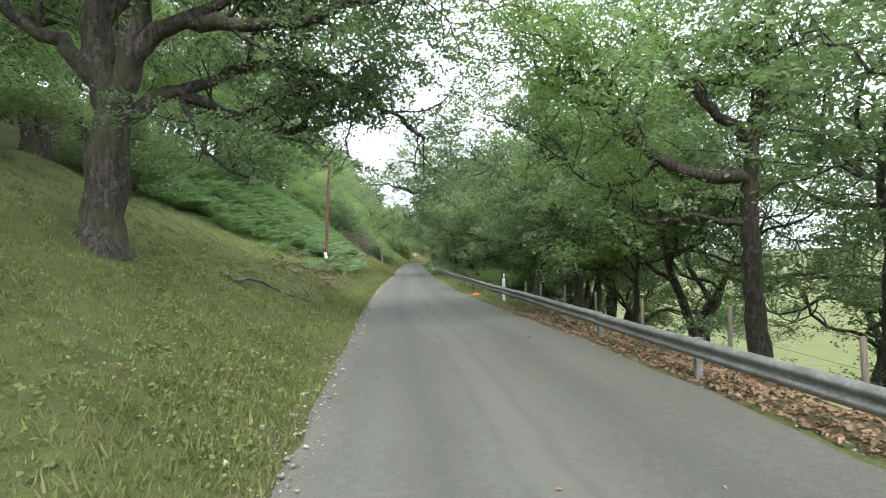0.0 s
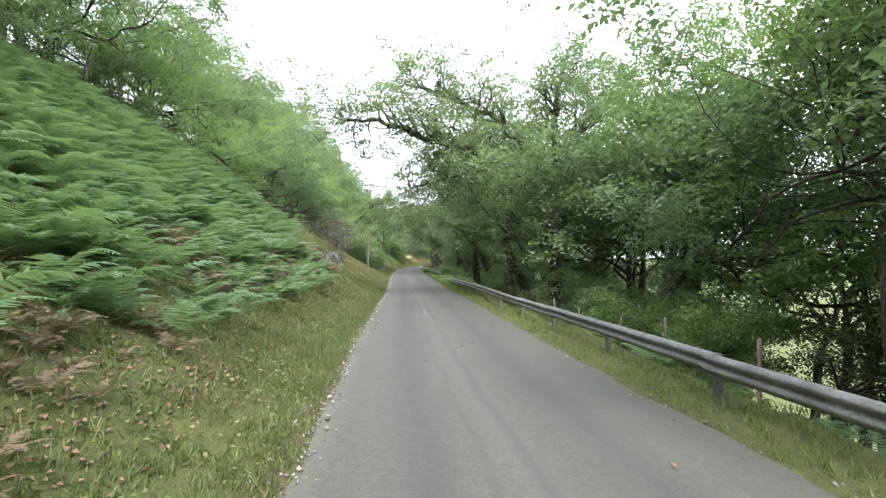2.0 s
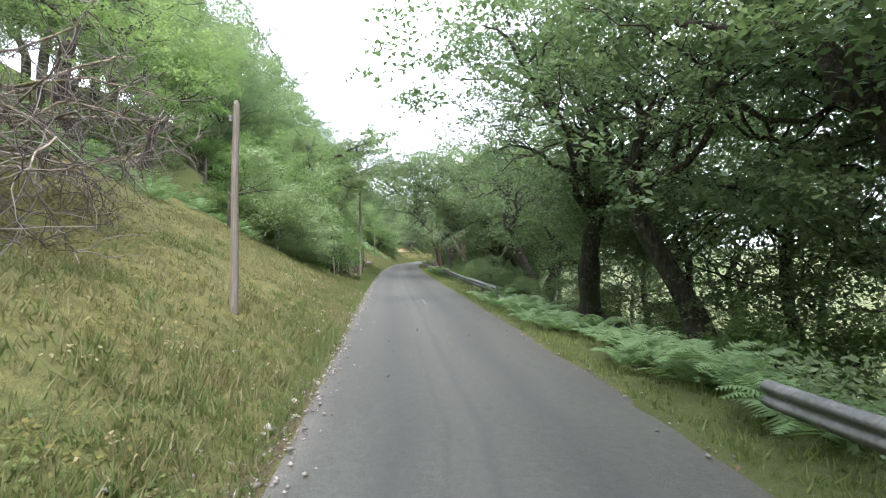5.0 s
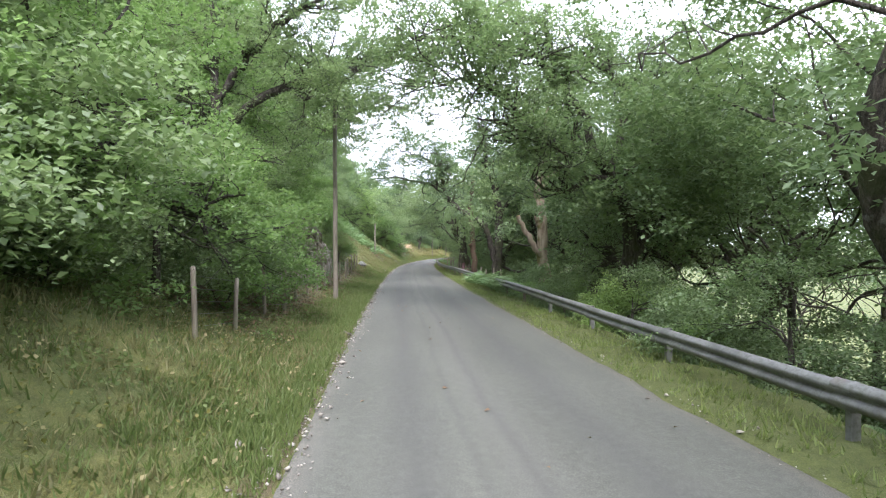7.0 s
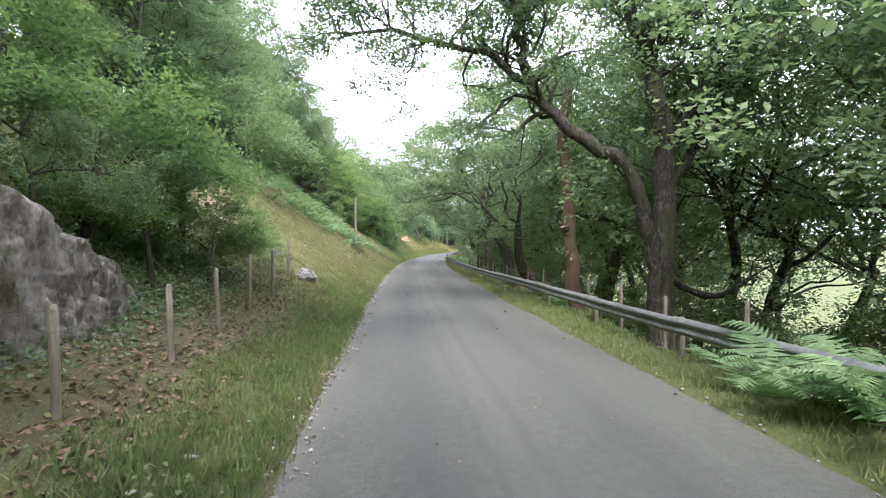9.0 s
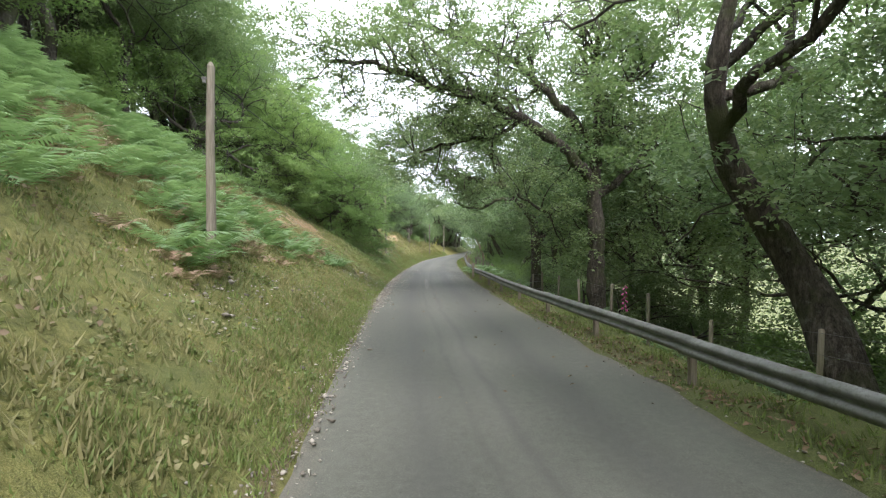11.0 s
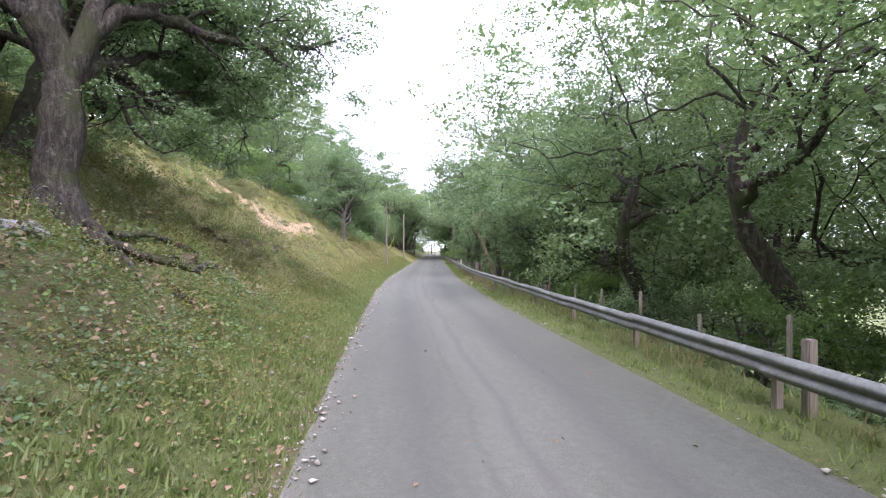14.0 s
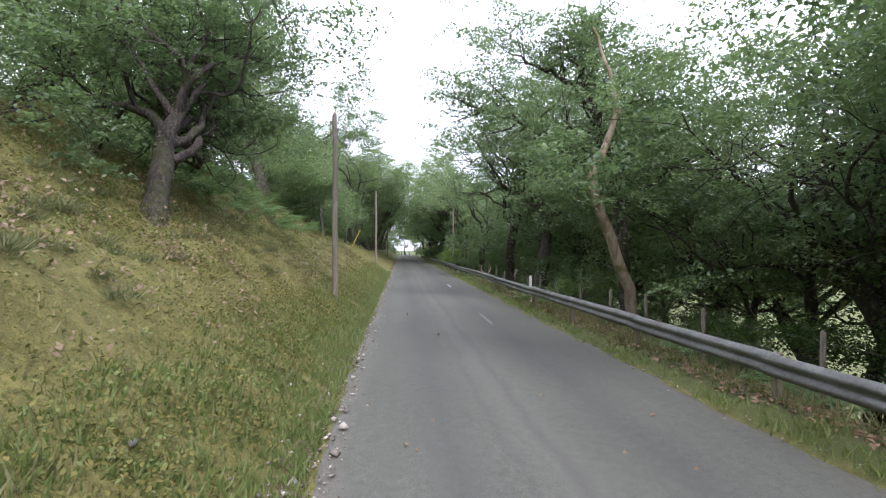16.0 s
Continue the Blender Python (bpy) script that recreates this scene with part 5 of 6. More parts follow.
build_square_post(23.2, 5.1, 1.3, .13, WHITE, "white verge marker post with a black top", black_top=True)
build_square_post(166.9, 4.12, .95, .15, POST_WOOD, "stout old wooden post in front of the rail end", .02)
build_square_post(212.5, 5.15, 1.15, .16, POST_WOOD, "pale wooden post standing behind the guard rail")
build_square_post(228.0, 5.05, 1.05, .1, WHITE, "pale marker post half hidden in bracken")
build_square_post(184.5, 4.95, .95, .14, POST_WOOD, "dark wooden post at a guard rail joint")


# ---------------------------------------------------------------- rocks
def build_rock(y, d, size, seed, label, sink=.25, name="boulder"):
    bm = bmesh.new()
    bmesh.ops.create_icosphere(bm, subdivisions=4, radius=1)
    rng = random.Random(seed)
    off = Vector((rng.uniform(0, 50), rng.uniform(0, 50), 0))
    cuts = [(Vector((rng.uniform(-1, 1), rng.uniform(-1, 1), rng.uniform(-.6, 1))).normalized(), rng.uniform(.45, .8)) for _ in range(9)]
    for v in bm.verts:
        p = v.co.copy()
        for n_, c in cuts:
            e = p.dot(n_) - c
            if e > 0:
                p -= n_ * e * .92
        p += v.co * (.12 * noise.fractal(v.co * 2 + off, 1, 2, 5)) + Vector((0, .06 * noise.noise(v.co * Vector((9, 3, 1)) + off), 0))
        v.co = Vector((p.x * size[0], p.y * size[1], p.z * size[2]))
    me = bpy.data.meshes.new(name)
    bm.to_mesh(me)
    bm.free()
    me.materials.append(ROCK)
    ob = new(name, me)
    ob.location = spot(y, d, size[2] * (.5 - sink))
    ob.rotation_euler = (0, radians(18), rng.uniform(-.3, .3))
    return tagged(ob, label, "rock", "roadside rocks")


build_rock(62.5, -9.3, (.7, .6, .7), 5, "brown-grey rock standing under the oak")
build_rock(64.5, -7.2, (.35, .4, .4), 6, "small grey rock under the dead branches")
build_rock(122.1, -2.9, (.35, .5, .32), 7, "small dark and white rock in the grass")
build_rock(123.5, -4.2, (.3, .4, .2), 8, "small earthy rock on the grassy slope")


def build_rock_wall(plan, tops, base, seed, mat, label, slant=.35, relief=.22, batter=.16):
    """A slaty rock face that follows a line in plan; its back runs into the hill."""
    plan = np.array(plan, float)
    run = np.concatenate([[0], np.cumsum(np.linalg.norm(np.diff(plan, axis=0), axis=1))])
    ns, nz = int(run[-1] / .07), 44
    s = np.linspace(0, run[-1], ns)
    py, pd = np.interp(s, run, plan[:, 0]), np.interp(s, run, plan[:, 1])
    ker = np.ones(5) / 5
    py[2:-2], pd[2:-2] = np.convolve(py, ker, "valid"), np.convolve(pd, ker, "valid")
    ty, td = np.gradient(py), np.gradient(pd)
    ln = np.hypot(ty, td)
    ny_, nd_ = -td / ln, ty / ln
    top = np.interp(s, run, tops) * (1 + .22 * vnoise(s * 2.3, s * 0, seed + 5)) + .12 * vnoise(s * 7, s * 0, seed + 6)
    q = np.linspace(0, 1, nz)
    ss, qq = np.meshgrid(s, q, indexing="ij")
    zz = base + (top[:, None] - base) * qq
    k = ss * 1.9 + zz * slant + .8 * vnoise(ss * .8, zz * .6, seed)
    plates = (k - np.floor(k)) + .5 * ((k * 2.3 + .3) % 1.0) + .25 * ((k * 5.1 + zz * .6) % 1.0)
    plates = plates + .5 * np.floor(3 * (vnoise(ss * 1.1 + zz * .4, zz * .9, seed + 2) + .5)) / 3
    out = relief * (plates - 1.0) + .07 * fbm(ss * 3, zz * 2.2, seed + 3, 4) - batter * (zz - base)
    out = out - .5 * smooth(qq, .9, 1.0)
    yy, dd = py[:, None] + ny_[:, None] * out, pd[:, None] + nd_[:, None] * out
    v = np.stack([line_x(yy) + dd, yy, zz], -1).reshape(-1, 3)
    i = (np.arange(ns - 1)[:, None] * nz + np.arange(nz - 1)[None, :]).ravel()
    f = np.stack([i, i + nz, i + nz + 1, i + 1], -1)
    vb = v.copy()
    vb[:, 0] -= 1.3
    vb[:, 1] += .3
    vb[:, 2] -= .15
    n = len(v)
    rim = [k for k in range(0, nz)] + [k * nz + nz - 1 for k in range(1, ns)] + [(ns - 1) * nz + k for k in range(nz - 2, -1, -1)]
    fr = np.array([(rim[k], rim[k + 1], rim[k + 1] + n, rim[k] + n) for k in range(len(rim) - 1)])
    ob = link("rock_face", np.concatenate([v, vb]), np.concatenate([f, f[:, ::-1] + n, fr]), mat)
    return tagged(ob, label, "rock", "roadside rocks")


build_rock_wall([(109.0, -7.4), (110.7, -6.4), (111.1, -4.4), (111.5, -3.95), (113.4, -3.85), (115.2, -4.5), (116.4, -6.2)], [3.2, 4.0, 3.5, 3.0, 1.9, 1.3, 1.0], .1, 300, CLIFF, "tall mossy grey rock face behind the fence", .8, .22)
build_rock_wall([(101.8, -5.6), (102.6, -4.3), (103.4, -3.95), (105.6, -3.9), (106.6, -4.3), (107.6, -5.6)], [1.4, 1.6, 1.7, 1.65, 1.5, 1.3], .1, 320, CLIFF, "low mossy rock buttress behind the fence", .8, .26)
outcrop = build_rock_wall([(53.6, -5.1), (54.0, -4.52), (54.6, -4.4), (56.3, -4.33), (56.8, -4.5), (57.0, -5.1)], [2.1, 2.4, 2.5, 2.45, 2.3, 2.0], 1.1, 340, ROCK, "grey slate outcrop with upright plates in the bank", .5, .27)
outlier = build_rock_wall([(57.3, -5.0), (57.6, -4.36), (58.6, -4.24), (60.2, -4.22), (60.6, -4.9)], [2.3, 2.55, 2.5, 2.15, 1.75], .9, 360, ROCK, "smaller pale slate outcrop in the turf", .5, .22)

def add_plates(face, line, count, base, tall, seed):
    """Upright slabs of slate standing out of a rock face."""
    rng = random.Random(seed)
    ys, ds = [p[0] for p in line], [p[1] for p in line]
    for k in range(count):
        q = (k + rng.uniform(.2, .8)) / count
        y = ys[0] + (ys[-1] - ys[0]) * q
        d = float(np.interp(y, ys, ds))
        h, w, th = tall * rng.uniform(.6, 1.1), rng.uniform(.22, .5), rng.uniform(.10, .22)
        bm = bmesh.new()
        bmesh.ops.create_cube(bm, size=1)
        bmesh.ops.subdivide_edges(bm, edges=bm.edges[:], cuts=2, use_grid_fill=True)
        for v in bm.verts:
            top = v.co.z + .5
            v.co.x *= th * (1 - .35 * top)
            v.co.y = v.co.y * w * (1 - .45 * top * rng.uniform(.6, 1.2)) + .10 * top
            v.co.z *= h
            v.co += Vector((rng.uniform(-.03, .03), rng.uniform(-.03, .03), rng.uniform(-.05, .05)))
        turn = Matrix.Translation((line_x(y) + d + rng.uniform(-.04, .10), y, base + h * .5 - .1 + rng.uniform(-.1, .25))) @ Euler((radians(rng.uniform(-14, 22)), radians(-14), radians(rng.uniform(-16, 16)))).to_matrix().to_4x4()
        bmesh.ops.transform(bm, matrix=turn, verts=bm.verts)
        part("slate_plate", bm, ROCK, face)


def _earth(nt, bsdf):
    n1 = noise_node(nt, 5, 8, .7, coords(nt))
    n2 = noise_node(nt, 22, 5, .7, coords(nt), 3)
    c = ramp(nt, n1, [(.3, (.035, .026, .018)), (.5, (.10, .072, .046)), (.72, (.22, .165, .11))])
    c = blend(nt, ramp(nt, n2, [(.5, (0, 0, 0)), (.66, (.7, .7, .7))]), c, (.10, .10, .035))
    nt.links.new(c, bsdf.inputs["Base Color"])
    bump(nt, bsdf, n2, 1.0, .06)


add_plates(outcrop, [(54.1, -4.42), (55.4, -4.28), (56.7, -4.4)], 11, 1.15, .85, 61)
add_plates(outlier, [(57.7, -4.28), (58.8, -4.16), (60.3, -4.2)], 9, 1.0, .75, 62)
EARTH = material("crumbling_earth", _earth, .95)


def build_ledge(line, tall, seed, label):
    """A crumbled step of earth under a lip of turf, along a line of the bank."""
    z0 = [float(height(y, d)) for y, d in line]
    tops = [z + .62 * tall * (.25 if k in (0, len(line) - 1) else 1) for k, z in enumerate(z0)]
    ob = build_rock_wall(line, tops, min(z0) - .15, seed, EARTH, label, .3, .07, -.12)
    ob.name = "earth_ledge"
    return tagged(ob, label, "earth bank")


build_ledge([(187.0, -4.3), (187.4, -3.85), (188.0, -3.5), (188.7, -3.3), (189.4, -3.7)], .22, 380, "dark eroded earth ledge among the roots of the oak")
build_ledge([(193.3, -5.1), (193.7, -4.6), (194.4, -4.15), (195.6, -3.9), (196.9, -3.8), (198.4, -3.95)], .26, 390, "long low earth ledge under the yellow-green turf")
build_ledge([(199.4, -6.6), (200.4, -6.1), (201.8, -6.0), (203.2, -6.3), (204.0, -6.9)], .2, 395, "orange earth edge of the slipped bank")
build_ledge([(41.0, -4.0), (42.0, -3.7), (44.0, -3.75), (46.0, -4.0), (48.0, -4.3), (50.0, -4.5), (51.5, -4.7)], .3, 415, "ragged earth edge beneath the bracken")
build_rock(186.2, -4.4, (.34, .5, .16), 31, "flat grey slab lying under the oak", .1)
build_rock(186.7, -4.5, (.22, .3, .14), 32, "small grey slab beside a larger one", .1)


# ---------------------------------------------------------------- dead wood
def build_limb_set(name, lines, mat, label, category, cut_at=()):
    root = new(name)
    o = np.array(lines[0][0][0], float)
    root.location = o
    for k, (pts, r0, r1) in enumerate(lines):
        pts = np.array(pts, float) - o
        t = np.linspace(0, len(pts) - 1, 3 * len(pts))
        fine = np.stack([np.interp(t, np.arange(len(pts)), pts[:, c]) for c in range(3)], -1)
        fine[1:-1] += .025 * np.random.default_rng(k + 3).normal(size=(len(fine) - 2, 3))
        v, f = tube(fine, np.linspace(r0, r1, len(fine)), 10)
        link("trunk" if k == 0 else "limb", v, f, mat, root, smooth_shade=True)
        if k in cut_at:
            w = Vector(fine[-1] - fine[-2]).normalized()
            bm = bmesh.new()
            bmesh.ops.create_cone(bm, cap_ends=True, segments=10, radius1=r1 * .97, radius2=r1 * .93, depth=.03,
                                  matrix=Matrix.Translation(Vector(fine[-1]) + w * .004) @ w.to_track_quat("Z", "Y").to_matrix().to_4x4())
            part("sawn_end", bm, SAWN, root, "pale sawn end of the limb")
    return tagged(root, label, category)


def at(y, d, z):
    return (float(line_x(y)) + d, y, z)


def lie(y, d, up):
    return tuple(spot(y, d, up))


build_limb_set("dead_tree", [
    ([at(106, 7.3, -1.3), at(106, 7.25, .6), at(106.1, 7.1, 2.1), at(106.0, 7.15, 3.8), at(106.1, 6.95, 5.0), at(106, 7.1, 6.2)], .34, .15),
    ([at(106, 7.1, 1.7), at(106, 6.7, 2.3), at(106.1, 6.3, 3.0), at(106.1, 5.95, 3.75)], .17, .10),
    ([at(106, 7.05, 5.0), at(106.1, 7.7, 5.9), at(106, 8.6, 6.1), at(106.2, 9.3, 6.6), at(106, 10.4, 6.5)], .13, .05),
    ([at(106, 7.1, 6.1), at(106, 7.4, 7.2), at(106.1, 7.3, 8.3), at(106, 7.5, 9.4)], .12, .04),
    ([at(106, 7.0, 3.2), at(106, 6.9, 3.5), at(105.9, 6.8, 3.7)], .13, .11),
], DEADWOOD, "bleached dead tree with sawn-off limbs and moss", "dead tree", (1, 4))
roots = build_limb_set("oak_roots", [
    ([lie(187.7, -4.4, .12), lie(187.6, -4.0, .12), lie(187.9, -3.6, .10), lie(188.3, -3.3, .05), lie(188.9, -3.1, .02)], .08, .03),
    ([lie(187.6, -4.2, .10), lie(187.2, -3.9, .10), lie(187.1, -3.6, .05), lie(187.4, -3.2, .0)], .06, .02),
    ([lie(187.9, -4.2, .10), lie(188.5, -3.9, .12), lie(189.1, -3.6, .08), lie(189.7, -3.5, .0)], .07, .02),
], BARK, "exposed grey roots of the oak on the eroded bank", "roots")
for r in roots.children:
    r.name = "root"
build_limb_set("pruned_tree", [
    ([at(124, 6.4, -1), at(124, 6.3, 1), at(124, 6.15, 2.5), at(124, 6.1, 4.2), at(124.2, 6.0, 6.0), at(124, 6.2, 8)], .27, .16),
    ([at(124, 6.2, 2.2), at(123.9, 6.0, 2.5), at(123.8, 5.9, 2.62)], .15, .14),
], wood("red_bark", (.075, .045, .032), (.20, .13, .095), .4), "reddish-brown trunk with a freshly sawn limb", "tree", (1,))
build_limb_set("dead_tree", [
    ([at(224.7, 8.0, -1.5), at(224.7, 7.8, .3), at(224.6, 7.1, 2.0), at(224.5, 6.4, 3.5), at(224.5, 6.25, 4.3), at(224.6, 6.9, 5.6), at(224.6, 7.3, 6.8), at(224.7, 6.8, 8.2), at(224.6, 6.3, 9.2)], .22, .05),
    ([at(224.5, 6.3, 4.2), at(224.5, 6.2, 4.8), at(224.6, 6.35, 5.3)], .12, .05),
], DEADWOOD, "crooked bleached dead tree rising behind the rail", "dead tree")
build_limb_set("fallen_branch", [
    ([lie(12.8, -4.15, .10), lie(13.4, -3.95, .12), lie(14.0, -3.85, .16), lie(14.8, -3.55, .12), lie(15.2, -3.1, .05), lie(16.0, -2.85, .05), lie(16.9, -2.62, .05)], .055, .04),
    ([lie(16.9, -2.65, .04), lie(17.0, -2.72, .28), lie(17.1, -2.62, .55), lie(17.2, -2.40, .80)], .028, .010),
    ([lie(17.0, -2.72, .28), lie(17.1, -3.0, .42), lie(17.2, -3.1, .80), lie(17.3, -2.95, 1.15)], .024, .008),
], FALLEN, "crooked mossy fallen oak branch lying on the grass", "branch")
build_limb_set("fallen_branch", [
    ([lie(240.0, 5.6, .0), lie(240.3, 5.5, .5), lie(240.5, 5.8, 1.0), lie(240.6, 5.6, 1.4)], .05, .02),
    ([lie(240.3, 5.5, .5), lie(240.5, 5.1, .8), lie(240.6, 5.0, 1.2)], .035, .012),
    ([lie(240.2, 5.6, .2), lie(240.9, 6.1, .6), lie(241.3, 6.6, .7)], .04, .015),
], DEADWOOD, "bleached forked branch leaning behind the guard rail", "branch")
build_limb_set("exposed_root", [
    ([lie(187.4, -4.3, .1), lie(187.9, -3.8, .03), lie(188.6, -3.4, .0), lie(189.6, -3.2, .02), lie(190.4, -2.9, -.02)], .10, .03),
    ([lie(187.5, -3.9, .08), lie(187.2, -3.4, .01), lie(187.6, -2.9, .0), lie(188.2, -2.5, -.02)], .09, .03),
    ([lie(188.4, -3.5, .02), lie(189.0, -3.9, .04), lie(190.0, -4.0, .0)], .06, .02),
], BARK, "dark oak roots bared on the shaded bank", "roots")
build_limb_set("fallen_branch", [
    ([lie(178.2, -3.6, .04), lie(178.9, -3.1, .05), lie(179.2, -2.7, .03), lie(179.9, -2.4, .04)], .035, .015),
], DEADWOOD, "bare stick lying on the leafy bank", "branch")
build_limb_set("fallen_branch", [
    ([lie(14.2, -2.16, .03), lie(14.8, -1.85, .04), lie(15.4, -1.55, .03)], .018, .010),
], DEADWOOD, "thin broken stick lying on the verge", "branch")


def build_brash():
    """A tangle of grey brushwood hanging from the bank."""
    rng = np.random.default_rng(8)
    root = new("brushwood_pile")
    o = spot(67.5, -5.4)
    root.location = o
    fine = Soup()

    def shoot(p, w, steps, step, bend_, sink):
        pts = [p]
        for q in range(steps):
            w = w + rng.normal(size=3) * bend_
            w[2] -= sink
            w /= np.linalg.norm(w)
            pts.append(pts[-1] + w * step)
        return np.array(pts)

    for k in range(26):
        p = np.array(spot(float(rng.uniform(63.5, 70.5)), float(rng.uniform(-8.4, -6.2)), float(rng.uniform(.3, 1.6))))
        w = np.array([rng.uniform(.4, 1.2), rng.uniform(-.9, .9), rng.uniform(-.3, .55)])
        line = shoot(p, w / np.linalg.norm(w), 11, .32, .24, .05)
        v, f = tube(line - np.array(o), np.linspace(rng.uniform(.022, .05), .008, 12), 5)
        link("branch", v, f, FALLEN if k % 2 else DEADWOOD, root)
        # twigs off every branch
        for q in range(2, 12):
            for again in range(5):
                w = rng.normal(size=3)
                w /= np.linalg.norm(w)
                twig = shoot(line[q], w, 5, rng.uniform(.12, .24), .3, .06)
                v, f = tube(twig - np.array(o), np.linspace(.011, .004, 6), 3)
                fine.add(v, f)
    v, f = fine.get()
    tagged(link("twig_tangle", v, f, TWIG, root), kind="stuff")
    return tagged(root, "tangled pile of grey dead brushwood on the bank", "brushwood")


build_brash()


# ---------------------------------------------------------------- bracken, grass, litter, stones
def fern_clump(rng, fronds=7, size=1.0):
    """Arching fronds, each a stalk with two rows of narrow drooping leaflets that shorten towards the tip."""
    vs, fs, n = [], [], 0
    steps = 21
    for k in range(fronds):
        a = 2 * math.pi * (k + rng.uniform(-.3, .3)) / fronds
        ln = size * rng.uniform(.75, 1.25)
        rise = rng.uniform(.7, 1.35)
        t = np.linspace(0, 1, steps)
        up = ln * rise * (t * 1.2 - .78 * t * t)
        sway = ln * rng.uniform(-.15, .15) * t * t
        ca, sa = math.cos(a), math.sin(a)
        spine = np.stack([ca * ln * .85 * t - sa * sway, sa * ln * .85 * t + ca * sway, up], -1)
        side = np.array([-sa, ca, 0])
        roll = rng.uniform(-.35, .35)
        for q in range(4, steps):
            half = (ln * .27 * (1 - ((q - 4) / (steps - 4))) ** .8 + .02) * rng.uniform(.85, 1.15)
            fwd = spine[q] - spine[q - 1]
            fwd = fwd / np.linalg.norm(fwd)
            for sgn in (-1, 1):
                tip = spine[q] + side * sgn * half + fwd * half * .42 + np.array([0, 0, half * (sgn * roll - rng.uniform(.1, .4))])
                wd = fwd * ln * .022
                vs += [spine[q] - wd, tip, spine[q] + wd]
                fs.append((n, n + 1, n + 2))
                n += 3
    return np.array(vs), np.array(fs)


_frng = np.random.default_rng(77)
FERNS = [fern_clump(_frng, 7) for _ in range(6)]


def scatter_fern(name, places, mat, label, lo=.7, hi=1.2):
    rng = np.random.default_rng(len(places) + 1)
    soup = Soup()
    for y, d in places:
        v, f = FERNS[rng.integers(6)]
        a, s = rng.uniform(0, 6.28), rng.uniform(lo, hi)
        c, sn = math.cos(a), math.sin(a)
        p = v * s
        p = np.stack([p[:, 0] * c - p[:, 1] * sn, p[:, 0] * sn + p[:, 1] * c, p[:, 2]], -1)
        soup.add(p + np.array(spot(float(y), float(d), -.03)), f)
    v, f = soup.get()
    return tagged(link(name, v, f, mat), label, "ferns", kind="stuff")


def field(rng, n, y0, y1, d0, d1, thin=None):
    out = []
    for y, d in zip(rng.uniform(y0, y1, n), rng.uniform(d0, d1, n)):
        if thin is None or rng.uniform() < thin(y, d):
            out.append((y, d))
    return out


_p = np.random.default_rng(31)
scatter_fern("bracken_bank", field(_p, 3000, 22, 57.5, -14, -3.0, lambda y, d: (1 if d < -5.2 - .45 * (29 - y) else .05) if y < 29 else 1 if d < -4.1 - .7 * math.sin(y * .8) - 1.2 * (y > 46) - 2.0 * (y > 50.5) - 1.5 * (y > 54) else (.3 if y < 46 else 0)), FERN, "bright green bracken covering the steep bank", .6, 1.05)
scatter_fern("bracken_fringe", field(_p, 16, 26.5, 30, -5.0, -3.2), FERN, "low green bracken at the pole's foot", .3, .55)
scatter_fern("dead_bracken", field(_p, 150, 20.5, 31, -5.2, -2.5), FERN_DEAD, "brown withered bracken round the pole's foot", .18, .42)
scatter_fern("dead_bracken", field(_p, 260, 33, 52, -4.9, -3.3), FERN_DEAD, "brown withered bracken at the bank's foot", .25, .55)
scatter_fern("bracken_upper", field(_p, 120, 60, 90, -13, -8), FERN, "scattered bracken high on the bank", .6, 1.0)
scatter_fern("bracken_upper", field(_p, 60, 82, 90, -9, -6.5, lambda y, d: .6), FERN, "bracken below the bushes on the bank", .5, .9)
scatter_fern("bracken_slope", field(_p, 520, 140, 154, -12, -3.4, lambda y, d: .85 if (y * .6 + d) % 4 > 1.6 else .1), FERN, "clumps of bracken on the dry grassy slope", .6, 1.0)
scatter_fern("bracken_slope", field(_p, 130, 150, 159, -7.2, -2.7, lambda y, d: .9 if vnoise(y * .6, d * .9, 44) > .02 else .06), FERN, "clumps of bracken on the dry grassy slope", .4, .75)
scatter_fern("dead_bracken", field(_p, 150, 142, 158, -7.5, -3.2), FERN_DEAD, "brown withered bracken between green clumps", .25, .5)
scatter_fern("bracken_top", field(_p, 150, 152, 172, -11.5, -8.2), FERN, "bracken fringe along the top of the bare slope", .5, .9)
scatter_fern("bracken_slope", field(_p, 60, 124, 140, -12, -7), FERN, "clumps of bracken above the scree", .5, .9)
scatter_fern("bracken_far_bank", field(_p, 260, 226, 262, -11, -5.5), FERN, "light green bracken on the far bank", .6, 1.0)
scatter_fern("bracken_verge", field(_p, 230, 63, 80, 4.2, 9.0), FERN, "green bracken crowding the lane's edge", .6, 1.0)
scatter_fern("bracken_understorey", field(_p, 420, 80, 262, 6.0, 11.0), FERN, "bracken under the valley-side trees", .5, .9)
scatter_fern("bracken_understorey", field(_p, 60, 30, 62, 6.0, 10.0), FERN, "bracken under the valley-side trees", .5, .9)


def build_fern(seed):
    rng = np.random.default_rng(seed)
    root = new("bracken_fern")
    for k in range(7):
        v, f = fern_clump(rng, 1)
        a = 2 * math.pi * k / 7
        c, s = math.cos(a), math.sin(a)
        v = np.stack([v[:, 0] * c - v[:, 1] * s, v[:, 0] * s + v[:, 1] * c, v[:, 2]], -1)
        link("frond", v, f, FERN, root)
    return root


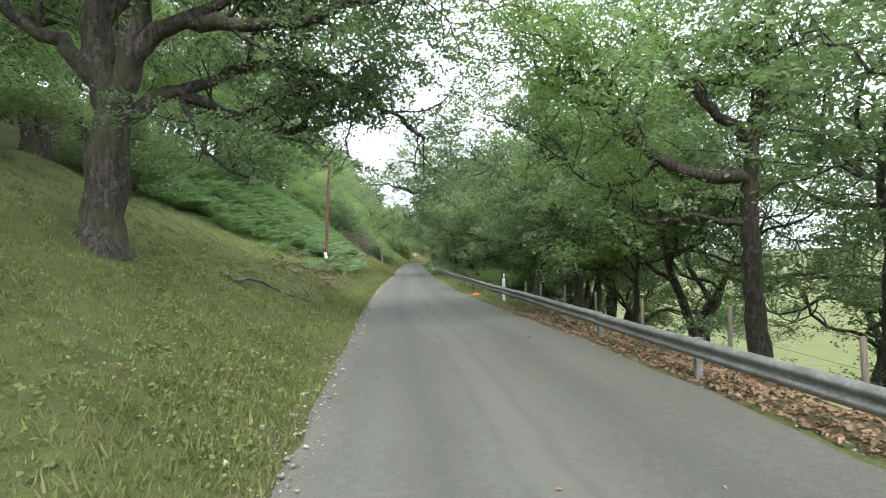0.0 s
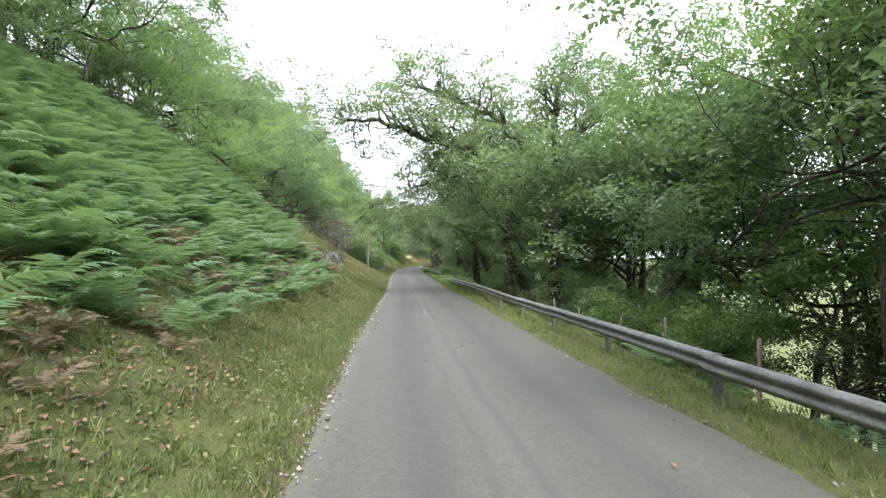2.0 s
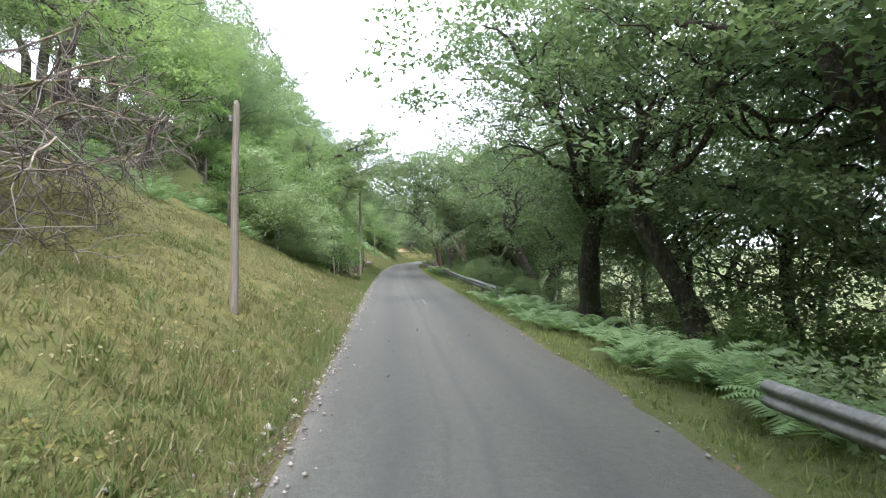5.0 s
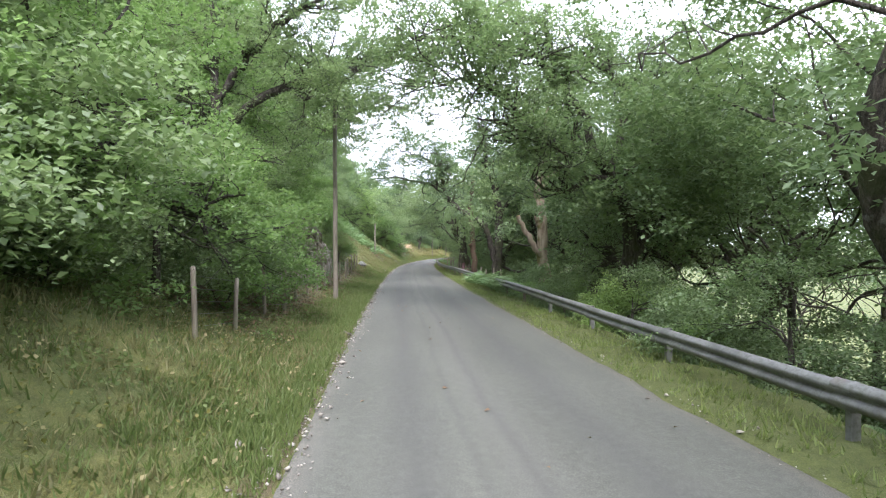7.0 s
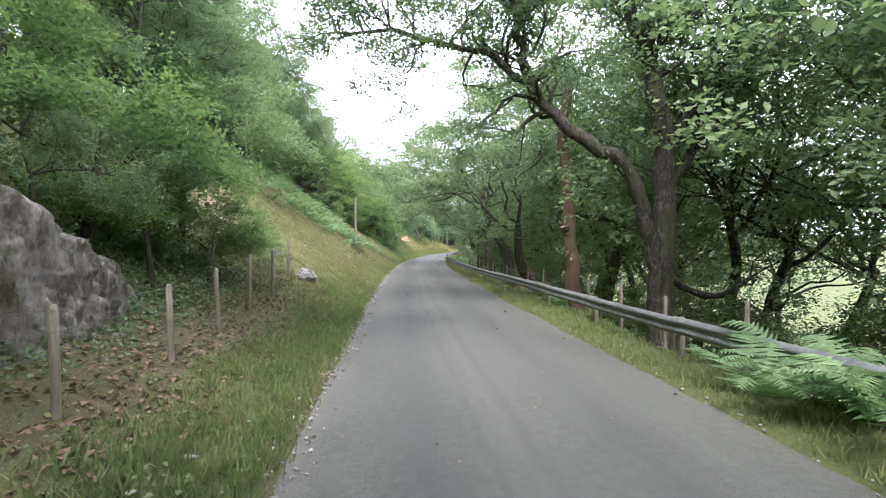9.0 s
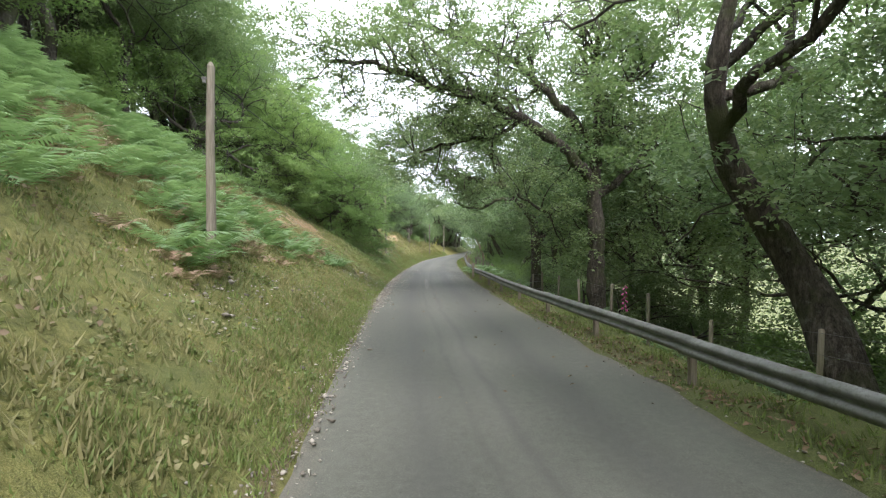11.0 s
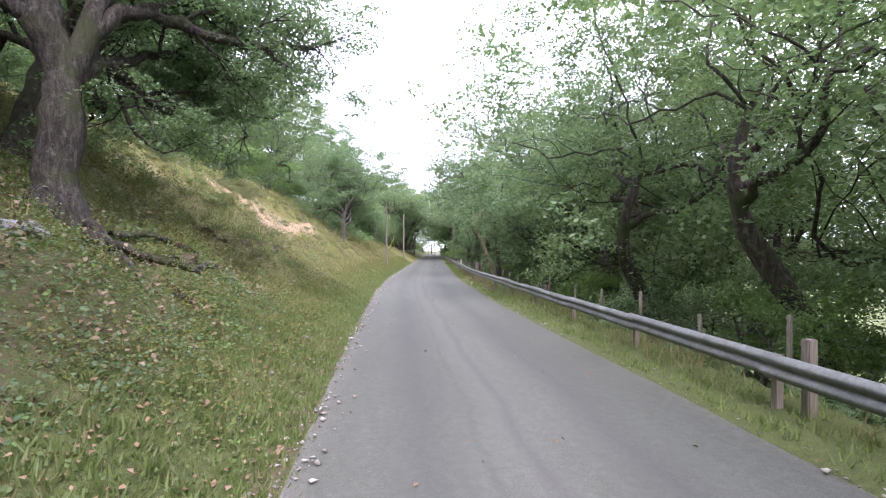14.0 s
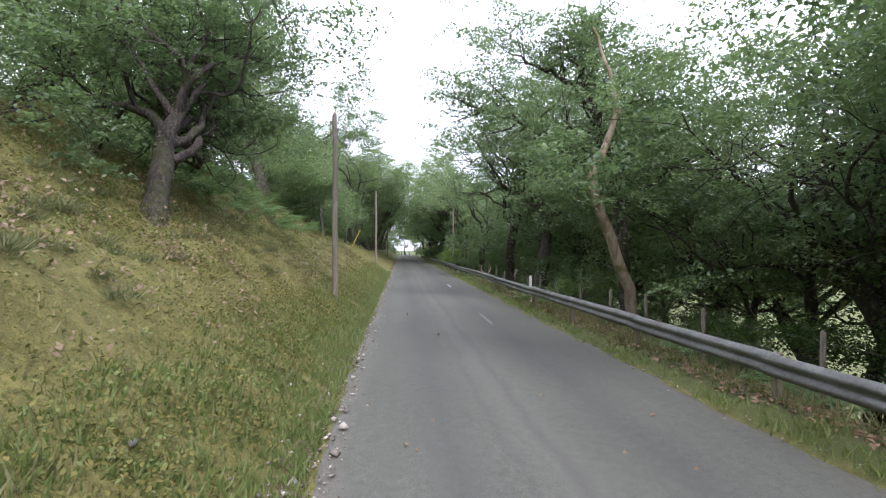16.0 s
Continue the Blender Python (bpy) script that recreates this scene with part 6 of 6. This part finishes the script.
_plants, _placed = [build_fern(s) for s in (501, 502, 503)], 0
for count, y0, y1, d0, d1, lo, hi in ((36, 107.5, 112.5, 4.5, 7.0, .9, 1.4), (34, 167.2, 171.5, 4.35, 6.2, .7, 1.15), (7, 226.3, 229.6, 4.75, 6.0, .6, .9)):
    for k in range(count):
        y, d, s = float(_p.uniform(y0, y1)), float(_p.uniform(d0, d1)), float(_p.uniform(lo, hi))
        m = Matrix.Translation(spot(y, d, -.03)) @ Matrix.Rotation(float(_p.uniform(0, 6.28)), 4, "Z")
        ob = _plants[_placed] if _placed < 3 else copy_thing(_plants[_placed % 3], m)
        ob.matrix_basis = m @ Matrix.Diagonal((s, s, s, 1))
        tagged(ob, "fresh green bracken fern growing beside the guard rail", "fern", "bracken ferns by the rail")
        _placed += 1


def blades(rng, ys, ds, hmin, hmax, width, mat, name, label):
    ys, ds = np.asarray(ys), np.asarray(ds)
    n = len(ys)
    base = np.stack([line_x(ys) + ds, ys, height(ys, ds) - .01], -1)
    h = rng.uniform(hmin, hmax, n)[:, None]
    a = rng.uniform(0, 2 * np.pi, n)
    side = np.stack([np.cos(a), np.sin(a), np.zeros(n)], -1) * width
    bend = rng.normal(size=(n, 3)) * .42
    bend[:, 2] = 1
    v = np.empty((n, 3, 3))
    v[:, 0], v[:, 1], v[:, 2] = base - side, base + side, base + bend * h
    f = np.arange(3 * n).reshape(-1, 3)
    return tagged(link(name, v.reshape(-1, 3), f, mat), label, "grass", kind="stuff")


def tufts(rng, n, per, y0, y1, u0, u1, left=True, thin=None, power=1.4):
    y = rng.uniform(y0, y1, n)
    u = u0 + (u1 - u0) * rng.uniform(0, 1, n) ** power
    if thin is not None:
        keep = rng.uniform(size=n) < thin(y, u)
        y, u = y[keep], u[keep]
    keep = bare(y, u) < .4 if left else y > -999
    y, u = y[keep], u[keep]
    y = np.repeat(y, per) + rng.normal(size=len(y) * per) * .07
    u = np.repeat(u, per) + rng.normal(size=len(u) * per) * .07
    d = edge_l(y) - u if left else edge_r(y) + u
    return y, d


_g = np.random.default_rng(12)


def patchy(seed, lo=.15):
    return lambda y, u: np.clip(lo + 1.6 * (vnoise(y * .5, u * .7, seed) + .35), 0, 1)


blades(_g, *tufts(_g, 9000, 6, -4, 30, .05, 7, True, patchy(1, .5)), .03, .11, 0.0128, GRASS, "grass_bank", "short green grass on the shaded bank")
blades(_g, *tufts(_g, 7000, 6, -4, 27, 3, 13, True, patchy(41, .4), 1.0), .03, .10, 0.014, GRASS, "grass_bank", "short grass under the oaks on the upper bank")
blades(_g, *tufts(_g, 7000, 7, 26, 92, .1, 4.5, True, patchy(2)), .06, .2, 0.0128, GRASS, "grass_verge", "green grass along the verge")
blades(_g, *tufts(_g, 7000, 7, 40, 92, .4, 6, True, patchy(3)), .06, .22, 0.0128, DRY_GRASS, "dry_grass", "straw-yellow grass on the bank")
blades(_g, *tufts(_g, 5000, 7, 86, 124, .05, 1.6, True, patchy(4, .5)), .06, .2, 0.0128, GRASS, "grass_verge", "green grass in front of the fence")
blades(_g, *tufts(_g, 6000, 7, 119, 171, .1, 7, True, patchy(5)), .04, .14, 0.0144, GRASS, "grass_bank", "green grass on the open slope")
blades(_g, *tufts(_g, 6000, 7, 119, 167, .6, 8, True, patchy(6)), .05, .19, 0.0144, DRY_GRASS, "dry_grass", "yellowed dry grass on the open slope")
blades(_g, *tufts(_g, 9000, 7, 180, 255, .05, 1.7, True, patchy(7, .4)), .04, .13, 0.0144, GRASS, "grass_verge", "green grass at the foot of the bank")
blades(_g, *tufts(_g, 3200, 7, 184, 262, 1, 11, True, patchy(8), 1.0), .05, .15, 0.0144, DRY_GRASS, "dry_grass", "yellow dry grass on the mossy bank")
blades(_g, *tufts(_g, 3500, 10, 184, 262, 3, 13, True, patchy(18), .8), .15, .4, 0.0128, GRASS, "rush_tufts", "tall rush tufts on the bank")
blades(_g, *tufts(_g, 9000, 7, 18, 250, .05, 1.6, False, patchy(9, .5), 1.2), .05, .17, 0.0128, GRASS, "grass_verge", "green grass strip beside the guard rail")
blades(_g, *tufts(_g, 900, 9, 160, 240, .7, 2.0, False, patchy(10, .2), 1.0), .2, .5, 0.0096, DRY_GRASS, "dry_grass", "tall dry grass tufts beside the rail")


_cy = np.repeat(_g.uniform(157.5, 168.5, 700), 8) + _g.normal(size=5600) * .09
_cu = np.repeat(_g.uniform(3.3, 7.8, 700), 8) + _g.normal(size=5600) * .09
blades(_g, _cy, edge_l(_cy) - _cu, .06, .2, .012, DRY_GRASS, "dry_grass", "thin dry grass on the slipped soil")
_cy = np.repeat(_g.uniform(199, 214, 420), 8) + _g.normal(size=3360) * .09
_cu = np.repeat(_g.uniform(4.2, 8.8, 420), 8) + _g.normal(size=3360) * .09
blades(_g, _cy, edge_l(_cy) - _cu, .06, .2, .012, DRY_GRASS, "dry_grass", "thin dry grass on the sandy scar")
blades(_g, *tufts(_g, 30000, 5, -4, 250, 0, 1.4, True, patchy(14, .55), 1.2), .03, .12, .013, GRASS, "grass_verge", "short grass creeping over the lane's edge")
blades(_g, *tufts(_g, 12000, 5, -4, 250, 0, 1.8, True, patchy(15, .15), 1.0), .05, .19, .013, DRY_GRASS, "dry_grass", "short straw-coloured grass on the verge")


def scatter_leaves(rng, n, y0, y1, lo, hi, left, size, mat, name, label, lift=.02):
    y = rng.uniform(y0, y1, n)
    u = rng.uniform(lo, hi, n)
    d = edge_l(y) - u if left else edge_r(y) + u
    c = np.stack([line_x(y) + d, y, np.maximum(height(y, d), -.03 if lo < 0 else -99) + lift + .02 * rng.uniform(size=n)], -1)
    v, f = leaves(rng, c, size, 2.0, .7, .18)
    return tagged(link(name, v, f, mat), label, "fallen leaves", kind="stuff")


scatter_leaves(_g, 9000, -6, 22, .02, 1.5, False, .085, LITTER, "leaf_litter", "brown fallen leaves heaped beneath the guard rail")
scatter_leaves(_g, 2500, 136, 172, .0, 1.0, False, .08, LITTER, "leaf_litter", "brown fallen leaves along the verge")
scatter_leaves(_g, 3500, 203, 236, .5, 1.6, False, .085, LITTER, "leaf_litter", "brown fallen leaves beneath the guard rail")
scatter_leaves(_g, 11000, 92, 122, .9, 4.4, True, .085, LITTER, "leaf_litter", "brown fallen leaves along the fence")
scatter_leaves(_g, 3200, 0, 24, .6, 8, True, .05, LITTER, "leaf_litter", "small brown leaves scattered on the shaded grass")
scatter_leaves(_g, 3000, 18, 31, 1.2, 4.2, True, .06, LITTER, "leaf_litter", "brown fallen leaves round the pole's foot")
scatter_leaves(_g, 2600, 27, 54, 1.0, 3.0, True, .06, LITTER, "leaf_litter", "brown leaves and dead fronds on the bank")
scatter_leaves(_g, 10000, 171, 192, .1, 6.5, True, .058, LITTER, "leaf_litter", "brown fallen leaves under the oak")
scatter_leaves(_g, 420, 0, 240, -4.9, -.3, True, .07, LITTER, "leaf_litter", "single dry leaves strewn on the asphalt", .035)


def scatter_cover(rng, n, y0, y1, u0, u1, mat, name, label, size=.05, per=42, radius=.22, tall=.45):
    y = rng.uniform(y0, y1, n)
    u = rng.uniform(u0, u1, n)
    keep = rng.uniform(size=n) < np.clip(.4 + 2.2 * (vnoise(y * .35, u * .5, 33) + .3), 0, 1)
    keep &= bare(y, u) < .4
    y, u = y[keep], u[keep]
    d = edge_l(y) - u
    c = np.stack([line_x(y) + d, y, height(y, d)], -1)
    c = np.repeat(c, per, 0)
    off = rng.normal(size=c.shape) * radius
    r2 = (off[:, 0] ** 2 + off[:, 1] ** 2) / (radius * radius)
    off[:, 2] = np.abs(off[:, 2]) * tall * np.exp(-.5 * r2) * 1.4 + .01
    # keep on the slope
    off[:, 2] -= off[:, 0] * .62
    v, f = leaves(rng, c + off, size, .8, .7)
    return tagged(link(name, v, f, mat), label, "ground cover", kind="stuff")


scatter_cover(_g, 6000, 184, 250, .6, 11, MOSS_LEAF, "bilberry_cover", "yellow-green bilberry and moss cushions on the bank", .040, 66, .2, .95)
scatter_cover(_g, 1700, 184, 250, 1.5, 11, FERN_DEAD, "heather_cover", "brown heather and dead stalks on the bank", .07, 30, .2, .9)
scatter_cover(_g, 1500, 184, 250, .6, 11, GRASS, "bilberry_cover", "low green bilberry and grass on the bank", .042, 56, .2, .9)
scatter_cover(_g, 420, 60, 92, .8, 7, MOSS_LEAF, "moss_cover", "yellow-green moss cushions on the bank", .05, 34)
scatter_cover(_g, 380, 120, 182, 1, 8, MOSS_LEAF, "moss_cover", "yellow-green moss and low herbs on the slope", .05, 34)
scatter_cover(_g, 1300, 0, 62, .2, 5, GRASS, "low_herbs", "low green herbs on the verge", .06, 30, .16)
scatter_cover(_g, 500, 0, 92, .2, 6, DRY_GRASS, "dry_herbs", "withered yellow herbs on the verge", .06, 24, .2)
scatter_cover(_g, 900, 86, 182, .2, 6, GRASS, "low_herbs", "low green herbs on the open slope", .06, 30, .16)
scatter_cover(_g, 700, 119, 182, .5, 8, DRY_GRASS, "dry_herbs", "withered yellow herbs on the slope", .07, 24, .2)
scatter_cover(_g, 500, 119, 172, 2, 8, FERN_DEAD, "dead_herbs", "brown dead stalks on the slope", .07, 22, .2)
scatter_cover(_g, 1100, 98, 119, 2.7, 6.5, DEEP_LEAF, "ivy_cover", "dark ivy and brambles over the rocky slope", .075, 40, .22)
scatter_cover(_g, 1100, 170, 190, 1.2, 7.5, DEEP_LEAF, "shade_herbs", "dark green herbs on the shaded bank", .055, 34, .2)
scatter_cover(_g, 900, 166, 186, .4, 6, GRASS, "moss_cover", "short green moss and grass on the shaded bank", .04, 44, .24)
scatter_cover(_g, 500, 160, 200, .2, 3.5, BRIGHT_LEAF, "low_herbs", "low green herbs at the foot of the bank", .05, 30, .16)


def heather_tussocks(rng, n, y0, y1, u0, u1, per=130, lo=.14, hi=.30):
    """Rounded tufts of fine upright stems."""
    y, u = rng.uniform(y0, y1, n), rng.uniform(u0, u1, n)
    keep = rng.uniform(size=n) < np.clip(.1 + 2.6 * (vnoise(y * .45, u * .6, 91) + .28), .05, 1)
    y, u = y[keep], u[keep]
    d = edge_l(y) - u
    c = np.stack([line_x(y) + d, y, height(y, d) - .03], -1)
    r = rng.uniform(lo, hi, len(y))
    c, r = np.repeat(c, per, 0), np.repeat(r, per)[:, None]
    m = len(c)
    way = rng.normal(size=(m, 3)) * np.array([.75, .75, .3])
    way[:, 2] = np.abs(way[:, 2]) + .55
    way /= np.linalg.norm(way, axis=1)[:, None]
    side = np.cross(way, rng.normal(size=(m, 3)))
    side /= np.linalg.norm(side, axis=1)[:, None]
    root_ = c + rng.normal(size=(m, 3)) * r * np.array([.35, .35, 0])
    v = np.stack([root_ + way * r * .15 - side * .006, root_ + way * r * .5 + side * .009, root_ + way * r * rng.uniform(.8, 1.25, (m, 1))], 1)
    return tagged(link("heather_tussocks", v.reshape(-1, 3), np.arange(3 * m).reshape(-1, 3), HEATHER), "grey-green heather tussocks on the stony bank", "heather", kind="stuff")


heather_tussocks(_g, 950, 188, 226, 2.2, 11.5)
heather_tussocks(_g, 320, 200, 217, 7.7, 9.2, 150, .22, .42)
heather_tussocks(_g, 300, 226, 255, 3, 11)
heather_tussocks(_g, 260, 152, 172, 7.2, 9.0, 100, .2, .38)


def scatter_stones(rng, y, d, size, name, label):
    n = len(y)
    oct_v = np.array([(1, 0, 0), (-1, 0, 0), (0, 1, 0), (0, -1, 0), (0, 0, 1), (0, 0, -1)], float)
    oct_f = np.array([(0, 2, 4), (2, 1, 4), (1, 3, 4), (3, 0, 4), (2, 0, 5), (1, 2, 5), (3, 1, 5), (0, 3, 5)])
    s = size * rng.lognormal(0, .45, n)
    v = oct_v[None] * s[:, None, None] * rng.uniform(.6, 1.3, (n, 1, 3)) + rng.normal(size=(n, 6, 3)) * s[:, None, None] * .25
    z = np.where((d > edge_l(y)) & (d < edge_r(y)), .0, height(y, d))
    v[:, :, 2] *= .6
    v += np.stack([line_x(y) + d, y, z + s * .15], -1)[:, None, :]
    f = oct_f[None] + (np.arange(n) * 6)[:, None, None]
    return tagged(link(name, v.reshape(-1, 3), f.reshape(-1, 3), STONES), label, "gravel", kind="stuff")


_s = np.random.default_rng(4)
_y = _s.uniform(-4, 258, 15000)
scatter_stones(_s, _y, edge_l(_y) + _s.normal(-.05, .17, 15000), .018, "edge_gravel", "loose grey gravel along the lane's edge")
_y = _s.uniform(-4, 258, 2500)
scatter_stones(_s, _y, edge_r(_y) + _s.normal(.05, .14, 2500), .014, "edge_gravel", "loose grit along the verge side of the lane")
_y = _s.uniform(-4, 258, 900)
scatter_stones(_s, _y, edge_l(_y) - np.abs(_s.normal(0, .7, 900)), .03, "verge_stones", "scattered pale stones on the verge")
_y = _s.uniform(156, 178, 13000)
scatter_stones(_s, _y, _s.uniform(-.95, 3.8, 13000), .0075, "road_chippings", "loose pale chippings strewn over the worn lane")
_y = _s.uniform(151, 171, 4200)
scatter_stones(_s, _y, edge_l(_y) + _s.normal(.02, .22, 4200), .014, "edge_gravel", "wide strip of pale loose gravel at the lane's edge")
for yc, uc, n, sp in ((143.5, 1.8, 320, (1.3, .5)), (147.5, 1.0, 240, (.9, .3)), (157.3, .9, 700, (1.6, .35)), (160.6, .95, 1500, (1.5, .32)), (206, 6.0, 1600, (3.0, 1.2)), (212, 5.2, 1400, (2.4, 1.2)), (203, 4.0, 900, (2.5, 1.2)), (166.5, 5.0, 900, (2.5, .9)), (161, 2.2, 500, (2.0, .9)), (162.5, 5.0, 900, (2.0, 1.0)), (161.5, .9, 120, (.8, .25)), (127, 4.5, 160, (1.2, .9))):
    _y = _s.normal(yc, sp[0], n)
    scatter_stones(_s, _y, edge_l(_y) - np.abs(_s.normal(uc, sp[1], n)), .022, "scree_patch", "patch of pale broken stones on the bank")


def build_litter_bag():
    bm = bmesh.new()
    bmesh.ops.create_icosphere(bm, subdivisions=3, radius=.2)
    for v in bm.verts:
        k = 1 + .5 * noise.fractal(v.co * 9, 1, 2, 4)
        v.co = Vector((v.co.x * 1.1 * k, v.co.y * k, max(v.co.z * .5 * k, -.03)))
    me = bpy.data.meshes.new("plastic_bag")
    bm.to_mesh(me)
    bm.free()
    me.materials.append(ORANGE)
    ob = new("plastic_bag", me)
    ob.location = spot(26.2, 4.25, .03)
    return tagged(ob, "crumpled orange plastic bag on the grass verge", "litter")


build_litter_bag()


# ---------------------------------------------------------------- odds and ends along the verge
def build_hurdle(y, d, label):
    root = new("picket_hurdle")
    o = spot(y, d)
    root.location = o
    for k in range(7):
        bm = bmesh.new()
        bmesh.ops.create_cube(bm, size=1, matrix=Matrix.Translation((.02 * (k % 2), -.45 + .15 * k, .42 + .02 * (k % 3))) @ Matrix.Diagonal((.022, .085, .95, 1)))
        bmesh.ops.bevel(bm, geom=bm.edges[:], offset=.005, segments=1, affect="EDGES")
        part("picket", bm, POLE_GREY, root)
    for z in (.25, .65):
        bm = bmesh.new()
        bmesh.ops.create_cube(bm, size=1, matrix=Matrix.Translation((.045, 0, z)) @ Matrix.Diagonal((.03, 1.1, .07, 1)))
        part("crossbar", bm, POLE_GREY, root)
    return tagged(root, label, "fence panel")


build_hurdle(200, 6.5, "pale weathered picket panel leaning in the roadside fence")
build_hurdle(43.2, 6.6, "pale picket panel standing among the roadside oaks")
build_hurdle(117.5, 6.4, "grey picket panel in the old roadside fence")


def build_log():
    root = new("cut_log")
    o = spot(131.5, 5.9, .22)
    root.location = o
    v, f = tube([(0, -.9, 0), (.03, -.3, .03), (0, .3, .02), (-.05, .9, 0)], [.2, .19, .18, .17], 12)
    link("bark", v, f, BARK, root, smooth_shade=True)
    for s, r in ((-.905, .198), (.905, .168)):
        bm = bmesh.new()
        bmesh.ops.create_cone(bm, cap_ends=True, segments=14, radius1=r, radius2=r, depth=.02, matrix=Matrix.Translation((-.02 if s > 0 else 0, s, 0)) @ Matrix.Rotation(radians(90), 4, "X"))
        part("sawn_end", bm, SAWN, root, "fresh yellow sawn end of the log")
    return tagged(root, "short oak log with yellow sawn ends", "log")


build_log()


PINK = plain("foxglove_pink", (.52, .12, .28), .6, .3)
STALK = plain("green_stalk", (.10, .16, .05), .7, .3)


def build_foxglove(y, d, h):
    root = new("foxglove")
    o = spot(y, d)
    root.location = o
    v, f = tube([(0, 0, -.05), (.02, 0, h * .5), (.03, .02, h)], [.012, .009, .004], 5)
    stem = link("stem", v, f, STALK, root)
    for k in range(14):
        z, a = h * (.45 + .5 * k / 14), k * 2.4
        bm = bmesh.new()
        bmesh.ops.create_cone(bm, cap_ends=False, segments=6, radius1=.028 * (1.2 - k / 20), radius2=.01, depth=.07,
                              matrix=Matrix.Translation((.025 + .04 * math.cos(a), .04 * math.sin(a), z)) @ Euler((radians(55) * math.sin(a), -radians(55) * math.cos(a), 0)).to_matrix().to_4x4())
        part("bell", bm, PINK, stem)
    return tagged(root, "tall pink foxglove beside the guard rail", "flower", "foxgloves")


for y, d, h in ((127.0, 5.6, 1.25), (129.5, 6.0, 1.35), (126.0, 5.9, 1.0), (146.0, 5.4, 1.2)):
    build_foxglove(y, d, h)
